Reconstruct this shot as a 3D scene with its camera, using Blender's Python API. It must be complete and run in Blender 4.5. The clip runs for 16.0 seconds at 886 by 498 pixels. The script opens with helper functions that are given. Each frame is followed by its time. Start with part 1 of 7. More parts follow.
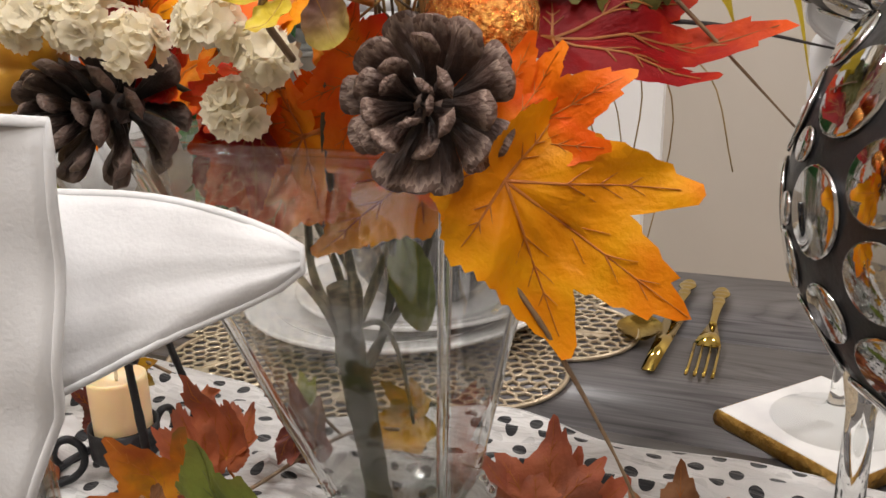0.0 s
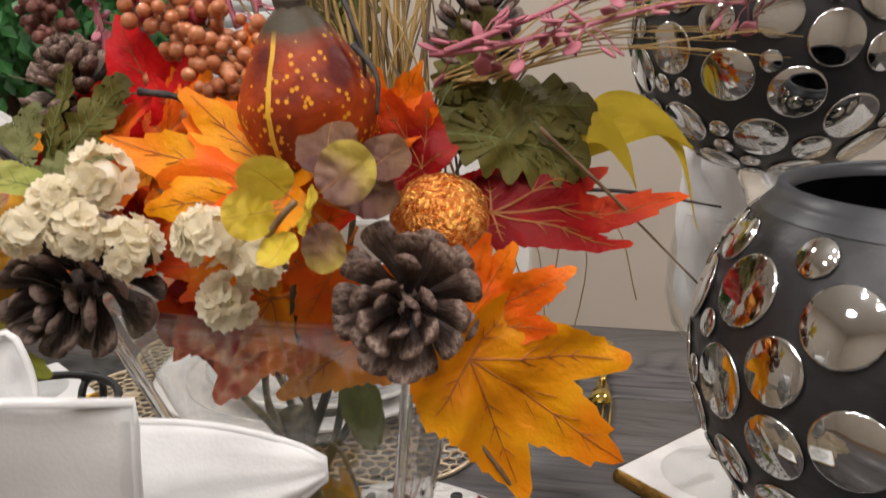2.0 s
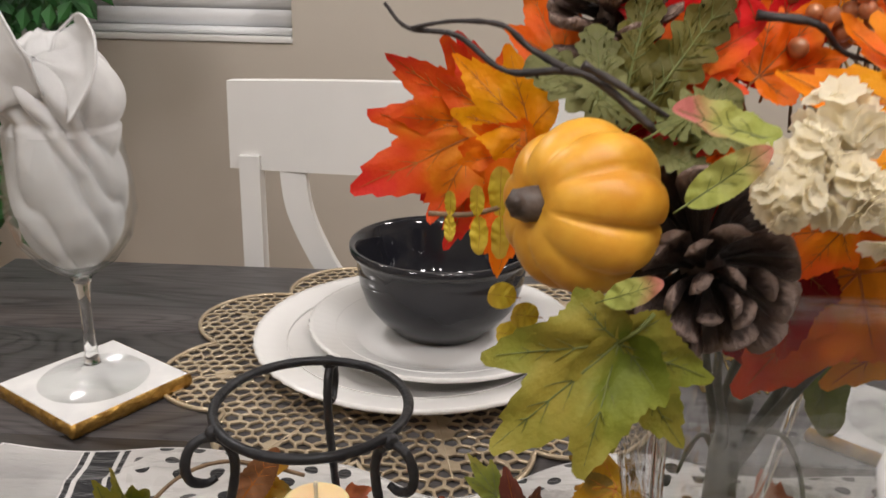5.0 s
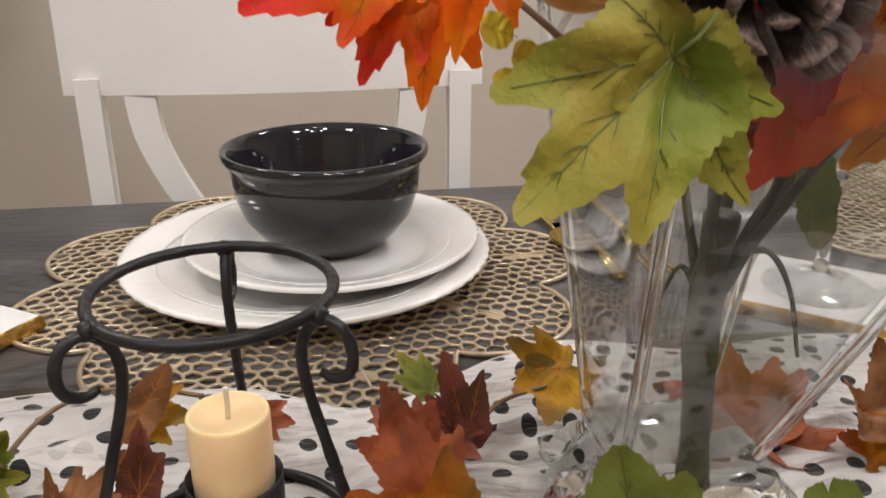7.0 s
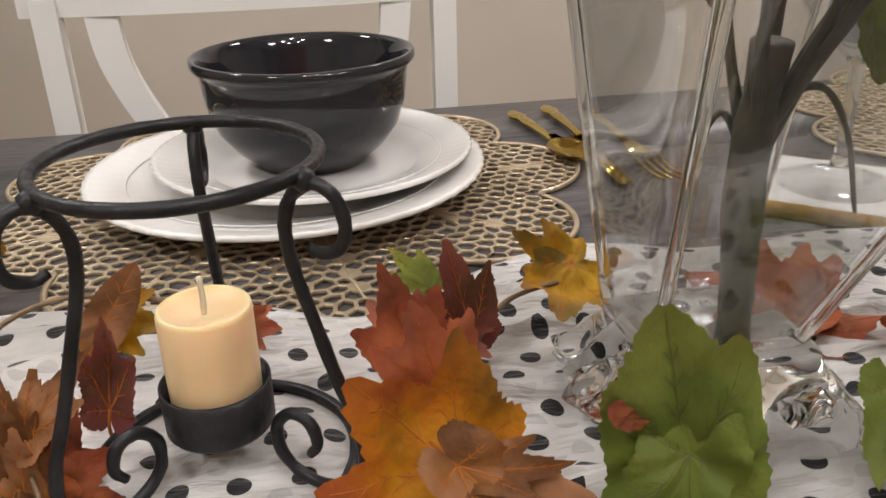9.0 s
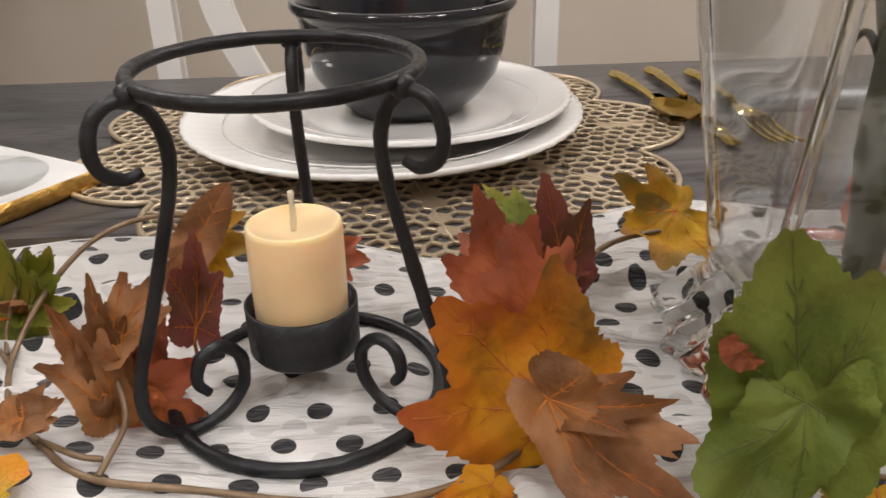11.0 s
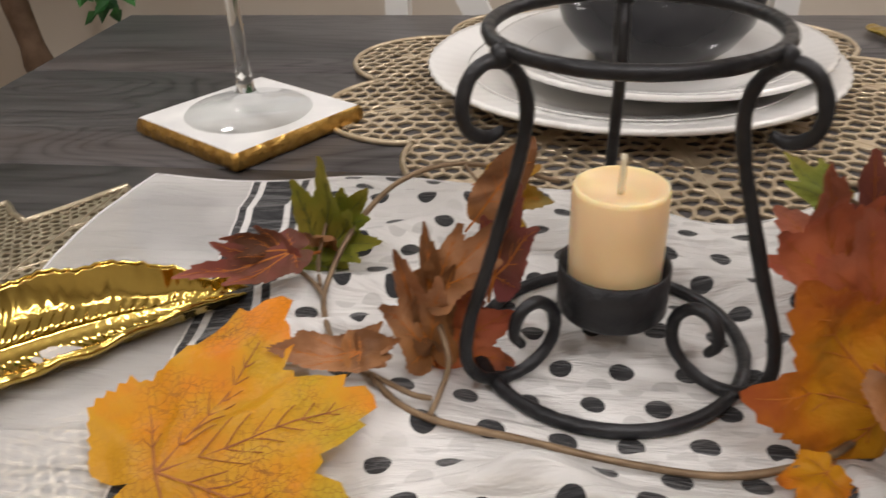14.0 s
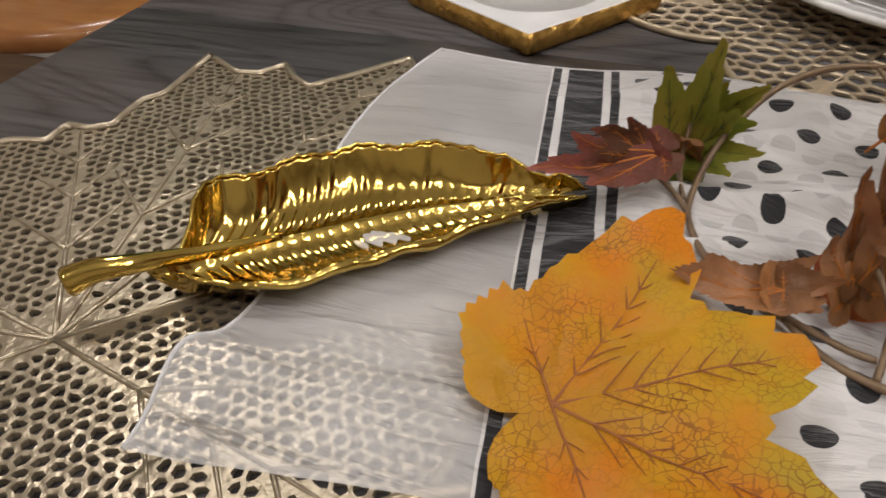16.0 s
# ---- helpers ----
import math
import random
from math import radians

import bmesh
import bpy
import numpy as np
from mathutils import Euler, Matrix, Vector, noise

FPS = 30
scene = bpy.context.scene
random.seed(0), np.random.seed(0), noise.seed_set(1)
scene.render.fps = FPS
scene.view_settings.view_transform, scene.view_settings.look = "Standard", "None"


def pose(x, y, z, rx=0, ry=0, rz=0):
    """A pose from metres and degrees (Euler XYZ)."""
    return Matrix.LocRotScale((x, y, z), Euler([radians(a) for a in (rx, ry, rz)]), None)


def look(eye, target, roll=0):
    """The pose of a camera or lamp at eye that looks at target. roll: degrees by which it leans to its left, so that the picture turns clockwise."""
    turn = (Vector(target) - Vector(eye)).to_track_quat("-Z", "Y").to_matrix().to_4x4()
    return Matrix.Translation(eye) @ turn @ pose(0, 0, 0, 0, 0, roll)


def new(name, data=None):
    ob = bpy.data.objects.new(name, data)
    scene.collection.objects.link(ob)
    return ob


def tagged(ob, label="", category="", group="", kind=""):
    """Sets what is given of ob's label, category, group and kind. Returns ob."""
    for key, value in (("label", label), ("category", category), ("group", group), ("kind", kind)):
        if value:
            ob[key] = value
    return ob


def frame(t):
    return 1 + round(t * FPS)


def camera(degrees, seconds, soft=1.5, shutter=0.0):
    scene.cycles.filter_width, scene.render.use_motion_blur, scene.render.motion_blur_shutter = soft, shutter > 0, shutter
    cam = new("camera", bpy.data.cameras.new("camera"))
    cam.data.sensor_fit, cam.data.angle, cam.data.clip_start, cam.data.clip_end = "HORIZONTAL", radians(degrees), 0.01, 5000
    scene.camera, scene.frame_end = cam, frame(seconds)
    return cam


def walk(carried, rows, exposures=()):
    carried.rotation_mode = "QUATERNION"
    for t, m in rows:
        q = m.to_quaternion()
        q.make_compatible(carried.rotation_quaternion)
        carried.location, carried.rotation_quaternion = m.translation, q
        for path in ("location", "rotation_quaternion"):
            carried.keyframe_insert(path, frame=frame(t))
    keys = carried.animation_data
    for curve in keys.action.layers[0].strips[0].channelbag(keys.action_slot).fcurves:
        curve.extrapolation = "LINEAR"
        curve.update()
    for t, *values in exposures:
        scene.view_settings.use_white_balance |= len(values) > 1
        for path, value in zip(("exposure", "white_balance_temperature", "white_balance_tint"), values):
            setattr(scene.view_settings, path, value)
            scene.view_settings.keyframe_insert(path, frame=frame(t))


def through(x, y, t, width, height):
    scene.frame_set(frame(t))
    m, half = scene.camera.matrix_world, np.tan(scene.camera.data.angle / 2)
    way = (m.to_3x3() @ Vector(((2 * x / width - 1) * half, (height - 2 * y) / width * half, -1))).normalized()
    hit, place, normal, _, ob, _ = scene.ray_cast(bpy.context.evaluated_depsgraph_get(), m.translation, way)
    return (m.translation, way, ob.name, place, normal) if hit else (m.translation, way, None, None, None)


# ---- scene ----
cam = camera(57.0, 16.0, shutter=0.5)
PATH = [
    (0, (0.357, -0.333, 0.281), (-0.396, 1.429, -0.292), -1.7),
    (0.5, (0.36, -0.341, 0.283), (-0.368, 1.433, -0.285), -2.0),
    (1, (0.36, -0.354, 0.291), (-0.292, 1.453, -0.264), -2.3),
    (1.5, (0.355, -0.363, 0.316), (-0.212, 1.473, -0.239), -1.8),
    (2, (0.338, -0.365, 0.34), (-0.123, 1.506, -0.194), -1.5),
    (2.5, (0.314, -0.38, 0.359), (-0.034, 1.519, -0.163), -0.8),
    (3, (0.254, -0.373, 0.388), (0.039, 1.524, -0.208), 1.8),
    (3.5, (0.201, -0.387, 0.391), (-0.032, 1.522, -0.16), 0.8),
    (4, (0.144, -0.379, 0.379), (-0.055, 1.526, -0.199), 1.4),
    (4.5, (0.097, -0.361, 0.35), (-0.056, 1.535, -0.268), 1.5),
    (5, (0.073, -0.343, 0.329), (0.007, 1.547, -0.321), 1.3),
    (7.5, (0.043, -0.29, 0.245), (0.373, 1.532, -0.512), -0.9),
    (8, (0.042, -0.282, 0.232), (0.392, 1.524, -0.554), -1.5),
    (10.5, (0.039, -0.265, 0.194), (0.207, 1.53, -0.673), -1.5),
    (11, (0.037, -0.265, 0.19), (0.143, 1.532, -0.682), -1.2),
    (11.5, (0.032, -0.265, 0.191), (0.077, 1.534, -0.683), -1.1),
    (12, (0.024, -0.269, 0.192), (0.011, 1.526, -0.689), -1.4),
    (12.5, (0.019, -0.269, 0.194), (-0.043, 1.517, -0.703), -1.7),
    (13, (0.013, -0.273, 0.195), (-0.101, 1.499, -0.726), -2.0),
    (13.5, (-0.004, -0.269, 0.201), (-0.185, 1.478, -0.756), -2.2),
    (14, (-0.025, -0.263, 0.2), (-0.277, 1.449, -0.801), -2.1),
    (14.5, (-0.056, -0.254, 0.192), (-0.381, 1.412, -0.866), -1.8),
    (15, (-0.085, -0.245, 0.186), (-0.493, 1.371, -0.921), -1.7),
    (15.5, (-0.109, -0.241, 0.179), (-0.59, 1.323, -0.971), -1.6),
    (16, (-0.12, -0.238, 0.172), (-0.649, 1.287, -1.009), -1.0),
]
walk(cam, [(t, look(e, g, r)) for t, e, g, r in PATH], exposures=[(0, 0.18), (1.5, 0.06), (3.0, 0.02), (4.5, -0.02), (7.5, 0.22), (12.5, 0.21), (14.0, 0.04), (15.5, -0.24), (16.0, -0.27)])

# ---- light ----
def lamp(name, kind, place, energy, colour, size=0.05, target=None):
    d = bpy.data.lights.new(name, kind)
    d.energy, d.color = energy, colour
    if kind == "AREA":
        d.shape, d.size = "DISK", size
    else:
        d.shadow_soft_size = size
    ob = new(name, d)
    ob.matrix_basis = look(place, target) if target else pose(*place)
    return ob


WARM = (1.0, 0.955, 0.94)
# a five-armed chandelier over the table, above the view
for i in range(5):
    a = i * math.tau / 5 + 0.4
    lamp("chandelier_bulb", "POINT", (0.22 + 0.2 * math.cos(a), -0.42 + 0.2 * math.sin(a), 0.95), 3.9, WARM, 0.03)
# added soft fill lamps under the ceiling, no real fixtures; stronger towards the window wall
for x, y in ((-1.0, 0.9), (1.2, 0.9), (-1.0, -1.0), (1.2, -1.0)):
    lamp("ceiling_fill", "AREA", (x, y, 1.62), 15.5 if y > 0 else 12.0, WARM, 0.3, (x, y, 0))
world = bpy.data.worlds.new("room_air")
world.use_nodes = True
world.node_tree.nodes["Background"].inputs[0].default_value = (0.9, 0.88, 0.84, 1)
world.node_tree.nodes["Background"].inputs[1].default_value = 0.08
scene.world = world


# ---- materials ----
def material(name, colour, rough=0.5, metal=0.0, colour2=None, scale=20.0, bump=0.0, bump_scale=80.0, ior=1.45, coat=0.0,
             transmission=0.0, stretch=(1, 1, 1), subsurface=0.0, sheen=0.0, detail=4.0, rough_var=0.0):
    m = bpy.data.materials.new(name)
    m.use_nodes = True
    nt = m.node_tree
    b = nt.nodes["Principled BSDF"]
    b.inputs["Base Color"].default_value = (*colour, 1)
    b.inputs["Roughness"].default_value = rough
    b.inputs["Metallic"].default_value = metal
    b.inputs["IOR"].default_value = ior
    b.inputs["Coat Weight"].default_value = coat
    b.inputs["Transmission Weight"].default_value = transmission
    b.inputs["Sheen Weight"].default_value = sheen
    if subsurface:
        b.inputs["Subsurface Weight"].default_value = subsurface
        b.inputs["Subsurface Radius"].default_value = (0.02, 0.012, 0.006)
        b.inputs["Subsurface Scale"].default_value = 0.4
    tc = nt.nodes.new("ShaderNodeTexCoord")
    mp = nt.nodes.new("ShaderNodeMapping")
    mp.inputs["Scale"].default_value = stretch
    nt.links.new(tc.outputs["Object"], mp.inputs["Vector"])
    if colour2:
        n = nt.nodes.new("ShaderNodeTexNoise")
        n.inputs["Scale"].default_value, n.inputs["Detail"].default_value = scale, detail
        nt.links.new(mp.outputs[0], n.inputs["Vector"])
        r = nt.nodes.new("ShaderNodeValToRGB")
        r.color_ramp.elements[0].position, r.color_ramp.elements[1].position = 0.35, 0.68
        r.color_ramp.elements[0].color, r.color_ramp.elements[1].color = (*colour, 1), (*colour2, 1)
        nt.links.new(n.outputs["Fac"], r.inputs[0])
        nt.links.new(r.outputs[0], b.inputs["Base Color"])
        if rough_var:
            mr = nt.nodes.new("ShaderNodeMapRange")
            mr.inputs["To Min"].default_value, mr.inputs["To Max"].default_value = rough - rough_var, rough + rough_var
            nt.links.new(n.outputs["Fac"], mr.inputs["Value"])
            nt.links.new(mr.outputs[0], b.inputs["Roughness"])
    if bump:
        n2 = nt.nodes.new("ShaderNodeTexNoise")
        n2.inputs["Scale"].default_value, n2.inputs["Detail"].default_value = bump_scale, 5
        nt.links.new(mp.outputs[0], n2.inputs["Vector"])
        bp = nt.nodes.new("ShaderNodeBump")
        bp.inputs["Strength"].default_value, bp.inputs["Distance"].default_value = bump, 0.002
        nt.links.new(n2.outputs["Fac"], bp.inputs["Height"])
        nt.links.new(bp.outputs[0], b.inputs["Normal"])
    return m


def nodes_of(m):
    nt = m.node_tree
    return nt, nt.nodes["Principled BSDF"]


def maths(nt, op, a, b=None, c=None):
    n = nt.nodes.new("ShaderNodeMath")
    n.operation = op
    for i, v in enumerate((a, b, c)):
        if v is None:
            continue
        if isinstance(v, (int, float)):
            n.inputs[i].default_value = v
        else:
            nt.links.new(v, n.inputs[i])
    return n.outputs[0]


def leaf_material(name, inner, middle, outer, rough=0.55, speck=None, mott=None, through=0.22):
    """Printed fabric leaf: colour runs from the stalk to the rim, broken by blotches, with a fine weave."""
    m = material(name, middle, rough, bump=0.35, bump_scale=420)
    nt, b = nodes_of(m)
    b.inputs["Specular IOR Level"].default_value = 0.28
    uv = nt.nodes.new("ShaderNodeUVMap")
    sep = nt.nodes.new("ShaderNodeSeparateXYZ")
    nt.links.new(uv.outputs[0], sep.inputs[0])
    tc = nt.nodes.new("ShaderNodeTexCoord")
    info = nt.nodes.new("ShaderNodeObjectInfo")
    n = nt.nodes.new("ShaderNodeTexNoise")
    n.noise_dimensions = "4D"
    n.inputs["Scale"].default_value, n.inputs["Detail"].default_value = 45, 5
    nt.links.new(tc.outputs["Object"], n.inputs["Vector"])
    nt.links.new(maths(nt, "MULTIPLY", info.outputs["Random"], 9.0), n.inputs["W"])
    fac = maths(nt, "ADD", sep.outputs[0], maths(nt, "MULTIPLY", maths(nt, "SUBTRACT", n.outputs["Fac"], 0.5), 1.5))
    r = nt.nodes.new("ShaderNodeValToRGB")
    r.color_ramp.elements[0].position, r.color_ramp.elements[1].position = 0.1, 0.95
    r.color_ramp.elements[0].color, r.color_ramp.elements[1].color = (*inner, 1), (*outer, 1)
    e = r.color_ramp.elements.new(0.5)
    e.color = (*middle, 1)
    nt.links.new(fac, r.inputs[0])
    out = r.outputs[0]
    if mott:
        big = nt.nodes.new("ShaderNodeTexNoise")
        big.noise_dimensions = "4D"
        big.inputs["Scale"].default_value, big.inputs["Detail"].default_value = 32, 4
        nt.links.new(tc.outputs["Object"], big.inputs["Vector"])
        nt.links.new(maths(nt, "MULTIPLY", info.outputs["Random"], 17.0), big.inputs["W"])
        br = nt.nodes.new("ShaderNodeValToRGB")
        br.color_ramp.elements[0].position, br.color_ramp.elements[1].position = 0.46, 0.62
        nt.links.new(big.outputs["Fac"], br.inputs[0])
        bx = nt.nodes.new("ShaderNodeMix")
        bx.data_type = "RGBA"
        nt.links.new(br.outputs[0], bx.inputs[0])
        nt.links.new(out, bx.inputs[6])
        bx.inputs[7].default_value = (*mott, 1)
        out = bx.outputs[2]
    if speck:
        # a printed net of fine veins, broken up in patches
        v = nt.nodes.new("ShaderNodeTexVoronoi")
        v.feature = "DISTANCE_TO_EDGE"
        v.inputs["Scale"].default_value = 380
        bend_n = nt.nodes.new("ShaderNodeTexNoise")
        bend_n.inputs["Scale"].default_value = 160
        nt.links.new(tc.outputs["Object"], bend_n.inputs["Vector"])
        warp = nt.nodes.new("ShaderNodeVectorMath")
        warp.operation = "MULTIPLY_ADD"
        nt.links.new(bend_n.outputs["Color"], warp.inputs[0])
        warp.inputs[1].default_value = (0.004, 0.004, 0.004)
        nt.links.new(tc.outputs["Object"], warp.inputs[2])
        nt.links.new(warp.outputs[0], v.inputs["Vector"])
        gate = nt.nodes.new("ShaderNodeMapRange")
        gate.inputs["From Min"].default_value, gate.inputs["From Max"].default_value = 0.40, 0.62
        gate.inputs["To Max"].default_value = 0.75
        nt.links.new(n.outputs["Fac"], gate.inputs["Value"])
        mx = nt.nodes.new("ShaderNodeMix")
        mx.data_type = "RGBA"
        nt.links.new(maths(nt, "MULTIPLY", maths(nt, "LESS_THAN", v.outputs["Distance"], 0.055), gate.outputs[0]), mx.inputs[0])
        nt.links.new(out, mx.inputs[6])
        mx.inputs[7].default_value = (*speck, 1)
        out = mx.outputs[2]
    nt.links.new(out, b.inputs["Base Color"])
    # thin cloth lets light through
    tr = nt.nodes.new("ShaderNodeBsdfTranslucent")
    nt.links.new(out, tr.inputs[0])
    mix = nt.nodes.new("ShaderNodeMixShader")
    mix.inputs[0].default_value = through
    nt.links.new(b.outputs[0], mix.inputs[1])
    nt.links.new(tr.outputs[0], mix.inputs[2])
    nt.links.new(mix.outputs[0], nt.nodes["Material Output"].inputs[0])
    return m


def wood_table():
    m = material("grey_wood", (0.06, 0.055, 0.055), 0.34)
    nt, b = nodes_of(m)
    tc = nt.nodes.new("ShaderNodeTexCoord")

    def grain(scale, stretch, detail, distortion):
        mp = nt.nodes.new("ShaderNodeMapping")
        mp.inputs["Scale"].default_value = stretch
        nt.links.new(tc.outputs["Object"], mp.inputs[0])
        n = nt.nodes.new("ShaderNodeTexNoise")
        n.inputs["Scale"].default_value, n.inputs["Detail"].default_value, n.inputs["Distortion"].default_value = scale, detail, distortion
        nt.links.new(mp.outputs[0], n.inputs[0])
        return n.outputs["Fac"]
    fine = grain(9, (1.0, 34, 34), 6, 0.5)
    soft = grain(5, (1.0, 7, 7), 4, 1.0)
    # growth rings as evenly spaced level lines of a slow field
    slow = grain(2.2, (0.8, 4.5, 4.5), 2, 0.6)
    rings = maths(nt, "POWER", maths(nt, "ABSOLUTE", maths(nt, "SINE", maths(nt, "MULTIPLY", slow, 75.0))), 0.6)
    f = maths(nt, "ADD", maths(nt, "MULTIPLY", fine, 0.50), maths(nt, "ADD", maths(nt, "MULTIPLY", soft, 0.28), maths(nt, "MULTIPLY", rings, 0.20)))
    r = nt.nodes.new("ShaderNodeValToRGB")
    r.color_ramp.elements[0].position, r.color_ramp.elements[1].position = 0.34, 0.70
    r.color_ramp.elements[0].color, r.color_ramp.elements[1].color = (0.040, 0.036, 0.037, 1), (0.145, 0.136, 0.138, 1)
    nt.links.new(f, r.inputs[0])
    nt.links.new(r.outputs[0], b.inputs["Base Color"])
    bp = nt.nodes.new("ShaderNodeBump")
    bp.inputs["Strength"].default_value, bp.inputs["Distance"].default_value = 0.25, 0.001
    nt.links.new(f, bp.inputs["Height"])
    nt.links.new(bp.outputs[0], b.inputs["Normal"])
    return m


def dotted_cloth():
    """Thin white scarf, printed with black dots and, near its end, three black stripes; UV in metres."""
    m = material("dotted_chiffon", (0.78, 0.76, 0.73), 0.75, bump=0.25, bump_scale=900, sheen=0.2)
    nt, b = nodes_of(m)
    uv = nt.nodes.new("ShaderNodeUVMap")
    n = nt.nodes.new("ShaderNodeTexNoise")
    n.inputs["Scale"].default_value = 14
    nt.links.new(uv.outputs[0], n.inputs["Vector"])
    sub = nt.nodes.new("ShaderNodeVectorMath")
    sub.operation = "MULTIPLY_ADD"
    nt.links.new(n.outputs["Color"], sub.inputs[0])
    sub.inputs[1].default_value = (0.010, 0.010, 0)
    nt.links.new(uv.outputs[0], sub.inputs[2])
    sep = nt.nodes.new("ShaderNodeSeparateXYZ")
    nt.links.new(sub.outputs[0], sep.inputs[0])
    x, y = sep.outputs[0], sep.outputs[1]
    px, py = 0.0235, 0.0200
    v = maths(nt, "DIVIDE", maths(nt, "ADD", y, 10.0), py)
    row = maths(nt, "FLOOR", v)
    shift = maths(nt, "MULTIPLY", maths(nt, "MODULO", row, 2.0), 0.5)
    u = maths(nt, "ADD", maths(nt, "DIVIDE", maths(nt, "ADD", x, 10.0), px), shift)
    du = maths(nt, "MULTIPLY", maths(nt, "SUBTRACT", maths(nt, "FRACT", u), 0.5), px)
    dv = maths(nt, "MULTIPLY", maths(nt, "SUBTRACT", maths(nt, "FRACT", v), 0.5), py)
    d = maths(nt, "SQRT", maths(nt, "ADD", maths(nt, "POWER", du, 2.0), maths(nt, "POWER", dv, 2.0)))
    dot = maths(nt, "LESS_THAN", d, 0.0047)
    raw = nt.nodes.new("ShaderNodeSeparateXYZ")
    nt.links.new(uv.outputs[0], raw.inputs[0])
    s = maths(nt, "ADD", raw.outputs[0], maths(nt, "MULTIPLY", raw.outputs[1], 0.14))
    dot = maths(nt, "MULTIPLY", dot, maths(nt, "GREATER_THAN", s, -0.132))

    def stripe(at, half):
        return maths(nt, "LESS_THAN", maths(nt, "ABSOLUTE", maths(nt, "SUBTRACT", s, at)), half)
    ink = maths(nt, "MAXIMUM", dot, maths(nt, "MAXIMUM", stripe(-0.155, 0.0085), maths(nt, "MAXIMUM", stripe(-0.169, 0.002), stripe(-0.141, 0.002))))
    mx = nt.nodes.new("ShaderNodeMix")
    mx.data_type = "RGBA"
    # an under-layer shows its own dots faintly in patches
    u2, v2 = maths(nt, "ADD", u, 0.37), maths(nt, "ADD", v, 0.45)
    d2 = maths(nt, "SQRT", maths(nt, "ADD", maths(nt, "POWER", maths(nt, "MULTIPLY", maths(nt, "SUBTRACT", maths(nt, "FRACT", u2), 0.5), px), 2.0),
                            maths(nt, "POWER", maths(nt, "MULTIPLY", maths(nt, "SUBTRACT", maths(nt, "FRACT", v2), 0.5), py), 2.0)))
    big = nt.nodes.new("ShaderNodeTexNoise")
    big.inputs["Scale"].default_value = 11
    nt.links.new(uv.outputs[0], big.inputs["Vector"])
    soft_patch = nt.nodes.new("ShaderNodeMapRange")
    soft_patch.inputs["From Min"].default_value, soft_patch.inputs["From Max"].default_value = 0.42, 0.62
    nt.links.new(big.outputs["Fac"], soft_patch.inputs["Value"])
    patch = soft_patch.outputs[0]
    faint = maths(nt, "MULTIPLY", maths(nt, "MULTIPLY", maths(nt, "LESS_THAN", d2, 0.0047), patch), maths(nt, "MULTIPLY", maths(nt, "GREATER_THAN", s, -0.13), 0.22))
    nt.links.new(maths(nt, "MAXIMUM", ink, faint), mx.inputs[0])
    mx.inputs[6].default_value, mx.inputs[7].default_value = (0.74, 0.725, 0.705, 1), (0.012, 0.012, 0.014, 1)
    nt.links.new(mx.outputs[2], b.inputs["Base Color"])
    mp = nt.nodes.new("ShaderNodeMapping")
    mp.inputs["Scale"].default_value, mp.inputs["Rotation"].default_value = (1, 5, 1), (0, 0, 0.12)
    nt.links.new(uv.outputs[0], mp.inputs[0])
    wr = nt.nodes.new("ShaderNodeTexNoise")
    wr.inputs["Scale"].default_value, wr.inputs["Detail"].default_value, wr.inputs["Distortion"].default_value = 26, 4, 0.6
    nt.links.new(mp.outputs[0], wr.inputs["Vector"])
    bp = nt.nodes.new("ShaderNodeBump")
    bp.inputs["Strength"].default_value, bp.inputs["Distance"].default_value = 0.9, 0.007
    nt.links.new(wr.outputs["Fac"], bp.inputs["Height"])
    nt.links.new(bp.outputs[0], b.inputs["Normal"])
    tp = nt.nodes.new("ShaderNodeBsdfTransparent")
    mix = nt.nodes.new("ShaderNodeMixShader")
    nt.links.new(maths(nt, "MULTIPLY", maths(nt, "SUBTRACT", 1.0, ink), maths(nt, "ADD", maths(nt, "MULTIPLY_ADD", patch, -0.16, 0.27), maths(nt, "MULTIPLY", maths(nt, "LESS_THAN", s, -0.172), 0.30))), mix.inputs[0])
    nt.links.new(b.outputs[0], mix.inputs[1])
    nt.links.new(tp.outputs[0], mix.inputs[2])
    nt.links.new(mix.outputs[0], nt.nodes["Material Output"].inputs[0])
    return m


def glass_material(name, tint=(1, 1, 1), rough=0.0, ior=1.45):
    m = bpy.data.materials.new(name)
    m.use_nodes = True
    nt, b = nodes_of(m)
    b.inputs["Base Color"].default_value = (*tint, 1)
    b.inputs["Roughness"].default_value, b.inputs["IOR"].default_value = rough, ior
    b.inputs["Transmission Weight"].default_value = 1.0
    return m


M_TABLE = wood_table()
M_CLOTH = dotted_cloth()


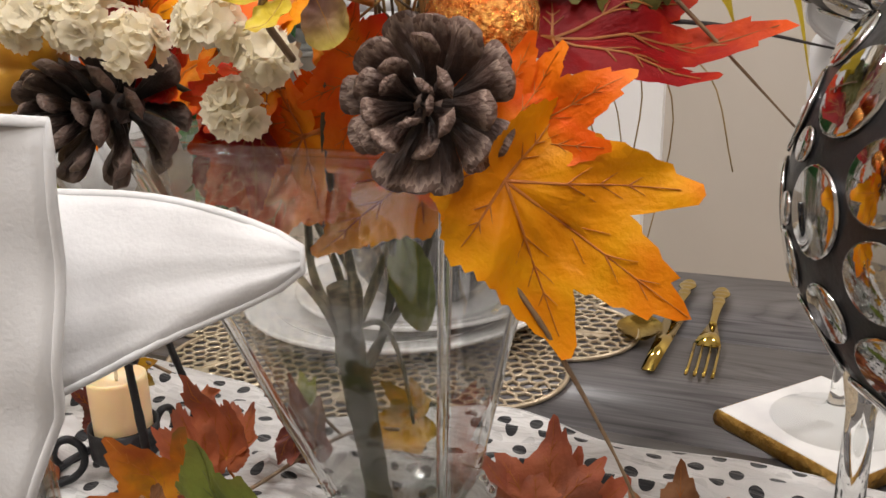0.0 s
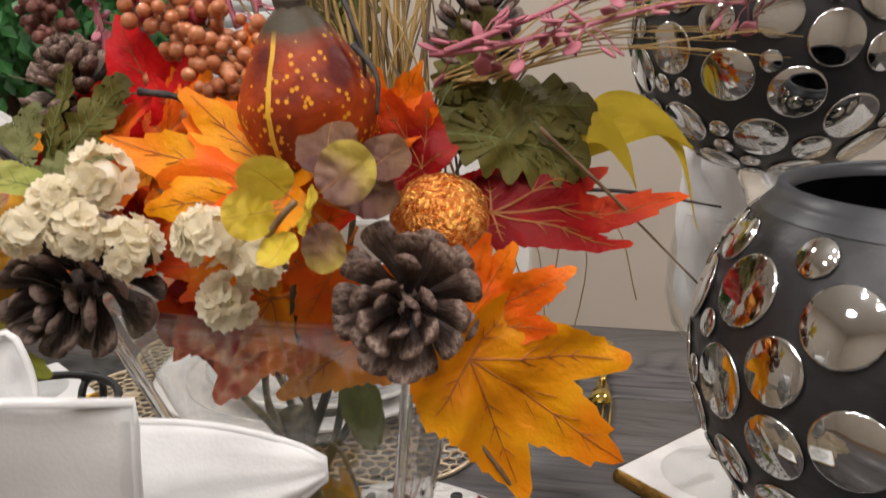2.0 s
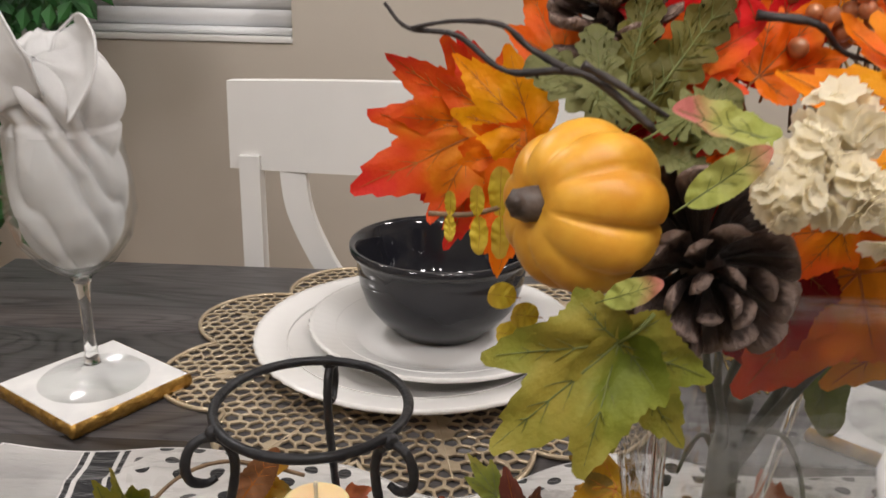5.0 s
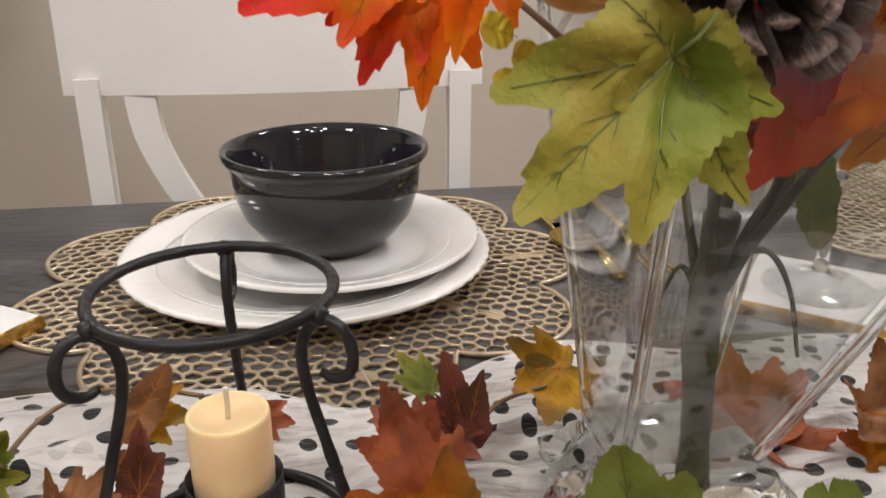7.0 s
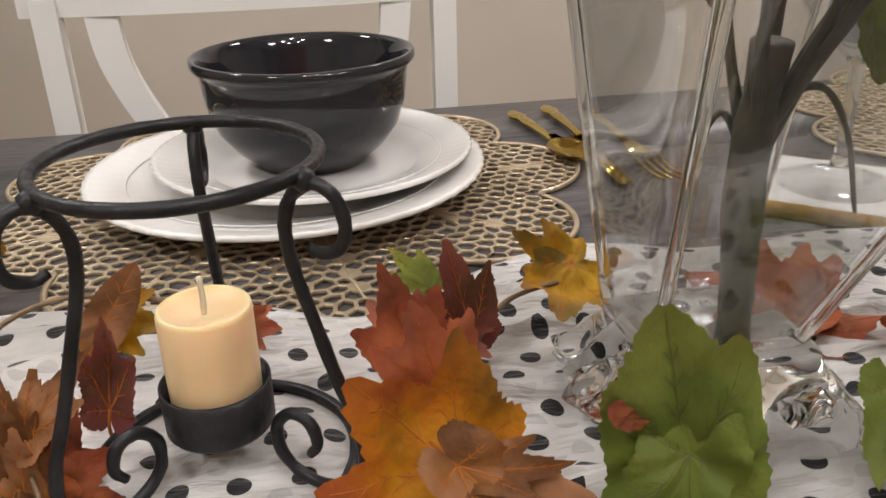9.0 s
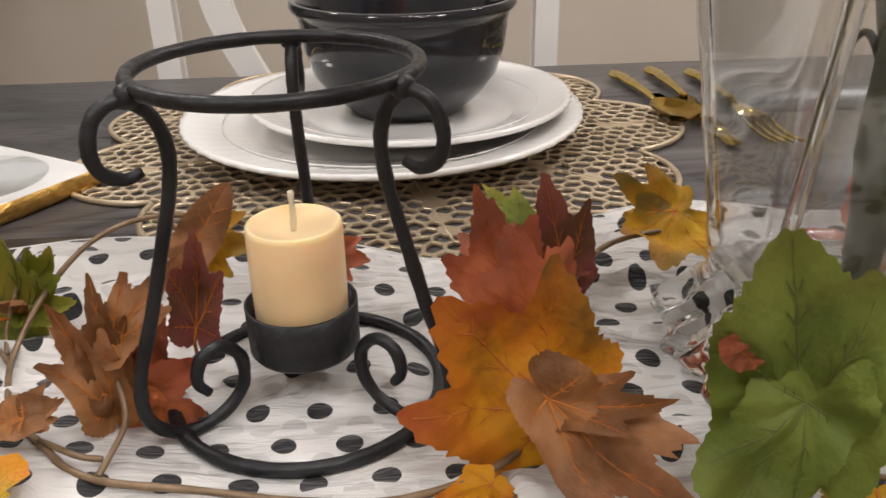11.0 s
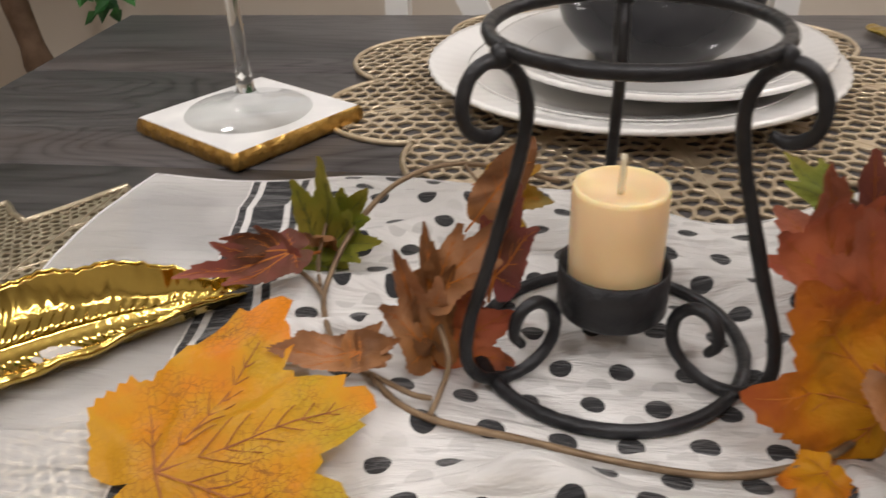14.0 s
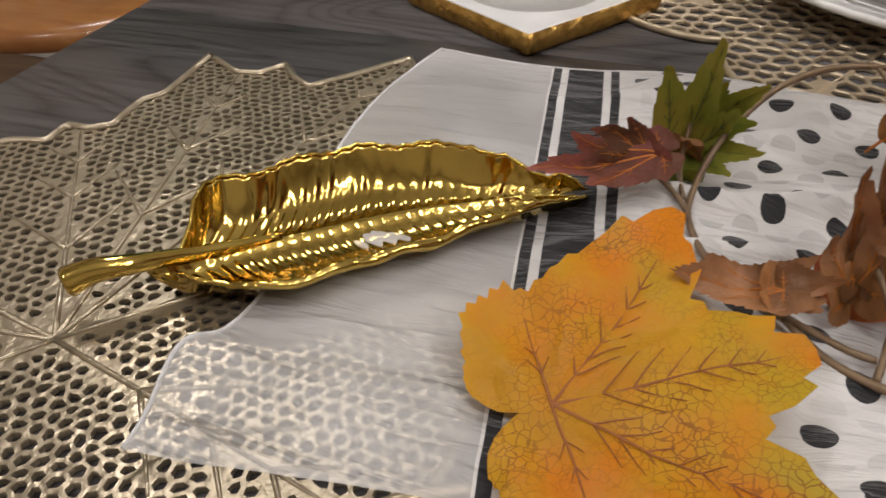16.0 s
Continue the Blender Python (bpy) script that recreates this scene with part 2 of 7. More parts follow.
def thin_glass(name, least=0.025):
    """A thin clear wall: light passes straight on, and its gloss grows towards the edge."""
    m = bpy.data.materials.new(name)
    m.use_nodes = True
    nt = m.node_tree
    tp = nt.nodes.new("ShaderNodeBsdfTransparent")
    tp.inputs[0].default_value = (0.975, 0.98, 0.98, 1)
    gl = nt.nodes.new("ShaderNodeBsdfGlossy")
    gl.inputs["Roughness"].default_value = 0.02
    lw = nt.nodes.new("ShaderNodeLayerWeight")
    lw.inputs[0].default_value = 0.5
    gloss = maths(nt, "ADD", maths(nt, "MULTIPLY", maths(nt, "POWER", lw.outputs["Facing"], 3.5), 0.55), least)
    mix = nt.nodes.new("ShaderNodeMixShader")
    nt.links.new(gloss, mix.inputs[0])
    nt.links.new(tp.outputs[0], mix.inputs[1])
    nt.links.new(gl.outputs[0], mix.inputs[2])
    nt.links.new(mix.outputs[0], nt.nodes["Material Output"].inputs[0])
    return m


M_GLASS = glass_material("clear_glass", (0.99, 1.0, 0.99))
M_THIN = thin_glass("thin_wine_glass")
M_VASE = glass_material("vase_glass", (0.99, 1.0, 0.99))
M_PANE = thin_glass("vase_wall_glass", 0.09)
M_WALL = material("beige_paint", (0.56, 0.51, 0.44), 0.8, colour2=(0.60, 0.55, 0.48), scale=3, bump=0.08, bump_scale=160)
M_CEIL = material("ceiling_paint", (0.8, 0.79, 0.76), 0.9, colour2=(0.76, 0.75, 0.72), scale=4, bump=0.1, bump_scale=60)
M_FLOOR = material("floor_boards", (0.20, 0.12, 0.07), 0.45, colour2=(0.28, 0.18, 0.10), scale=5, stretch=(1, 8, 1), bump=0.1)
M_WHITE = material("white_paint", (0.80, 0.79, 0.77), 0.4, colour2=(0.76, 0.75, 0.73), scale=8, bump=0.05, bump_scale=90)
M_BLIND = material("blind_white", (0.87, 0.88, 0.89), 0.45, colour2=(0.84, 0.85, 0.87), scale=6)
M_PLATE = material("white_glaze", (0.80, 0.79, 0.77), 0.12, colour2=(0.77, 0.76, 0.74), scale=10, coat=0.5)
M_BOWL = material("black_glaze", (0.012, 0.012, 0.016), 0.05, colour2=(0.02, 0.02, 0.023), scale=14, coat=0.0, bump=0.02, bump_scale=40)
M_IRON = material("wrought_iron", (0.012, 0.012, 0.014), 0.42, metal=0.35, colour2=(0.03, 0.03, 0.033), scale=60, bump=0.5, bump_scale=160)
M_WAX = material("ivory_wax", (0.87, 0.64, 0.36), 0.4, colour2=(0.90, 0.70, 0.43), scale=25, subsurface=0.6, bump=0.1, bump_scale=70)
M_WICK = material("wick_cotton", (0.75, 0.68, 0.52), 0.9, bump=0.3, bump_scale=600)
M_GOLD = material("polished_gold", (0.58, 0.42, 0.11), 0.11, metal=1.0, colour2=(0.50, 0.35, 0.085), scale=40, bump=0.04, bump_scale=50)
M_GILT = material("gilded_edge", (0.72, 0.45, 0.13), 0.32, metal=1.0, colour2=(0.50, 0.28, 0.07), scale=140, bump=0.8, bump_scale=220)
M_MAT = material("gold_vinyl", (0.50, 0.40, 0.27), 0.34, metal=0.6, colour2=(0.60, 0.50, 0.36), scale=90, bump=0.25, bump_scale=300)
M_MATG = material("antique_gold_vinyl", (0.34, 0.285, 0.20), 0.30, metal=0.75, colour2=(0.44, 0.37, 0.27), scale=90, bump=0.3, bump_scale=300)
M_MARBLE = material("white_marble", (0.82, 0.81, 0.79), 0.3, colour2=(0.66, 0.655, 0.65), scale=26, detail=8, bump=0.05)
M_NAPKIN = material("white_damask", (0.62, 0.615, 0.61), 0.85, colour2=(0.56, 0.555, 0.55), scale=60, bump=0.12, bump_scale=900, sheen=0.3)
M_MIRROR = material("mirror_disc", (0.60, 0.60, 0.59), 0.05, metal=1.0, colour2=(0.50, 0.50, 0.49), scale=5, bump=0.03, bump_scale=120)
M_BLACK = material("black_grout", (0.012, 0.012, 0.013), 0.38, colour2=(0.022, 0.022, 0.024), scale=40, bump=0.25, bump_scale=150)
M_GREYRIM = material("grey_glass_rim", (0.030, 0.032, 0.036), 0.35, colour2=(0.05, 0.053, 0.058), scale=20, bump=0.1)
M_CONE = material("cone_scale", (0.060, 0.038, 0.030), 0.6, colour2=(0.22, 0.155, 0.125), scale=160, bump=0.7, bump_scale=260)


def scale_edge(m, stops):
    nt, b = nodes_of(m)
    tc = nt.nodes.new("ShaderNodeTexCoord")
    sep = nt.nodes.new("ShaderNodeSeparateXYZ")
    nt.links.new(tc.outputs["Generated"], sep.inputs[0])
    n = nt.nodes.new("ShaderNodeTexNoise")
    mp = nt.nodes.new("ShaderNodeMapping")
    mp.inputs["Scale"].default_value = (1, 1.8, 1)
    n.inputs["Scale"].default_value, n.inputs["Detail"].default_value = 3.5, 6
    nt.links.new(tc.outputs["Generated"], mp.inputs["Vector"])
    nt.links.new(mp.outputs[0], n.inputs["Vector"])
    side = maths(nt, "MULTIPLY", maths(nt, "ABSOLUTE", maths(nt, "SUBTRACT", sep.outputs[1], 0.5)), 0.25)
    f = maths(nt, "ADD", maths(nt, "ADD", sep.outputs[0], side), maths(nt, "MULTIPLY", maths(nt, "SUBTRACT", n.outputs["Fac"], 0.5), 0.5))
    r = nt.nodes.new("ShaderNodeValToRGB")
    r.color_ramp.elements[0].position, r.color_ramp.elements[1].position = stops[0][0], stops[-1][0]
    r.color_ramp.elements[0].color, r.color_ramp.elements[1].color = (*stops[0][1], 1), (*stops[-1][1], 1)
    for p, c in stops[1:-1]:
        r.color_ramp.elements.new(p).color = (*c, 1)
    nt.links.new(f, r.inputs[0])
    nt.links.new(r.outputs[0], b.inputs["Base Color"])
    return m


M_SCALE = scale_edge(material("worn_cone_scale", (0.1, 0.06, 0.05), 0.55, bump=1.0, bump_scale=330, stretch=(0.5, 2, 1)), ((0.40, (0.020, 0.011, 0.008)), (0.80, (0.085, 0.048, 0.036)), (1.00, (0.15, 0.092, 0.070)), (1.14, (0.36, 0.26, 0.21))))
M_SCALED = scale_edge(material("dark_worn_cone_scale", (0.05, 0.04, 0.03), 0.55, bump=1.0, bump_scale=330, stretch=(0.5, 2, 1)), ((0.40, (0.014, 0.009, 0.007)), (0.85, (0.060, 0.038, 0.031)), (1.15, (0.20, 0.14, 0.115))))
M_CONED = material("dark_cone_scale", (0.045, 0.030, 0.026), 0.6, colour2=(0.10, 0.072, 0.062), scale=120, bump=0.7, bump_scale=240)
M_PUMP = material("yellow_pumpkin_skin", (0.58, 0.25, 0.016), 0.42, colour2=(0.74, 0.39, 0.045), scale=75, bump=0.2, bump_scale=120, subsurface=0.1)
M_STALK = material("dark_stalk", (0.05, 0.035, 0.03), 0.5, colour2=(0.10, 0.075, 0.06), scale=120, bump=0.6, bump_scale=200)
M_COPPER = material("copper_glitter", (0.66, 0.17, 0.025), 0.25, metal=0.9, colour2=(0.95, 0.48, 0.12), scale=400, bump=1.0, bump_scale=650, detail=1)
M_PETAL = material("cream_petal", (0.86, 0.79, 0.65), 0.7, colour2=(0.88, 0.83, 0.72), scale=90, bump=0.2, bump_scale=300, subsurface=0.15)
M_BERRY = material("orange_berry", (0.40, 0.12, 0.045), 0.28, colour2=(0.50, 0.20, 0.09), scale=140, coat=0.3, bump=0.1)
M_BERRYR = material("red_berry", (0.33, 0.02, 0.035), 0.22, colour2=(0.24, 0.03, 0.04), scale=140, coat=0.4)
M_BERRYB = material("brown_berry", (0.10, 0.035, 0.025), 0.6, colour2=(0.17, 0.06, 0.045), scale=200, bump=0.6, bump_scale=400)
M_STEM = material("brown_stem", (0.15, 0.09, 0.05), 0.6, colour2=(0.24, 0.16, 0.09), scale=120, bump=0.4, bump_scale=200)
M_STEMG = material("green_stem", (0.055, 0.060, 0.032), 0.55, colour2=(0.11, 0.105, 0.06), scale=80, bump=0.5, bump_scale=160)
M_TWIG = material("black_twig", (0.02, 0.016, 0.016), 0.55, colour2=(0.045, 0.036, 0.034), scale=150, bump=0.6, bump_scale=250)
M_STRAW = material("dry_straw", (0.34, 0.22, 0.07), 0.6, colour2=(0.46, 0.32, 0.13), scale=60, bump=0.2, bump_scale=300)
M_STRAWD = material("dark_dry_grass", (0.10, 0.075, 0.045), 0.6, colour2=(0.20, 0.14, 0.08), scale=60, bump=0.2, bump_scale=300)
M_PINK = material("pink_sprig", (0.36, 0.09, 0.13), 0.5, colour2=(0.50, 0.19, 0.23), scale=110, bump=0.15)
M_BROWNWOOD = material("honey_wood", (0.26, 0.10, 0.028), 0.3, colour2=(0.36, 0.16, 0.05), scale=8, stretch=(1, 7, 1), bump=0.1, coat=0.3)
M_TRUNK = material("tree_bark", (0.10, 0.06, 0.035), 0.8, colour2=(0.17, 0.11, 0.07), scale=30, bump=0.8, bump_scale=60)
M_TREELEAF = material("ficus_leaf", (0.018, 0.075, 0.022), 0.5, colour2=(0.045, 0.22, 0.045), scale=14, bump=0.1)
M_OUT = material("night_pane", (0.02, 0.02, 0.025), 0.05)

L_ORANGE = leaf_material("orange_leaf", (0.78, 0.19, 0.003), (0.80, 0.11, 0.003), (0.80, 0.20, 0.004), rough=0.5)
L_YELLOW = leaf_material("golden_leaf", (0.80, 0.27, 0.002), (0.80, 0.34, 0.003), (0.80, 0.20, 0.002), rough=0.5)
L_FLAME = leaf_material("flame_leaf", (0.76, 0.27, 0.006), (0.76, 0.11, 0.008), (0.70, 0.030, 0.018))
L_RED = leaf_material("red_leaf", (0.18, 0.002, 0.004), (0.28, 0.003, 0.003), (0.74, 0.085, 0.003))
L_CRIMSON = leaf_material("crimson_leaf", (0.58, 0.004, 0.006), (0.72, 0.010, 0.010), (0.50, 0.004, 0.008))
L_GREEN = leaf_material("green_leaf", (0.12, 0.15, 0.016), (0.19, 0.21, 0.025), (0.27, 0.24, 0.04), mott=(0.28, 0.23, 0.035))
L_GREENP = leaf_material("deep_green_leaf", (0.15, 0.19, 0.03), (0.12, 0.16, 0.028), (0.16, 0.15, 0.03), mott=(0.18, 0.22, 0.04), rough=0.45)
L_LIME = leaf_material("lime_pink_leaf", (0.30, 0.33, 0.07), (0.34, 0.34, 0.09), (0.46, 0.14, 0.12))
L_OLIVE = leaf_material("olive_fern", (0.085, 0.075, 0.012), (0.125, 0.108, 0.020), (0.075, 0.062, 0.012))
L_FERN = leaf_material("green_fern", (0.14, 0.15, 0.045), (0.19, 0.19, 0.07), (0.12, 0.12, 0.04))
L_PEACH = leaf_material("peach_leaf", (0.74, 0.36, 0.13), (0.78, 0.42, 0.19), (0.70, 0.32, 0.12))
L_EUCY = leaf_material("yellow_eucalyptus", (0.60, 0.44, 0.035), (0.64, 0.50, 0.05), (0.58, 0.40, 0.05))
L_EUCP = leaf_material("purple_eucalyptus", (0.09, 0.035, 0.03), (0.12, 0.05, 0.04), (0.16, 0.08, 0.04))
L_EUCM = leaf_material("mottled_eucalyptus", (0.22, 0.12, 0.10), (0.28, 0.17, 0.10), (0.52, 0.40, 0.08))
L_RUST = leaf_material("rust_leaf", (0.62, 0.29, 0.012), (0.55, 0.18, 0.012), (0.32, 0.07, 0.02), mott=(0.20, 0.10, 0.02))
L_COPPER = leaf_material("copper_brown_leaf", (0.34, 0.15, 0.05), (0.44, 0.22, 0.11), (0.22, 0.085, 0.035), rough=0.38, mott=(0.17, 0.075, 0.03))
L_BRICK = leaf_material("brick_leaf", (0.52, 0.15, 0.05), (0.52, 0.16, 0.075), (0.46, 0.11, 0.06), mott=(0.28, 0.09, 0.05))
L_MAROON = leaf_material("maroon_leaf", (0.20, 0.055, 0.05), (0.24, 0.075, 0.055), (0.30, 0.10, 0.07), mott=(0.13, 0.055, 0.03))
L_MUSTARD = leaf_material("mustard_leaf", (0.55, 0.32, 0.015), (0.50, 0.26, 0.015), (0.30, 0.13, 0.03), mott=(0.20, 0.14, 0.03))
L_BIG = leaf_material("glitter_yellow_leaf", (0.50, 0.24, 0.014), (0.56, 0.29, 0.012), (0.44, 0.30, 0.020), rough=0.4, speck=(0.22, 0.075, 0.012), mott=(0.62, 0.20, 0.006))
L_PETAL = leaf_material("cream_petal_cloth", (0.95, 0.88, 0.70), (0.96, 0.93, 0.82), (0.97, 0.95, 0.88), through=0.5)
M_VEIN = material("leaf_vein", (0.42, 0.12, 0.015), 0.6, colour2=(0.50, 0.17, 0.02), scale=200)
M_VEIND = material("brown_leaf_vein", (0.25, 0.08, 0.015), 0.6, colour2=(0.32, 0.11, 0.02), scale=200)
M_VEINP = material("pale_leaf_vein", (0.42, 0.20, 0.03), 0.6, colour2=(0.36, 0.16, 0.03), scale=200)
M_VEING = material("green_leaf_vein", (0.09, 0.11, 0.025), 0.6, colour2=(0.13, 0.14, 0.03), scale=200)


# ---- building tools ----
def world_of(ob):
    return ob.matrix_basis.copy()


def mesh_of(name, bm, mats, smooth=True):
    me = bpy.data.meshes.new(name)
    bm.normal_update()
    bm.to_mesh(me)
    bm.free()
    for m in mats if isinstance(mats, (list, tuple)) else [mats]:
        me.materials.append(m)
    if smooth:
        me.polygons.foreach_set("use_smooth", [True] * len(me.polygons))
    return me


def part(name, bm, mat, parent, label="", smooth=True, at=None):
    """Links a bmesh (or a shared mesh), built in world places, as one mesh object under a thing or part."""
    me = bm if isinstance(bm, bpy.types.Mesh) else mesh_of(name, bm, mat, smooth)
    ob = new(name, me)
    if at is not None:
        ob.matrix_basis = at
    if parent:
        ob.parent = parent
        ob.matrix_parent_inverse = world_of(parent).inverted()
    if label:
        ob["label"] = label
    return ob


def thing(name, at, label, category, group="", kind=""):
    ob = new(name)
    ob.empty_display_size = 0.02
    ob.matrix_basis = at if isinstance(at, Matrix) else pose(*at)
    return tagged(ob, label, category, group, kind)


def single(name, bm, mat, label, category, group="", kind="", smooth=True, at=None):
    return tagged(part(name, bm, mat, None, smooth=smooth, at=at), label, category, group, kind)


def lathe(profile, n=48, bm=None, m=None, mod=None, cap=True):
    """Turns (radius, z) pairs round z. mod(radius, z, angle) may shift the radius."""
    bm = bm or bmesh.new()
    rings = []
    for r, z in profile:
        ring = []
        for i in range(n):
            a = math.tau * i / n
            rr = mod(r, z, a) if mod else r
            v = Vector((rr * math.cos(a), rr * math.sin(a), z))
            ring.append(bm.verts.new(m @ v if m else v))
        rings.append(ring)
    for a, b in zip(rings, rings[1:]):
        for i in range(n):
            j = (i + 1) % n
            bm.faces.new((a[i], a[j], b[j], b[i]))
    for ring, flip in ((rings[0], True), (rings[-1], False)) if cap else ():
        bm.faces.new(ring[::-1] if flip else ring)
    return bm


def smooth_path(points, steps=6):
    """Catmull-Rom through the points."""
    p = [Vector(q) for q in points]
    p = [p[0] * 2 - p[1]] + p + [p[-1] * 2 - p[-2]]
    out = []
    for i in range(1, len(p) - 2):
        for k in range(steps):
            t = k / steps
            a, b, c, d = p[i - 1], p[i], p[i + 1], p[i + 2]
            out.append(0.5 * (2 * b + (c - a) * t + (2 * a - 5 * b + 4 * c - d) * t * t + (3 * b - a - 3 * c + d) * t ** 3))
    return out + [p[-2]]


def tube(points, radius, n=10, bm=None, taper=None, closed=False, rough=0.0):
    """A round rod along points; taper(s) scales its radius, rough wobbles it."""
    bm = bm or bmesh.new()
    pts = [Vector(p) for p in points]
    rings, side = [], None
    for i, p in enumerate(pts):
        if closed:
            d = pts[(i + 1) % len(pts)] - pts[i - 1]
        else:
            d = pts[min(i + 1, len(pts) - 1)] - pts[max(i - 1, 0)]
        d.normalize()
        if side is None:
            side = d.orthogonal().normalized()
        side = (side - d * side.dot(d)).normalized()
        up = d.cross(side)
        r = radius * (taper(i / max(1, len(pts) - 1)) if taper else 1)
        if rough:
            r *= 1 + rough * noise.noise(p * 300)
        rings.append([bm.verts.new(p + r * (math.cos(a) * side + math.sin(a) * up)) for a in (math.tau * k / n for k in range(n))])
    for i in range(len(rings) - (0 if closed else 1)):
        a, b = rings[i], rings[(i + 1) % len(rings)]
        off = 0
        if closed and i == len(rings) - 1:
            off = min(range(n), key=lambda o: (a[0].co - b[o].co).length)
        for k in range(n):
            bm.faces.new((a[k], a[(k + 1) % n], b[(k + 1 + off) % n], b[(k + off) % n]))
    if not closed:
        bm.faces.new(rings[0][::-1])
        bm.faces.new(rings[-1])
    return bm


def box(x0, x1, y0, y1, z0, z1, bevel=0.0, bm=None, m=None):
    b2 = bmesh.new()
    bmesh.ops.create_cube(b2, size=1)
    for v in b2.verts:
        v.co = Vector(((x0 + x1) / 2 + v.co.x * (x1 - x0), (y0 + y1) / 2 + v.co.y * (y1 - y0), (z0 + z1) / 2 + v.co.z * (z1 - z0)))
    if bevel:
        bmesh.ops.bevel(b2, geom=b2.edges[:], offset=bevel, segments=2, affect="EDGES")
    if m:
        b2.transform(m)
    if bm is None:
        return b2
    tmp = bpy.data.meshes.new("tmp")
    b2.to_mesh(tmp)
    b2.free()
    bm.from_mesh(tmp)
    bpy.data.meshes.remove(tmp)
    return bm


def blob(r, at=(0, 0, 0), sub=2, squash=(1, 1, 1), wob=0.0, freq=40.0):
    bm = bmesh.new()
    bmesh.ops.create_icosphere(bm, subdivisions=sub, radius=1)
    for v in bm.verts:
        k = 1 + wob * noise.noise(v.co * 2 + Vector(at) * freq)
        v.co = Vector((v.co.x * squash[0], v.co.y * squash[1], v.co.z * squash[2])) * r * k + Vector(at)
    return bm


def facing(base, tip, normal, roll=0.0):
    """A frame with x from base to tip and z near the normal."""
    x = (Vector(tip) - Vector(base)).normalized()
    z = Vector(normal)
    z = (z - x * z.dot(x)).normalized()
    y = z.cross(x)
    m = Matrix((x, y, z)).transposed().to_4x4()
    return Matrix.Translation(base) @ m @ pose(0, 0, 0, roll)


# ---- leaves ----
MAPLE = ((0, 1.0), (5, 0.86), (11, 0.80), (18, 0.66), (25, 0.58), (31, 0.66), (39, 0.86), (45, 0.76), (55, 0.62), (66, 0.50),
         (78, 0.46), (90, 0.50), (100, 0.42), (120, 0.27), (150, 0.16), (180, 0.05))
BROAD = ((0, 1.0), (6, 0.90), (12, 0.90), (18, 0.74), (25, 0.70), (31, 0.86), (37, 0.90), (44, 1.10), (50, 0.94), (57, 0.88), (65, 0.66), (76, 0.54),
         (86, 0.50), (95, 0.53), (103, 0.50), (116, 0.48), (135, 0.36), (155, 0.30), (180, 0.12))


SOFT = ((0, 1.0), (8, 0.95), (18, 0.84), (28, 0.80), (38, 0.86), (48, 0.80), (62, 0.66), (80, 0.60), (95, 0.62), (110, 0.54), (135, 0.46), (160, 0.40), (180, 0.22))


def outline(kind, n):
    """Radius by angle for one of the leaf shapes, round the meeting point of its veins."""
    if kind in ("maple", "broad", "soft"):
        keys = {"maple": MAPLE, "broad": BROAD, "soft": SOFT}[kind]

        def r(a):
            a = abs(math.degrees(a))
            for (a0, r0), (a1, r1) in zip(keys, keys[1:]):
                if a <= a1:
                    return r0 + (r1 - r0) * (a - a0) / (a1 - a0)
            return keys[-1][1]
        return r
    return None


AXES = [(math.cos(radians(a)), math.sin(radians(a))) for a in (0, 40, -40, 88, -88)]


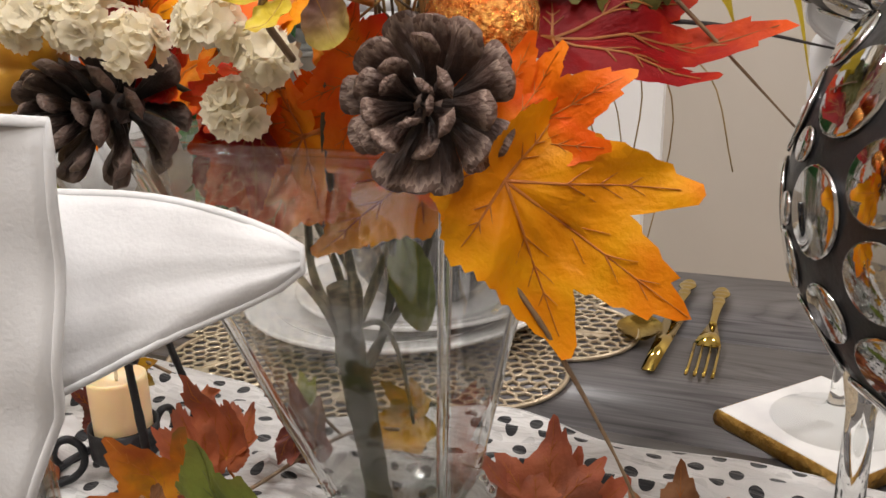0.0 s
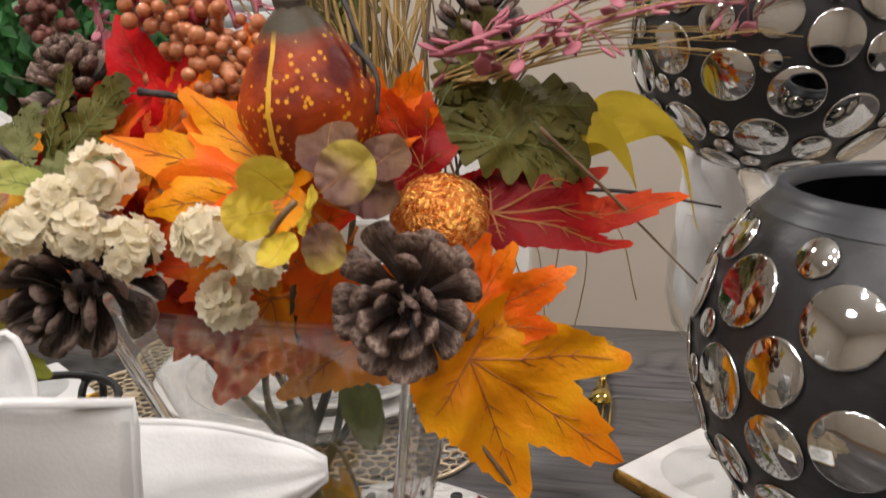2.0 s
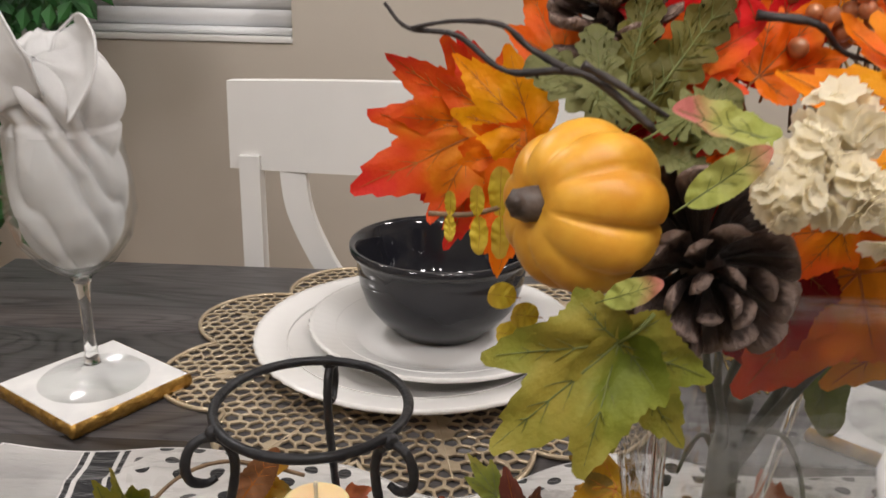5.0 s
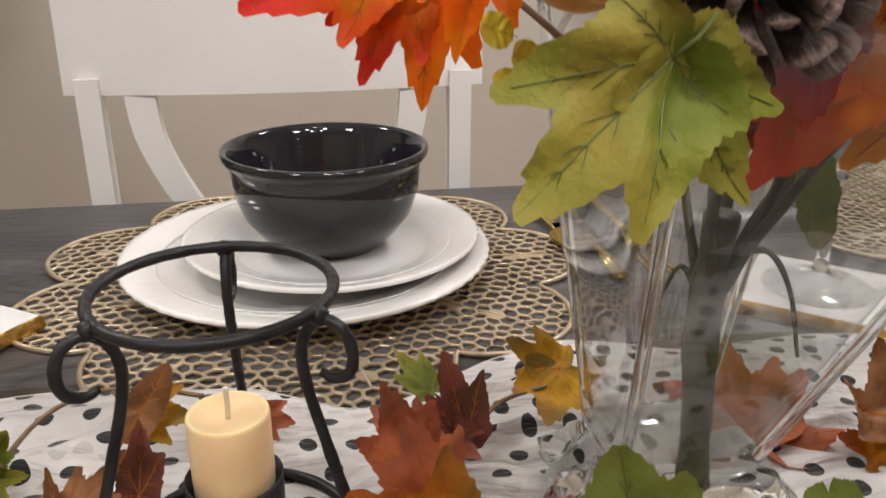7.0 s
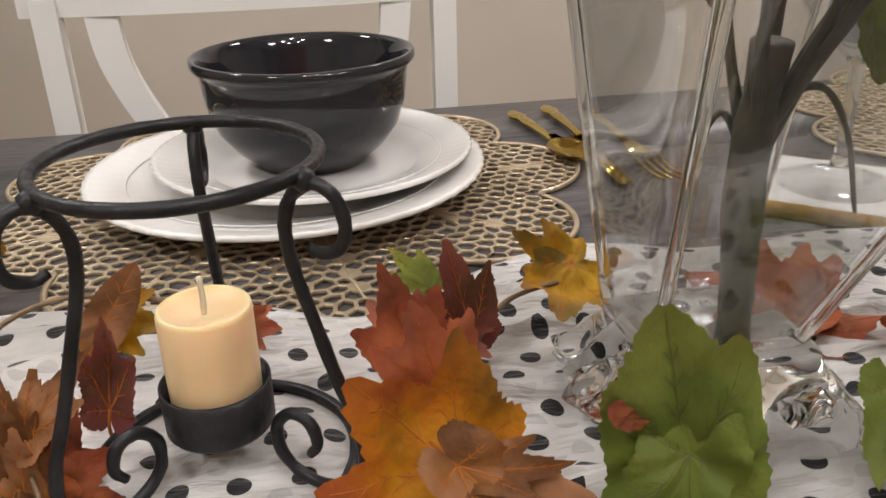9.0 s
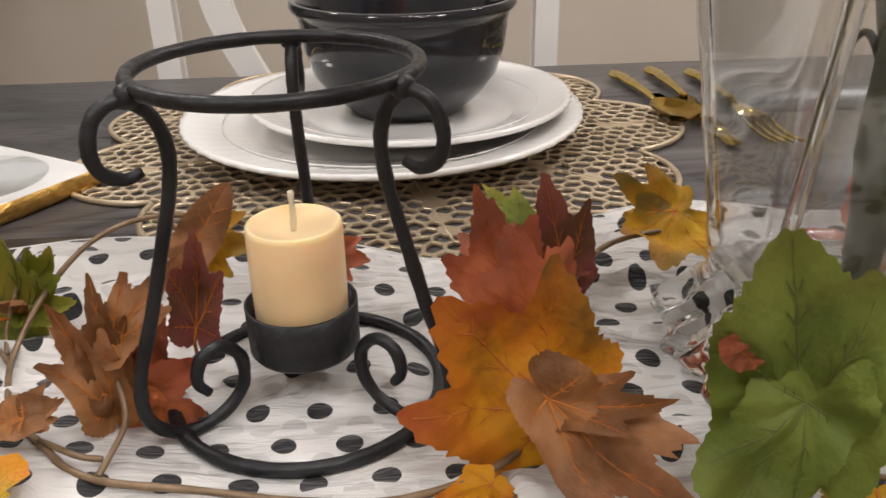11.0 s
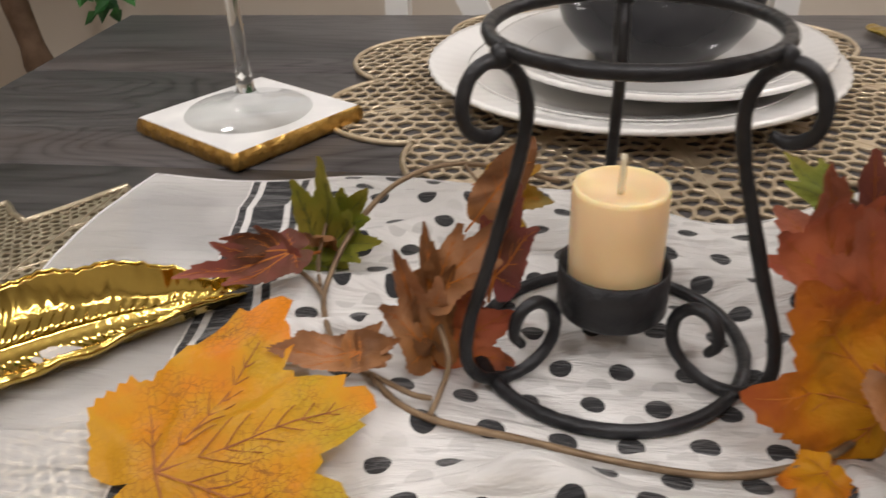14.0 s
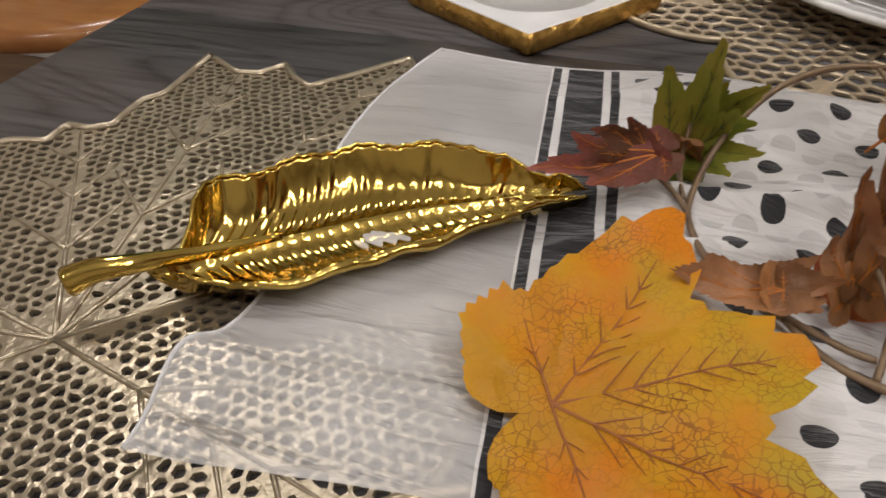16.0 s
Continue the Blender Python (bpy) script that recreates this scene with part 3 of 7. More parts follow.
def leaf_mesh(name, mats, length, kind="maple", width=1.0, cup=0.15, ripple=0.05, fold=0.0, bend=0.0, seed=0, teeth=0.05, stalk=0.25, pucker=0.03, curl=0.0):
    """A cloth leaf: x along the midrib from the stalk, z its upper side, with raised veins. Local, from the meeting point of the veins."""
    rnd = random.Random(seed)
    bm = bmesh.new()
    uvl = bm.loops.layers.uv.new("UVMap")
    off = Vector((rnd.random() * 9, rnd.random() * 9, rnd.random() * 9))

    def height(x, y):
        rr = math.hypot(x, y)
        z = cup * (rr ** 2) * 0.6 + ripple * noise.noise(Vector((x * 3.2, y * 3.2, 0)) + off) + fold * abs(y) - bend * x * x + 0.022 * noise.noise(Vector((x * 9, y * 9, 3)) + off)
        if kind in ("maple", "broad", "soft"):
            gap = 9.0
            for ca, sa in AXES:
                along = x * ca + y * sa
                gap = min(gap, abs(-x * sa + y * ca) if along > 0 else rr)
            z += pucker * min(1.0, gap / 0.16) + curl * (max(0.0, rr - 0.35) ** 2) * (1.4 + math.sin(3 * math.atan2(y, x) + off.x))
        else:
            z += 0.6 * pucker * math.sin(x * 22 + abs(y) * 14) * min(1.0, abs(y) / 0.08)
        return z
    n, rings = 112, 7
    pts = []
    if kind in ("maple", "broad", "soft"):
        rad = outline(kind, n)
        jit = [1 + 0.10 * (rnd.random() - 0.5) for _ in range(12)]
        for i in range(n):
            a = -math.pi + math.tau * i / n
            t = teeth * (1 if i % 2 else -0.6) * (0.4 if abs(a) > 2.4 else 1) * rnd.uniform(0.3, 1.2)
            k = rad(a) * jit[int((a + math.pi) / math.tau * 11.99)] + t * rad(a) * 0.8
            pts.append((k * math.cos(a), k * math.sin(a) * width))
        centre = (0.0, 0.0)
    else:
        for i in range(n):
            s = i / n
            up = s < 0.5
            q = s * 2 if up else (1 - s) * 2
            x = 0.5 - 0.5 * math.cos(q * math.pi)
            if kind == "round":
                y = 0.46 * math.sin(q * math.pi) ** 0.9
            elif kind == "fern":
                y = 0.30 * (math.sin(q * math.pi) ** 0.8) * (0.55 + 0.45 * abs(math.sin(q * 30)))
            else:
                y = 0.27 * math.sin(q * math.pi) ** 1.1 * (1.1 - 0.3 * x) + teeth * 0.3 * (i % 2) * math.sin(q * math.pi)
            pts.append((x, (y if up else -y) * width))
        centre = (0.42, 0.0)
    c = bm.verts.new((centre[0], centre[1], height(*centre)))
    loops = []
    for k in range(1, rings + 1):
        f = (k / rings) ** 0.85
        loops.append([bm.verts.new((centre[0] + (x - centre[0]) * f, centre[1] + (y - centre[1]) * f,
                                    height(centre[0] + (x - centre[0]) * f, centre[1] + (y - centre[1]) * f))) for x, y in pts])
    for i in range(n):
        bm.faces.new((c, loops[0][i], loops[0][(i + 1) % n]))
        for a, b in zip(loops, loops[1:]):
            bm.faces.new((a[i], b[i], b[(i + 1) % n], a[(i + 1) % n]))
    for f in bm.faces:
        for l in f.loops:
            l[uvl].uv = (math.hypot(l.vert.co.x, l.vert.co.y), l.vert.co.y)
    # veins on the upper side

    def vein(p, q, w):
        p, q = Vector(p), Vector(q)
        side = Vector((-(q - p).y, (q - p).x)).normalized()
        prev = None
        for k in range(7):
            s = k / 6
            o = p.lerp(q, s)
            ww = w * (1 - 0.75 * s)
            a, b = o + side * ww, o - side * ww
            row = [bm.verts.new((v.x, v.y, height(v.x, v.y) + h)) for v, h in ((a, 0.003), (o, 0.010), (b, 0.003))]
            if prev:
                for j in range(2):
                    f = bm.faces.new((prev[j], prev[j + 1], row[j + 1], row[j]))
                    f.material_index = 1
            prev = row
    if kind in ("maple", "broad", "soft"):
        main = [(0, 0.93), (40, 0.76), (-40, 0.76), (88, 0.40), (-88, 0.40)]
        for a, l in main:
            e = Vector((math.cos(radians(a)), math.sin(radians(a)) * width)) * l
            vein((0, 0), e, 0.0075)
            for s in ((0.2, 0.32, 0.45, 0.58, 0.7, 0.82) if kind == "broad" else (0.35, 0.55, 0.72)) if abs(a) < 80 else (0.35, 0.6):
                for d in (-1, 1):
                    h = radians(a + d * 34)
                    o = e * s
                    vein(o, o + Vector((math.cos(h), math.sin(h) * width)) * l * 0.26 * (1.1 - s), 0.0042)
        if stalk:
            tube([(0.01, 0, height(0, 0)), (-stalk * 0.5, 0.01, -0.02), (-stalk, 0.0, -0.07)], 0.014, 6, bm)
    else:
        vein((0.02, 0), (0.95, 0), 0.011)
        if kind == "fern":
            for s in range(1, 9):
                for d in (-1, 1):
                    vein((s * 0.1, 0), (s * 0.1 + 0.10, d * 0.2 * width * math.sin(s * 0.1 * math.pi)), 0.006)
        elif kind == "oval":
            for s in (0.25, 0.4, 0.55, 0.7):
                for d in (-1, 1):
                    vein((s, 0), (s + 0.12, d * 0.14 * width), 0.005)
        if stalk:
            tube([(0.03, 0, height(0.03, 0)), (-stalk * 0.6, 0, 0)], 0.012, 6, bm)
    for f in bm.faces:
        if len(f.verts) > 4 or f.material_index == 0 and not any(l[uvl].uv.length for l in f.loops):
            f.material_index = min(1, len(mats) - 1)
    bmesh.ops.scale(bm, vec=(length,) * 3, verts=bm.verts)
    return mesh_of(name, bm, mats)


SEED = [0]


def leaf(parent, mat, base, tip, normal=(0, -1, 0.2), kind="maple", width=1.0, vein=None, label="", name="maple_leaf", roll=0.0, **shape):
    SEED[0] += 1
    length = (Vector(tip) - Vector(base)).length
    me = leaf_mesh(name, [mat, vein or M_VEIN], length, kind, width, seed=SEED[0], **shape)
    at = facing(base, tip, normal, roll)
    ob = part(name, me, None, parent, label, at=at)
    # the veins and stalk are a piece of their own on the blade
    bm = bmesh.new()
    bm.from_mesh(me)
    bmesh.ops.delete(bm, geom=[f for f in bm.faces if f.material_index == 0], context="FACES")
    bv = bmesh.new()
    bv.from_mesh(me)
    bmesh.ops.delete(bv, geom=[f for f in bv.faces if f.material_index == 1], context="FACES")
    bv.to_mesh(me)
    bv.free()
    for f in bm.faces:
        f.material_index = 0
    part("vein", bm, vein or M_VEIN, ob, at=at)
    return ob


def leaf_thing(mat, base, tip, label, normal=(0, 0, 1), **k):
    return tagged(leaf(None, mat, base, tip, normal, **k), label, "leaf")


# ---- the room ----
def structure(name, bm, mat, label, category, smooth=False):
    return single(name, bm, mat, label, category, kind="structure", smooth=smooth)


structure("floor", box(-2.2, 2.6, -2.2, 1.5, -0.80, -0.75), M_FLOOR, "brown floorboards under the dining table", "floor")
structure("ceiling", box(-2.3, 2.7, -2.3, 1.7, 1.65, 1.75), M_CEIL, "plain white painted ceiling", "ceiling")
# wall with the window opening
WX0, WX1, WZ0, WZ1 = -1.05, -0.335, 0.165, 1.25
structure("wall_north", box(-2.2, WX0, 1.5, 1.62, -0.75, 1.65), M_WALL, "beige painted wall beside the window", "wall")
structure("wall_north_b", box(WX1, 2.6, 1.5, 1.62, -0.75, 1.65), M_WALL, "beige painted wall behind the chairs", "wall")
structure("wall_north_sill", box(WX0, WX1, 1.5, 1.62, -0.75, WZ0), M_WALL, "beige painted wall below the window", "wall")
structure("wall_north_head", box(WX0, WX1, 1.5, 1.62, WZ1, 1.65), M_WALL, "beige painted wall above the window", "wall")
structure("wall_west", box(-2.32, -2.2, -2.3, 1.62, -0.75, 1.65), M_WALL, "beige painted side wall", "wall")
structure("wall_east", box(2.6, 2.72, -2.3, 1.62, -0.75, 1.65), M_WALL, "beige painted side wall", "wall")
structure("wall_south", box(-2.2, 2.6, -2.32, -2.2, -0.75, 1.65), M_WALL, "beige painted wall behind the camera", "wall")
win = thing("window_1", (WX0, 1.56, WZ0), "white window with closed horizontal blinds in a beige wall", "window", kind="structure")
fr = bmesh.new()
for x0, x1, z0, z1 in ((WX0, WX0 + 0.03, WZ0, WZ1), (WX1 - 0.03, WX1, WZ0, WZ1), (WX0 + 0.03, WX1 - 0.03, WZ0, WZ0 + 0.03), (WX0 + 0.03, WX1 - 0.03, WZ1 - 0.03, WZ1)):
    box(x0, x1, 1.585, 1.615, z0, z1, 0.003, fr)
part("window_frame", fr, M_WHITE, win, smooth=False)
part("pane", box(WX0 + 0.03, WX1 - 0.03, 1.597, 1.603, WZ0 + 0.03, WZ1 - 0.03), M_OUT, win, "dark pane behind the blinds", smooth=False)
part("window_sill", box(WX0 - 0.0, WX1, 1.497, 1.585, WZ0 - 0.002, WZ0 + 0.012, 0.003), M_WHITE, win, smooth=False)
blind = thing("window_blind", ((WX0 + WX1) / 2, 1.55, WZ0 + 0.02), "white closed horizontal slat blind hanging in the window", "blind")
slat = mesh_of("slat", box(WX0 + 0.006, WX1 - 0.006, -0.003, 0.003, -0.019, 0.019, 0.0015), M_BLIND)
for i in range(29):
    part("slat", slat, None, blind, at=pose(0, 1.545, WZ0 + 0.05 + i * 0.036, 15))
part("bottom_rail", box(WX0 + 0.006, WX1 - 0.006, 1.53, 1.56, WZ0 + 0.014, WZ0 + 0.03, 0.003), M_BLIND, blind)
structure("baseboard", box(-2.2, 2.6, 1.485, 1.4995, -0.75, -0.65, 0.004), M_WHITE, "white painted baseboard along the wall", "baseboard")

# ---- table ----
table = thing("dining_table", (0.45, 0, -0.75), "dark grey stained wooden dining table with visible grain", "table")
TL, TR, TF, TB = -0.455, 1.45, -0.56, 0.53
for i in range(6):
    y0 = TF + (TB - TF) * i / 6
    part("board", box(TL, TR, y0 + 0.0006, y0 + (TB - TF) / 6 - 0.0006, -0.035, 0.0, 0.0012), M_TABLE, table)
part("apron", box(TL + 0.06, TR - 0.06, TF + 0.06, TB - 0.06, -0.12, -0.036), M_TABLE, table)
for x, y in ((TL + 0.1, TF + 0.1), (TL + 0.1, TB - 0.1), (TR - 0.1, TF + 0.1), (TR - 0.1, TB - 0.1)):
    part("leg", box(x - 0.04, x + 0.04, y - 0.04, y + 0.04, -0.75, -0.121, 0.006), M_TABLE, table)


# ---- chairs ----
def white_chair(cx, y):
    ch = thing("dining_chair", (cx, y, -0.75), "white painted wooden dining chair with curved back slats at the table", "chair")

    def lean(z):
        return y + max(0.0, z + 0.3) * 0.06
    for s in (-1, 1):
        part("leg", tube([(cx + s * 0.19, y - 0.02, -0.75), (cx + s * 0.19, lean(-0.3), -0.3), (cx + s * 0.195, lean(0.1), 0.115)], 0.017, 4), M_WHITE, ch, smooth=False)
        part("leg", box(cx + s * 0.18 - 0.018, cx + s * 0.18 + 0.018, y - 0.40, y - 0.364, -0.75, -0.33, 0.004), M_WHITE, ch)
        # splat that bows inwards
        bm = bmesh.new()
        rows = []
        for p in smooth_path([(s * 0.146, 0.108), (s * 0.138, 0.05), (s * 0.112, -0.01), (s * 0.075, -0.07), (s * 0.055, -0.16), (s * 0.06, -0.27)], 5):
            x, z = p.x, p.y
            rows.append([bm.verts.new((cx + x + d, lean(z) + e, z)) for d, e in ((-0.0155, -0.007), (0.0155, -0.007), (0.0155, 0.007), (-0.0155, 0.007))])
        for a, b in zip(rows, rows[1:]):
            for k in range(4):
                bm.faces.new((a[k], a[(k + 1) % 4], b[(k + 1) % 4], b[k]))
        part("back_slat", bm, M_WHITE, ch, smooth=False)
    bm = bmesh.new()
    n = 14
    rows = []
    for i in range(n + 1):
        x = -0.222 + 0.444 * i / n
        bow = -0.02 * (1 - (x / 0.222) ** 2) + 0.012
        rows.append([bm.verts.new((cx + x, lean(z) + bow + e, z)) for z, e in ((0.098, -0.010), (0.2 + 0.006 * (1 - (x / .22) ** 2), -0.010), (0.2 + 0.006 * (1 - (x / .22) ** 2), 0.010), (0.098, 0.010))])
    for a, b in zip(rows, rows[1:]):
        for k in range(4):
            bm.faces.new((a[k], a[(k + 1) % 4], b[(k + 1) % 4], b[k]))
    bm.faces.new(rows[0][::-1])
    bm.faces.new(rows[-1])
    bmesh.ops.bevel(bm, geom=[e for e in bm.edges if e.calc_face_angle(0) > 0.8], offset=0.003, segments=2, affect="EDGES")
    part("top_rail", bm, M_WHITE, ch, smooth=False)
    part("seat", box(cx - 0.215, cx + 0.215, y - 0.42, y + 0.0, -0.33, -0.30, 0.008), M_WHITE, ch)
    return ch


white_chair(0.005, 0.575)


def wood_chair(cx, cy):
    """Honey-brown chair with a turned back at the head of the table; it faces +x."""
    ch = thing("wooden_chair", (cx, cy, -0.75), "honey-brown wooden chair with turned spindles at the table's end", "chair")
    seat = bmesh.new()
    lathe([(0.19, -0.05), (0.205, -0.045), (0.21, -0.03), (0.205, -0.018), (0.19, -0.012), (0.10, -0.018)], 40, seat, pose(cx, cy, -0.21))
    part("seat", seat, M_BROWNWOOD, ch)
    for sx in (-1, 1):
        for sy in (-1, 1):
            part("leg", tube([(cx + sx * 0.13, cy + sy * 0.13, -0.258), (cx + sx * 0.16, cy + sy * 0.16, -0.55), (cx + sx * 0.18, cy + sy * 0.18, -0.75)], 0.02, 10,
                             taper=lambda s: 0.8 + 0.5 * math.sin(s * 9) ** 2), M_BROWNWOOD, ch)
    for i in range(5):
        y = cy - 0.16 + 0.08 * i
        part("spindle", tube(smooth_path([(cx - 0.17, y, -0.25), (cx - 0.20, y, -0.08), (cx - 0.23, y * 1.02, 0.08), (cx - 0.25, y * 1.04, 0.22)], 5), 0.012, 10,
                             taper=lambda s: 0.7 + 0.7 * math.sin(s * 7) ** 2), M_BROWNWOOD, ch)
    part("crest_rail", tube(smooth_path([(cx - 0.22, cy - 0.23, 0.18), (cx - 0.26, cy - 0.12, 0.235), (cx - 0.275, cy, 0.25), (cx - 0.26, cy + 0.12, 0.235), (cx - 0.22, cy + 0.23, 0.18)], 6), 0.026, 12), M_BROWNWOOD, ch)
    return ch


wood_chair(-1.05, 0.76)

# ---- ficus by the window ----
fic = thing("artificial_ficus", (-1.05, 1.22, -0.75), "tall artificial ficus tree with drooping green leaves by the window", "plant")
part("pot", lathe([(0.10, -0.75), (0.13, -0.70), (0.15, -0.52), (0.155, -0.5), (0.14, -0.5), (0.13, -0.53)], 32, m=pose(-1.05, 1.22, 0)), M_TRUNK, fic, "dark plant pot")
part("trunk", tube(smooth_path([(-1.05, 1.22, -0.55), (-1.03, 1.20, -0.3), (-1.065, 1.22, -0.1), (-1.03, 1.2, 0.1), (-1.06, 1.22, 0.4), (-1.03, 1.2, 1.1)], 6), 0.028, 10, taper=lambda s: 1 - 0.5 * s, rough=0.3), M_TRUNK, fic)
rnd = random.Random(5)
verts, faces = [], []
limbs = []
for i in range(60):
    a, h = rnd.random() * math.tau, 0.30 + 0.85 * rnd.random()
    reach = 0.16 + 0.26 * rnd.random()
    o = Vector((-1.04, 1.20, h))
    e = o + Vector((math.cos(a) * reach, math.sin(a) * reach * 0.55, 0.05 - 0.32 * rnd.random()))
    if e.y > 1.40:
        e.y = 1.40
    mid = o.lerp(e, 0.5) + Vector((0, 0, 0.12))
    path = smooth_path([o, mid, e, e + Vector((0.02, 0, -0.14))], 6)
    limbs.append(path)
    for p in path[3:]:
        for _ in range(10):
            q = p + Vector((rnd.gauss(0, 0.035), rnd.gauss(0, 0.03), rnd.gauss(-0.02, 0.04)))
            q.y = min(q.y, 1.44)
            d = Vector((rnd.gauss(0, 0.5), rnd.gauss(0, 0.5), -0.8)).normalized()
            s = d.orthogonal().normalized() * 0.013
            l = 0.034 + 0.016 * rnd.random()
            n = len(verts)
            up = d.cross(s).normalized() * 0.004
            verts += [q, q + d * l * 0.45 + s + up, q + d * l - up, q + d * l * 0.45 - s + up]
            faces.append((n, n + 1, n + 2, n + 3))
for path in limbs[::2]:
    part("limb", tube(path, 0.006, 5, taper=lambda s: 1 - 0.7 * s), M_TRUNK, fic)
me = bpy.data.meshes.new("crown")
me.from_pydata([tuple(v) for v in verts], [], faces)
me.materials.append(M_TREELEAF)
crown = part("crown", me, None, fic, "dense drooping green leaves")
crown["kind"] = "stuff"


# ---- scarf runner ----
def runner():
    bm = bmesh.new()
    uvl = bm.loops.layers.uv.new("UVMap")
    nx, ny = 300, 96
    grid = []
    for i in range(nx + 1):
        u = i / nx
        x = -0.248 + 1.05 * u
        back = 0.142 - 0.045 * math.exp(-((x - 0.06) / 0.05) ** 2) + 0.016 * math.exp(-((x - 0.19) / 0.05) ** 2) + 0.004 * math.sin(x * 40)
        front = -0.128 + 0.030 * math.exp(-((x + 0.045) / 0.035) ** 2) - 0.03 * max(0.0, x) + 0.006 * math.sin(x * 31)
        col = []
        for j in range(ny + 1):
            v = j / ny
            y = front + (back - front) * v
            xx = x + (0.012 * math.sin(v * 5 + 1) - 0.03 * (1 - v) * max(0, -x * 2 - 0.3) if u < 0.25 else 0.0) * (1 - u * 4 if u < 0.25 else 0)
            p = Vector((xx * 7, y * 34, 0.3))
            f = 0.55 * noise.noise(p) + 0.35 * noise.noise(Vector((xx * 16, y * 60, 4.0))) + 0.15 * noise.noise(Vector((xx * 60, y * 90, 8.0)))
            edge = min(1.0, min(v, 1 - v) * 12, u * 40)
            z = 0.0072 + 0.0120 * f * (0.30 + 0.70 * edge)
            z += 0.0085 * (1 - abs(noise.noise(Vector((xx * 5 + y * 6, y * 22 - xx * 3, 2.0)))) * 2.4) ** 3 * edge * (1 if abs(xx) > 0.065 or abs(y) > 0.06 else 0.4)
            # a soft roll along the front edge
            z += 0.015 * math.exp(-((v - 0.10) / 0.06) ** 2) * (0.6 + 0.4 * math.sin(x * 22 + 1))
            flat = min(1.0, max(0.0, (-0.135 - xx) / 0.03)) * min(1.0, max(0.0, (y + 0.085) / 0.02))
            z = z * (1 - flat) + (0.0042 + 0.3 * max(0.0, z - 0.004)) * flat
            ring = math.exp(-((math.hypot(xx, y) - 0.0505) / 0.012) ** 2)
            z -= ring * max(0.0, z - 0.0042) * 0.95
            wire = math.exp(-((y + 0.068) / 0.010) ** 2) * (1 if -0.08 < xx < 0.07 else 0)
            z -= wire * max(0.0, z - 0.0085) * 0.9
            col.append(bm.verts.new((xx, y, max(0.0040, z))))
        grid.append(col)
    for i in range(nx):
        for j in range(ny):
            f = bm.faces.new((grid[i][j], grid[i + 1][j], grid[i + 1][j + 1], grid[i][j + 1]))
            for l in f.loops:
                l[uvl].uv = (l.vert.co.x, l.vert.co.y)
    hem = [tuple(v.co) for v in grid[0]]
    back_hem = [tuple(c[-1].co) for c in grid[::2]]
    run = thing("table_runner", (0.0, 0.0, 0.004), "sheer white scarf runner with black polka dots and striped end", "table runner")
    part("cloth", bm, M_CLOTH, run)
    part("hem", tube(hem, 0.0008, 5), M_NAPKIN, run, "rolled white hem")
    part("hem", tube(back_hem, 0.0006, 5), M_NAPKIN, run, "rolled white hem")
    return run


runner()


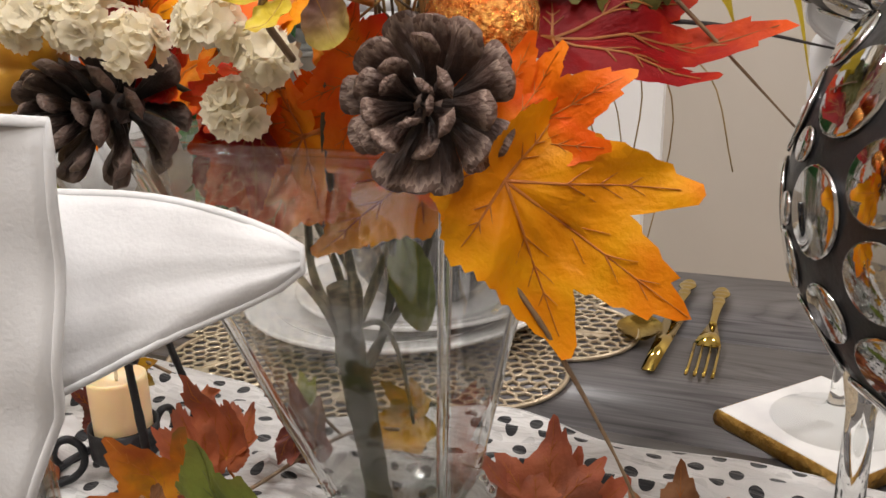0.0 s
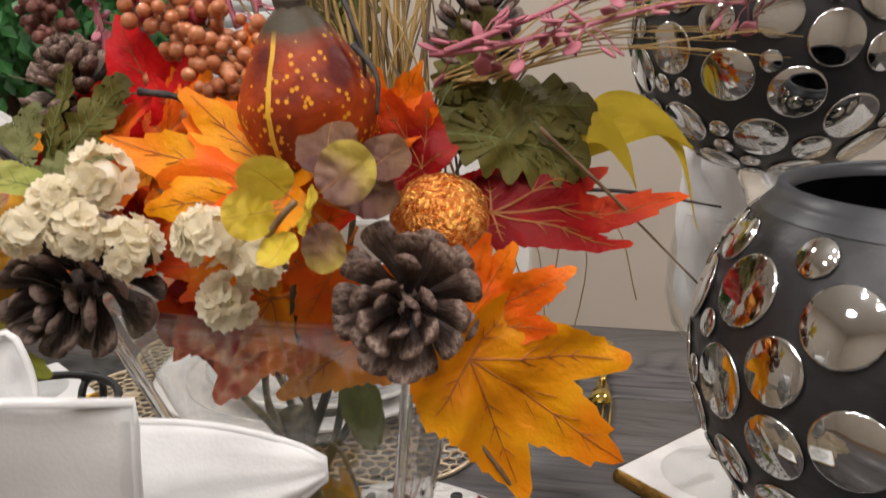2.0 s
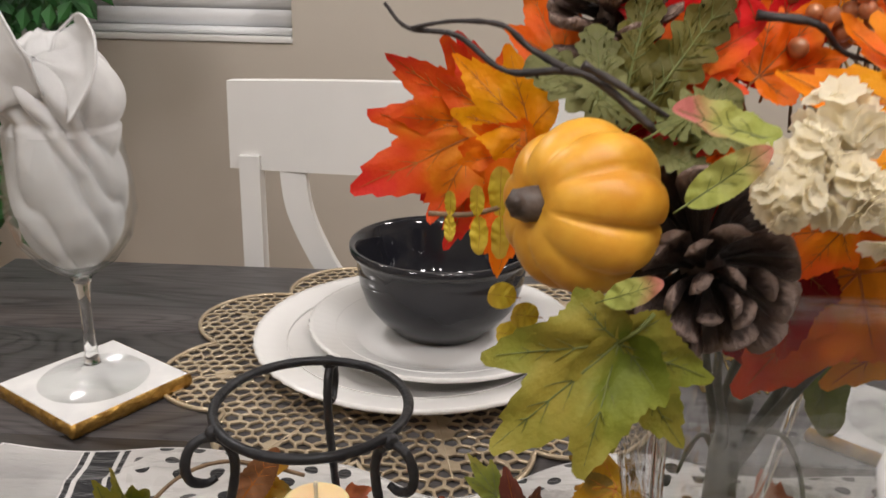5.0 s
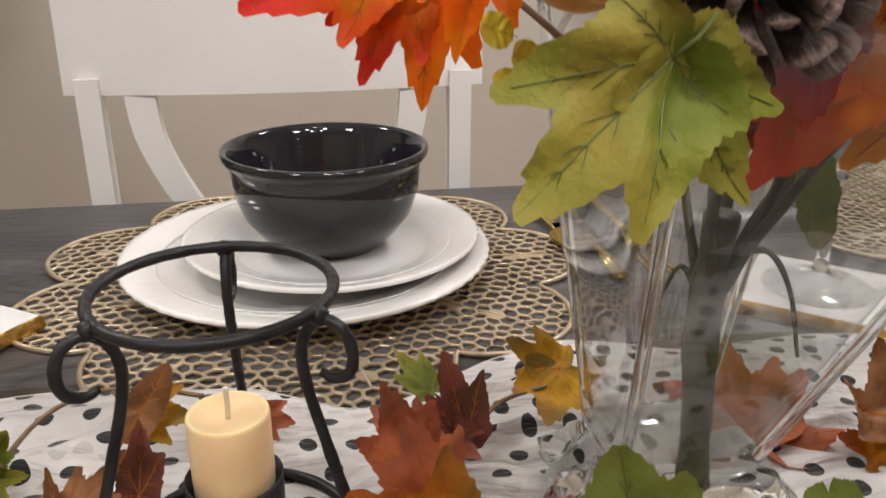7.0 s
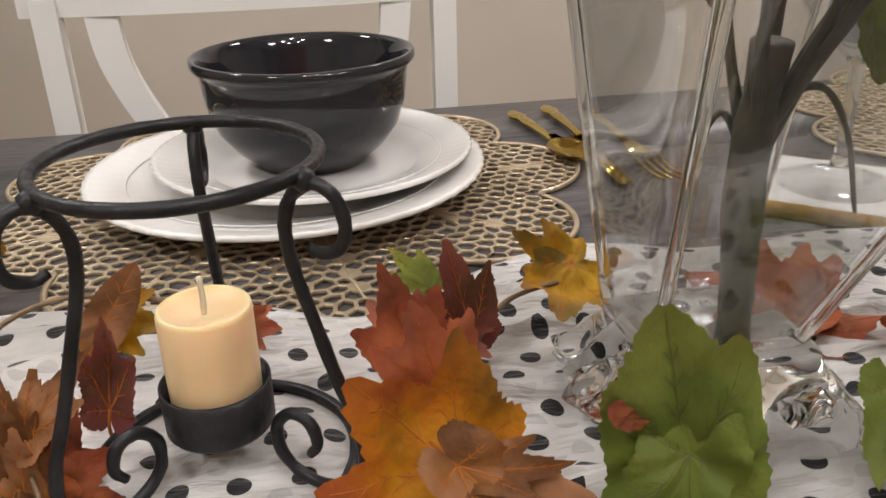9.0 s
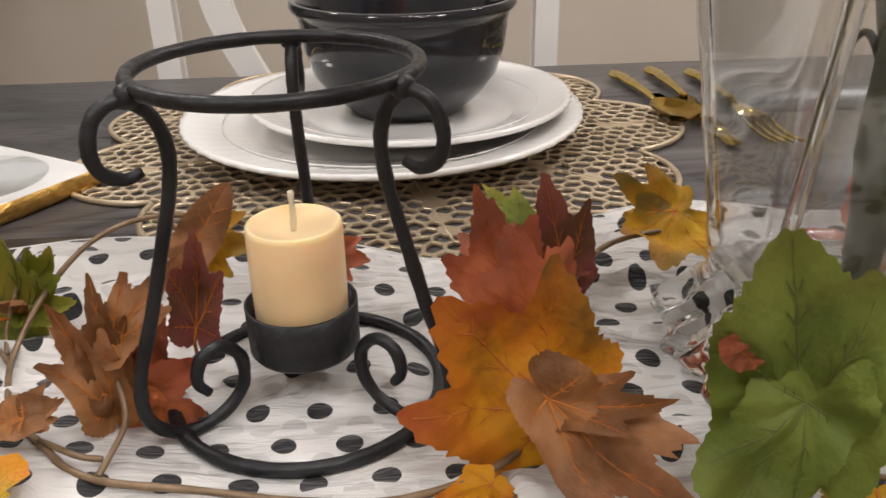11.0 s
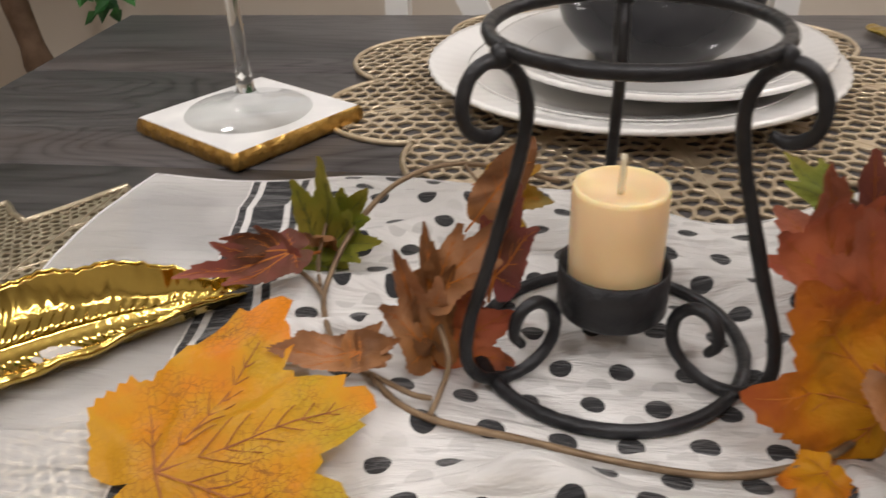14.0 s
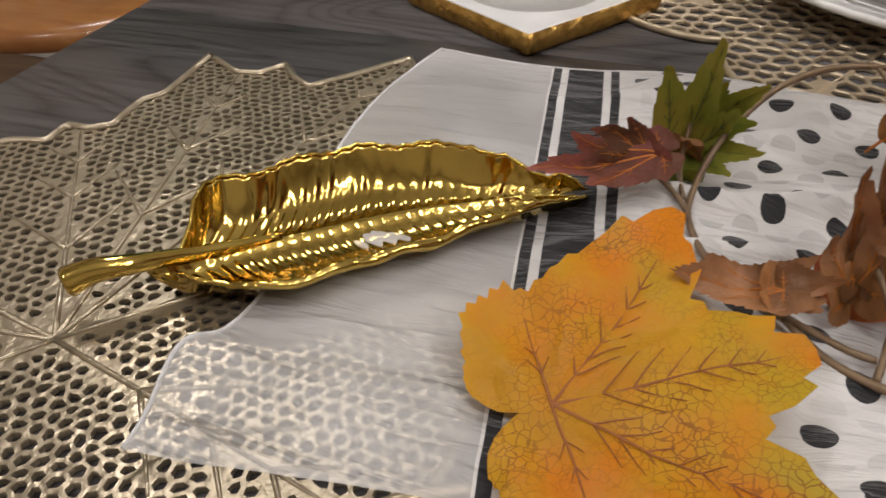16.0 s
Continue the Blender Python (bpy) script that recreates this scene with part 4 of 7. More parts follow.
# ---- openwork placemats ----
def net_mat(name, cx, cy, shape, pitch, label, ribs=(), turn=0.0, z0=0.0006, z1=0.0026, gap=0.72, finish=None):
    """A leaf-shaped mat: an openwork net of uneven six-sided holes, ribs and a raised rim. shape(angle) gives its radius."""
    verts, faces = [], []
    rnd = random.Random(name + str(cx))
    R = max(shape(k * math.tau / 720) for k in range(720))
    n = int(R / pitch) + 2
    seeds = {}
    for r in range(-int(n * 1.16) - 1, int(n * 1.16) + 2):
        for c in range(-n * 2, n * 2 + 1):
            x = (c + 0.5 * r) * pitch
            y = r * pitch * 0.866
            if math.hypot(x, y) < R * 1.15:
                seeds[c, r] = Vector((x + pitch * 0.42 * (rnd.random() - 0.5) * 2, y + pitch * 0.38 * (rnd.random() - 0.5) * 2))
    ca, sa = math.cos(turn), math.sin(turn)

    def put(p, z):
        verts.append((cx + p.x * ca - p.y * sa, cy + p.x * sa + p.y * ca, z))
        return len(verts) - 1

    def inside(p):
        return p.length < shape(math.atan2(p.y, p.x)) - 0.0008

    def solid(p):
        for a, b, w in ribs:
            d = b - a
            t = max(0, min(1, (p - a).dot(d) / d.length_squared))
            if (p - a - d * t).length < w * (1.15 - 0.6 * t):
                return True
        return False
    around = ((1, 0), (0, 1), (-1, 1), (-1, 0), (0, -1), (1, -1))
    for (c, r), s in seeds.items():
        ring = []
        for k in range(6):
            p1 = seeds.get((c + around[k][0], r + around[k][1]))
            p2 = seeds.get((c + around[(k + 1) % 6][0], r + around[(k + 1) % 6][1]))
            if p1 is None or p2 is None:
                break
            ring.append((s + p1 + p2) / 3)
        if len(ring) < 6 or not inside(s):
            continue
        pulled = []
        for p in ring:
            q = p.copy()
            lim = shape(math.atan2(q.y, q.x))
            if q.length > lim:
                q = q * (lim / q.length)
            pulled.append(q)
        mid = sum(pulled, Vector((0, 0))) / 6
        out = [put(p, z1) for p in pulled]
        if solid(mid):
            faces.append(out)
            continue
        k = gap + 0.12 * rnd.random()
        bev = [put(mid + (p - mid) * (k + 0.07), z1) for p in pulled]
        hole = [put(mid + (p - mid) * k, z1 - 0.0005) for p in pulled]
        low = [put(mid + (p - mid) * k, z0) for p in pulled]
        for a, b in ((out, bev), (bev, hole), (hole, low)):
            for j in range(6):
                faces.append((a[j], a[(j + 1) % 6], b[(j + 1) % 6], b[j]))
    me = bpy.data.meshes.new(name)
    me.from_pydata(verts, [], faces)
    finish = finish or M_MAT
    me.materials.append(finish)
    mat = thing("placemat", (cx, cy, 0), label, "placemat", "gold openwork placemats")
    part("net", me, None, mat)
    pts = []
    for k in range(240):
        a = math.tau * k / 240
        p = Vector((math.cos(a), math.sin(a))) * shape(a)
        pts.append((cx + p.x * ca - p.y * sa, cy + p.x * sa + p.y * ca, 0.0024))
    part("rim", tube(pts, 0.0021, 6, closed=True), finish, mat)
    for a, b, w in ribs:
        q = [(cx + p.x * ca - p.y * sa, cy + p.x * sa + p.y * ca, 0.0026) for p in (a.lerp(b, t / 6) for t in range(7))]
        part("rib", tube(q, 0.0009, 6, taper=lambda s: 1.2 - 0.6 * s), finish, mat)
    return mat


def lotus(a):
    """Rounded flower outline with nine petals."""
    return 0.182 + 0.042 * abs(math.cos(a * 4.5 + 0.5)) ** 0.7


def lotus_ribs():
    out = []
    for k in range(9):
        a = (k * math.pi - 0.5) / 4.5
        d = Vector((math.cos(a), math.sin(a)))
        out.append((d * 0.05, d * 0.20, 0.004))
    return out


def mapleish(a):
    """Pointed maple outline."""
    keys = ((-60, 0.150), (-30, 0.165), (0, 0.150), (25, 0.16), (45, 0.145), (60, 0.150), (70, 0.178), (75, 0.195), (79, 0.165), (84, 0.143), (89, 0.150), (93, 0.163), (96, 0.150), (101, 0.150),
            (108, 0.170), (110, 0.145), (113, 0.124), (117, 0.120), (123, 0.096), (129, 0.096), (134, 0.104), (140, 0.092), (147, 0.102), (160, 0.11), (172, 0.15), (182, 0.18), (192, 0.15), (205, 0.17), (220, 0.14),
            (235, 0.175), (250, 0.16), (270, 0.19), (285, 0.15), (300, 0.150))
    a = math.degrees(a) % 360
    a = a - 360 if a > 300 else a
    for (a0, r0), (a1, r1) in zip(keys, keys[1:]):
        if a <= a1:
            return r0 + (r1 - r0) * (a - a0) / (a1 - a0)
    return 0.15


def maple_ribs():
    out = []
    hub = Vector((0.02, -0.045))
    for deg, l in ((75, 0.19), (100, 0.15), (131, 0.095), (182, 0.16), (205, 0.15), (250, 0.14), (30, 0.15), (-30, 0.15)):
        d = Vector((math.cos(radians(deg)), math.sin(radians(deg)))) * l
        out.append((hub, d, 0.0030))
        for s in (0.35, 0.6, 0.8):
            o = hub.lerp(d, s)
            t = (d - hub).normalized()
            for q in (-1, 1):
                e = Vector((t.x * 0.8 - q * t.y * 0.6, t.y * 0.8 + q * t.x * 0.6))
                out.append((o, o + e * 0.045 * (1.2 - s), 0.0018))
    return out


net_mat("placemat", 0.03, 0.325, lotus, 0.0118, "gold openwork flower-shaped placemat under the white plates", lotus_ribs(), turn=0.12)
net_mat("placemat", -0.315, -0.055, mapleish, 0.0052, "gold openwork maple-leaf placemat under the gold leaf dish", maple_ribs(), gap=0.58, finish=M_MATG)
net_mat("placemat", -0.03, -0.295, lotus, 0.0110, "gold openwork flower-shaped placemat at the empty near side", lotus_ribs(), turn=0.3)
net_mat("placemat", 0.70, 0.33, lotus, 0.0115, "gold openwork flower-shaped placemat beside the marble coaster", lotus_ribs(), turn=0.5)

# ---- plates and bowl ----


def plate(name, cx, cy, z, r, label, h=0.018):
    prof = [(0.0, 0.0), (r * 0.58, 0.0), (r * 0.60, 0.003), (r * 0.66, 0.006), (r * 0.985, h - 0.002), (r, h), (r * 0.992, h + 0.0022), (r * 0.965, h + 0.0015),
            (r * 0.66, 0.0105), (r * 0.62, 0.0062), (r * 0.5, 0.0052), (0.0005, 0.005)]

    def bead(rr, zz, a):
        return rr * (1 + 0.004 * math.cos(a * 60)) if rr > r * 0.95 and zz > h - 0.001 else rr
    dish = lathe(prof[1:], 180, m=pose(cx, cy, z), mod=bead)
    p = thing(name, (cx, cy, z), label, "plate", "stacked white plates")
    part("dish", dish, M_PLATE, p)
    # rows of relief beads on the rim
    for rr, zz in ((0.93, h - 0.002), (0.80, 0.0150)):
        pts = [(cx + r * rr * math.cos(k * math.tau / 90), cy + r * rr * math.sin(k * math.tau / 90), z + zz + 0.0002) for k in range(90)]
        part("bead_ring", tube(pts, 0.0006, 5, closed=True), M_PLATE, p)
    return p


plate("dinner_plate", 0.030, 0.325, 0.0032, 0.146, "large white glazed dinner plate with a relief rim")
plate("salad_plate", 0.050, 0.333, 0.0095, 0.119, "white glazed salad plate stacked on the dinner plate", 0.020)
BX, BY, BZ = 0.048, 0.348, 0.0148
bowl = lathe([(0.038, 0.0), (0.042, 0.0005), (0.045, 0.004), (0.057, 0.012), (0.0685, 0.025), (0.0742, 0.040), (0.0762, 0.053), (0.0765, 0.0575), (0.0780, 0.060), (0.0785, 0.0625), (0.0815, 0.0635), (0.0830, 0.066),
              (0.0825, 0.0695), (0.0800, 0.0700), (0.0765, 0.067), (0.0735, 0.060), (0.070, 0.045), (0.062, 0.029), (0.048, 0.014), (0.030, 0.008), (0.0005, 0.0065)], 72, m=pose(BX, BY, BZ) @ Matrix.Diagonal((1, 1, 1.2, 1)))
single("soup_bowl", bowl, M_BOWL, "glossy black ceramic bowl on the stacked white plates", "bowl")


# ---- coaster ----
def coaster(x, y, turn, label):
    c = thing("coaster", pose(x, y, 0, 0, 0, turn), label, "coaster", "marble coasters")
    w = world_of(c)
    rnd = random.Random(int(x * 1000))
    bm = bmesh.new()
    n = 22
    rows = {}
    h = 0.0525
    loop = []
    for s in range(4):
        for k in range(n):
            t = -1 + 2 * k / n
            p = ((t, -1), (1, t), (-t, 1), (-1, -t))[s]
            loop.append(Vector((p[0] * h, p[1] * h)))
    for lev, (z, k) in enumerate(((0.0006, 0.985), (0.003, 1.01), (0.007, 1.012), (0.0105, 0.995), (0.0122, 0.972))):
        rows[lev] = [bm.verts.new(w @ Vector((p.x * (k + rnd.uniform(-.012, .012) * (lev < 4)), p.y * (k + rnd.uniform(-.012, .012) * (lev < 4)), z))) for p in loop]
    for lev in range(4):
        for i in range(len(loop)):
            j = (i + 1) % len(loop)
            bm.faces.new((rows[lev][i], rows[lev][j], rows[lev + 1][j], rows[lev + 1][i]))
    bm.faces.new(rows[0][::-1])
    part("gilded_edge", bm, M_GILT, c, "chipped gold-leaf edge")
    bm = bmesh.new()
    a = [bm.verts.new(w @ Vector((p.x * 0.974, p.y * 0.974, 0.0118))) for p in loop]
    b = [bm.verts.new(w @ Vector((p.x * 0.955, p.y * 0.955, 0.0126))) for p in loop]
    for i in range(len(loop)):
        j = (i + 1) % len(loop)
        bm.faces.new((a[i], a[j], b[j], b[i]))
    bm.faces.new(b)
    bm.faces.new(a[::-1])
    part("slab", bm, M_MARBLE, c, "white marble top", smooth=False)
    return c


coaster(-0.224, 0.230, 57, "white marble coaster with rough gilded edge under a wine glass")
coaster(0.402, 0.205, 50, "white marble coaster with rough gilded edge beside the goblets")
coaster(0.166, -0.232, 35, "white marble coaster with gilded edge under the near wine glass")


# ---- wine glasses with napkins ----
def wine_glass(x, y, z, label, h=1.0, wide=1.0):
    g = thing("wine_glass", (x, y, z), label, "wine glass", "wine glasses")
    m = pose(x, y, z) @ Matrix.Diagonal((wide, wide, 1, 1))
    part("foot", lathe([(0.0355, 0.0), (0.0362, 0.0008), (0.035, 0.0018), (0.020, 0.0042), (0.009, 0.008), (0.0058, 0.0135)], 56, m=m), M_THIN, g)
    part("stem", lathe([(0.0056, 0.0137), (0.0044, 0.022), (0.0038, 0.035), (0.0037, 0.065 * h), (0.0046, 0.080 * h), (0.0070, 0.0868 * h)], 32, m=m), M_GLASS, g)
    part("bowl", lathe([(0.0075, 0.0870 * h), (0.012, 0.0915 * h), (0.024, 0.101 * h), (0.035, 0.119 * h), (0.0395, 0.140 * h), (0.0385, 0.165 * h), (0.0335, 0.198 * h), (0.0330, 0.2005 * h), (0.0322, 0.198 * h),
                        (0.0372, 0.165 * h), (0.0382, 0.140 * h), (0.0338, 0.120 * h), (0.0225, 0.1025 * h), (0.009, 0.0935 * h), (0.0005, 0.092 * h)], 56, m=m), M_THIN, g)
    return g


def napkin(x, y, z, label, seed, top=0.255, peak=(0, 0), h=1.0, collar=0.009, wide=1.0):
    rnd = random.Random(seed)
    a0 = rnd.random() * 6
    nk = thing("napkin", (x, y, z + 0.096), label, "napkin", "white napkins in the glasses")
    bm = bmesh.new()
    n, m = 150, 70
    rows = []
    for j in range(m + 1):
        t = j / m
        zz = 0.0965 * h + (top - 0.0965 * h) * t
        if zz < 0.205 * h:
            q = (zz - 0.0965 * h) / (0.108 * h)
            lim = min(0.0358, 0.008 + 0.031 * math.sin(min(1, max(0, q)) ** 0.55 * math.pi * 0.56))
        else:
            k = (zz - 0.205 * h) / max(0.001, top - 0.205 * h)
            lim = 0.0335 + collar * math.sin(min(1, k * 1.5) * math.pi * 0.5) - (0.022 + collar) * k ** 2.6
        row = []
        for i in range(n):
            a = math.tau * i / n
            # slack swirls with crisp valleys between the folds
            turn = 2.5 * a + a0 + 11 * t + 1.5 * math.sin(a + a0) + 2.6 * noise.noise(Vector((math.cos(a) * 1.2, math.sin(a) * 1.2, t * 2.4 + seed)))
            w = 1 - abs(math.sin(turn)) ** 0.7
            w2 = noise.noise(Vector((math.cos(a) * 1.6, math.sin(a) * 1.6, t * 4 + seed)))
            deep = 0.15 if zz < 0.205 * h else 0.22
            r = wide * lim * (1 - deep * w - 0.16 * max(0, w2))
            row.append(bm.verts.new((x + peak[0] * t * t + r * math.cos(a), y + peak[1] * t * t + r * math.sin(a), z + zz + 0.006 * w2 * t)))
        rows.append(row)
    for a, b in zip(rows, rows[1:]):
        for i in range(n):
            bm.faces.new((a[i], a[(i + 1) % n], b[(i + 1) % n], b[i]))
    bm.faces.new(rows[0][::-1])
    bm.faces.new(rows[-1])
    part("folds", bm, M_NAPKIN, nk)
    return nk


def flap(nk, pts, width, thick=0.0016, cup=0.4, seed=0, ends=(0.35, 0.08), normal=(0, 0, 1), power=0.8):
    """A folded pointed corner of a napkin along pts."""
    path = smooth_path(pts, 6)
    bm = bmesh.new()
    rows = []
    for i, p in enumerate(path):
        s = i / (len(path) - 1)
        d = (path[min(i + 1, len(path) - 1)] - path[max(i - 1, 0)]).normalized()
        up = Vector(normal)
        up = (up - d * up.dot(d)).normalized()
        side = up.cross(d)
        w = width * (ends[0] + (1 - ends[0]) * s / 0.35 if s < 0.35 else ends[1] + (1 - ends[1]) * (1 - (s - 0.35) / 0.65) ** power)
        row = []
        for k in range(13):
            q = -1 + 2 * k / 12
            o = p + side * w * q + up * (cup * w * (q * q) + 0.0022 * noise.noise(Vector((s * 5, q * 2.2, seed))))
            row.append(o)
        rows.append(row)
    top = [[bm.verts.new(o) for o in r] for r in rows]
    low = [[bm.verts.new(o - Vector(normal).normalized() * thick) for o in r] for r in rows]
    m, n = len(top), 13
    for i in range(m - 1):
        for k in range(n - 1):
            bm.faces.new((top[i][k], top[i + 1][k], top[i + 1][k + 1], top[i][k + 1]))
            bm.faces.new((low[i][k], low[i][k + 1], low[i + 1][k + 1], low[i + 1][k]))
        for k in (0, n - 1):
            bm.faces.new((top[i][k], low[i][k], low[i + 1][k], top[i + 1][k]))
    for i in (0, m - 1):
        for k in range(n - 1):
            bm.faces.new((top[i][k], top[i][k + 1], low[i][k + 1], low[i][k]))
    bmesh.ops.recalc_face_normals(bm, faces=bm.faces)
    part("flap", bm, M_NAPKIN, nk)
    # hem cord
    hem = [r[0] - Vector(normal).normalized() * thick * .5 for r in rows] + [r[-1] - Vector(normal).normalized() * thick * .5 for r in rows[::-1]]
    part("hem", tube(hem, 0.0011, 6), M_NAPKIN, nk)


Z0 = 0.0127
wine_glass(-0.224, 0.230, Z0, "clear stemmed wine glass holding a white napkin on a coaster", wide=1.16)
n1 = napkin(-0.224, 0.230, Z0, "white damask napkin twisted into a wine glass", 3, 0.268, collar=0.014, wide=1.14)
flap(n1, [(-0.236, 0.190, 0.236), (-0.244, 0.180, 0.262), (-0.247, 0.182, 0.290), (-0.246, 0.190, 0.314)], 0.030, cup=0.45, seed=2, normal=(0.3, -1, 0.15), ends=(0.75, 0.04), power=0.7)
flap(n1, [(-0.205, 0.196, 0.238), (-0.192, 0.196, 0.258), (-0.192, 0.206, 0.276), (-0.200, 0.214, 0.288)], 0.030, cup=0.5, seed=5, normal=(-0.4, -1, 0.3), ends=(0.8, 0.3))
flap(n1, [(-0.250, 0.205, 0.236), (-0.268, 0.196, 0.250), (-0.282, 0.192, 0.264), (-0.296, 0.192, 0.274)], 0.026, cup=0.4, seed=7, normal=(0.1, -1, 0.5), ends=(0.8, 0.2))
wine_glass(0.402, 0.205, Z0, "clear stemmed wine glass holding a white napkin behind the goblets", wide=1.1)
n2 = napkin(0.402, 0.205, Z0, "white damask napkin twisted into a wine glass", 8, 0.270, wide=1.08)
flap(n2, [(0.39, 0.19, 0.255), (0.38, 0.182, 0.275), (0.382, 0.178, 0.295), (0.39, 0.176, 0.31)], 0.022, cup=0.5, seed=3, normal=(0.2, -1, 0.1))
NX, NY = 0.166, -0.232
wine_glass(NX, NY, Z0, "clear stemmed wine glass holding a pointed white napkin")
n3 = napkin(NX, NY, Z0, "white damask napkin with pointed corners in a wine glass", 11, 0.226, collar=0.004)
flap(n3, [(0.172, -0.226, 0.216), (0.200, -0.216, 0.222), (0.232, -0.202, 0.228), (0.2615, -0.189, 0.2290)], 0.0250, cup=-0.12, seed=4, normal=(0.42, -0.80, 0.42), power=0.75, ends=(0.95, 0.10))
flap(n3, [(0.198, -0.241, 0.180), (0.203, -0.239, 0.21), (0.207, -0.236, 0.235), (0.209, -0.233, 0.265)], 0.0285, cup=0.12, seed=6, normal=(0.45, -1, 0.05), ends=(0.7, 0.92), power=1.4)
flap(n3, [(0.160, -0.215, 0.21), (0.168, -0.205, 0.235), (0.175, -0.20, 0.252), (0.18, -0.198, 0.264)], 0.022, cup=0.3, seed=9, normal=(0.2, -1, 0.2))


# ---- mirror-mosaic goblets ----
disc_cache = {}


def disc_mesh(r):
    key = round(r * 5000)
    if key not in disc_cache:
        disc_cache[key] = mesh_of("mirror", lathe([(r, 0.0), (r, 0.0008), (r * 0.93, 0.0013), (r * 0.0005, 0.0014)], 24), M_MIRROR)
    return disc_cache[key]


def goblet(x, y, zc, r, label, seed, fr):
    g = thing("mosaic_goblet", (x, y, 0), label, "goblet", "mirror mosaic goblets")
    t0, t1 = -0.985, 0.75
    prof = []
    for k in range(25):
        s = math.asin(t0) + (math.asin(t1) - math.asin(t0)) * k / 24
        prof.append((r * math.cos(s), r * math.sin(s)))
    inner = [(rr - 0.0028, zz + 0.0005) for rr, zz in prof[::-1] if rr > 0.02]
    part("bowl", lathe(prof + [(prof[-1][0] - 0.001, prof[-1][1] + 0.0022)] + inner, 64, m=pose(x, y, zc)), M_BLACK, g, "black mosaic bowl")
    lip = prof[-1]
    band = [(r * math.cos(math.asin(q)) + 0.0005, r * q) for q in (0.685, 0.705, 0.725)]
    part("rim_band", lathe(band + [(lip[0] + 0.0009, lip[1] - 0.0005), (lip[0] + 0.0002, lip[1] + 0.003), (lip[0] - 0.0026, lip[1] + 0.003), (lip[0] - 0.0034, lip[1] - 0.002)], 64, m=pose(x, y, zc), cap=False), M_GREYRIM, g, "smoky grey rim")
    # round mirrors of mixed sizes, set close together
    rnd = random.Random(seed)
    placed = []
    for size, tries in ((0.165, 500), (0.142, 2500), (0.116, 3500), (0.090, 4500), (0.066, 5000)):
        rad = size * r
        for _ in range(tries):
            sz = rnd.uniform(-0.94, 0.67 - size * 0.75)
            a = rnd.random() * math.tau
            c = math.sqrt(1 - sz * sz)
            d = Vector((c * math.cos(a), c * math.sin(a), sz))
            if all((d - e).length * r > rad + q + 0.0011 for e, q in placed):
                placed.append((d, rad))
    for d, rad in placed:
        m = Matrix.Translation(Vector((x, y, zc)) + d * (r - rad * rad / (2 * r) + 0.0002)) @ d.to_track_quat("Z", "Y").to_matrix().to_4x4()
        m = m @ pose(0, 0, 0, rnd.uniform(-2, 2), rnd.uniform(-2, 2), 0)
        part("mirror", disc_mesh(rad), None, g, at=m)
    zb = zc - r * 0.985
    part("stem", lathe([(0.012, 0.012), (0.010, 0.016), (0.007, 0.024), (0.0065, zb * 0.35), (0.011, zb * 0.45), (0.014, zb * 0.52), (0.009, zb * 0.6), (0.0075, zb - 0.022), (0.013, zb - 0.008), (0.018, zb + 0.0035)], 40, m=pose(x, y, 0)), M_GLASS, g, "clear glass stem")
    part("foot", lathe([(fr - 0.002, 0.0015), (fr, 0.003), (fr - 0.002, 0.0055), (fr * 0.6, 0.009), (0.013, 0.0118), (0.0005, 0.0118)], 56, m=pose(x, y, 0.0)), M_BLACK, g, "black mosaic foot")
    nf = int(fr * 0.8 * math.tau / 0.0148)
    for i in range(nf):
        a = math.tau * i / nf
        d = Vector((math.cos(a), math.sin(a), 0))
        part("mirror", disc_mesh(0.0066), None, g, at=Matrix.Translation(Vector((x, y, 0.0069)) + d * fr * 0.80) @ Euler((0, radians(11), a)).to_matrix().to_4x4())
    return g


goblet(0.432, -0.082, 0.228, 0.0740, "black goblet covered in round mirror discs, clear stem", 4, 0.052)
goblet(0.400, 0.056, 0.335, 0.0690, "taller black goblet covered in round mirror discs, clear stem", 9, 0.046)

# ---- candle holder ----
hold = thing("candle_holder", (0, 0, 0.006), "black wrought-iron candle holder with scrolled legs and open ring", "candle holder")
RR, RZ = 0.0462, 0.1299


def circle(r, z, n=64):
    return [(r * math.cos(math.tau * k / n), r * math.sin(math.tau * k / n), z) for k in range(n)]


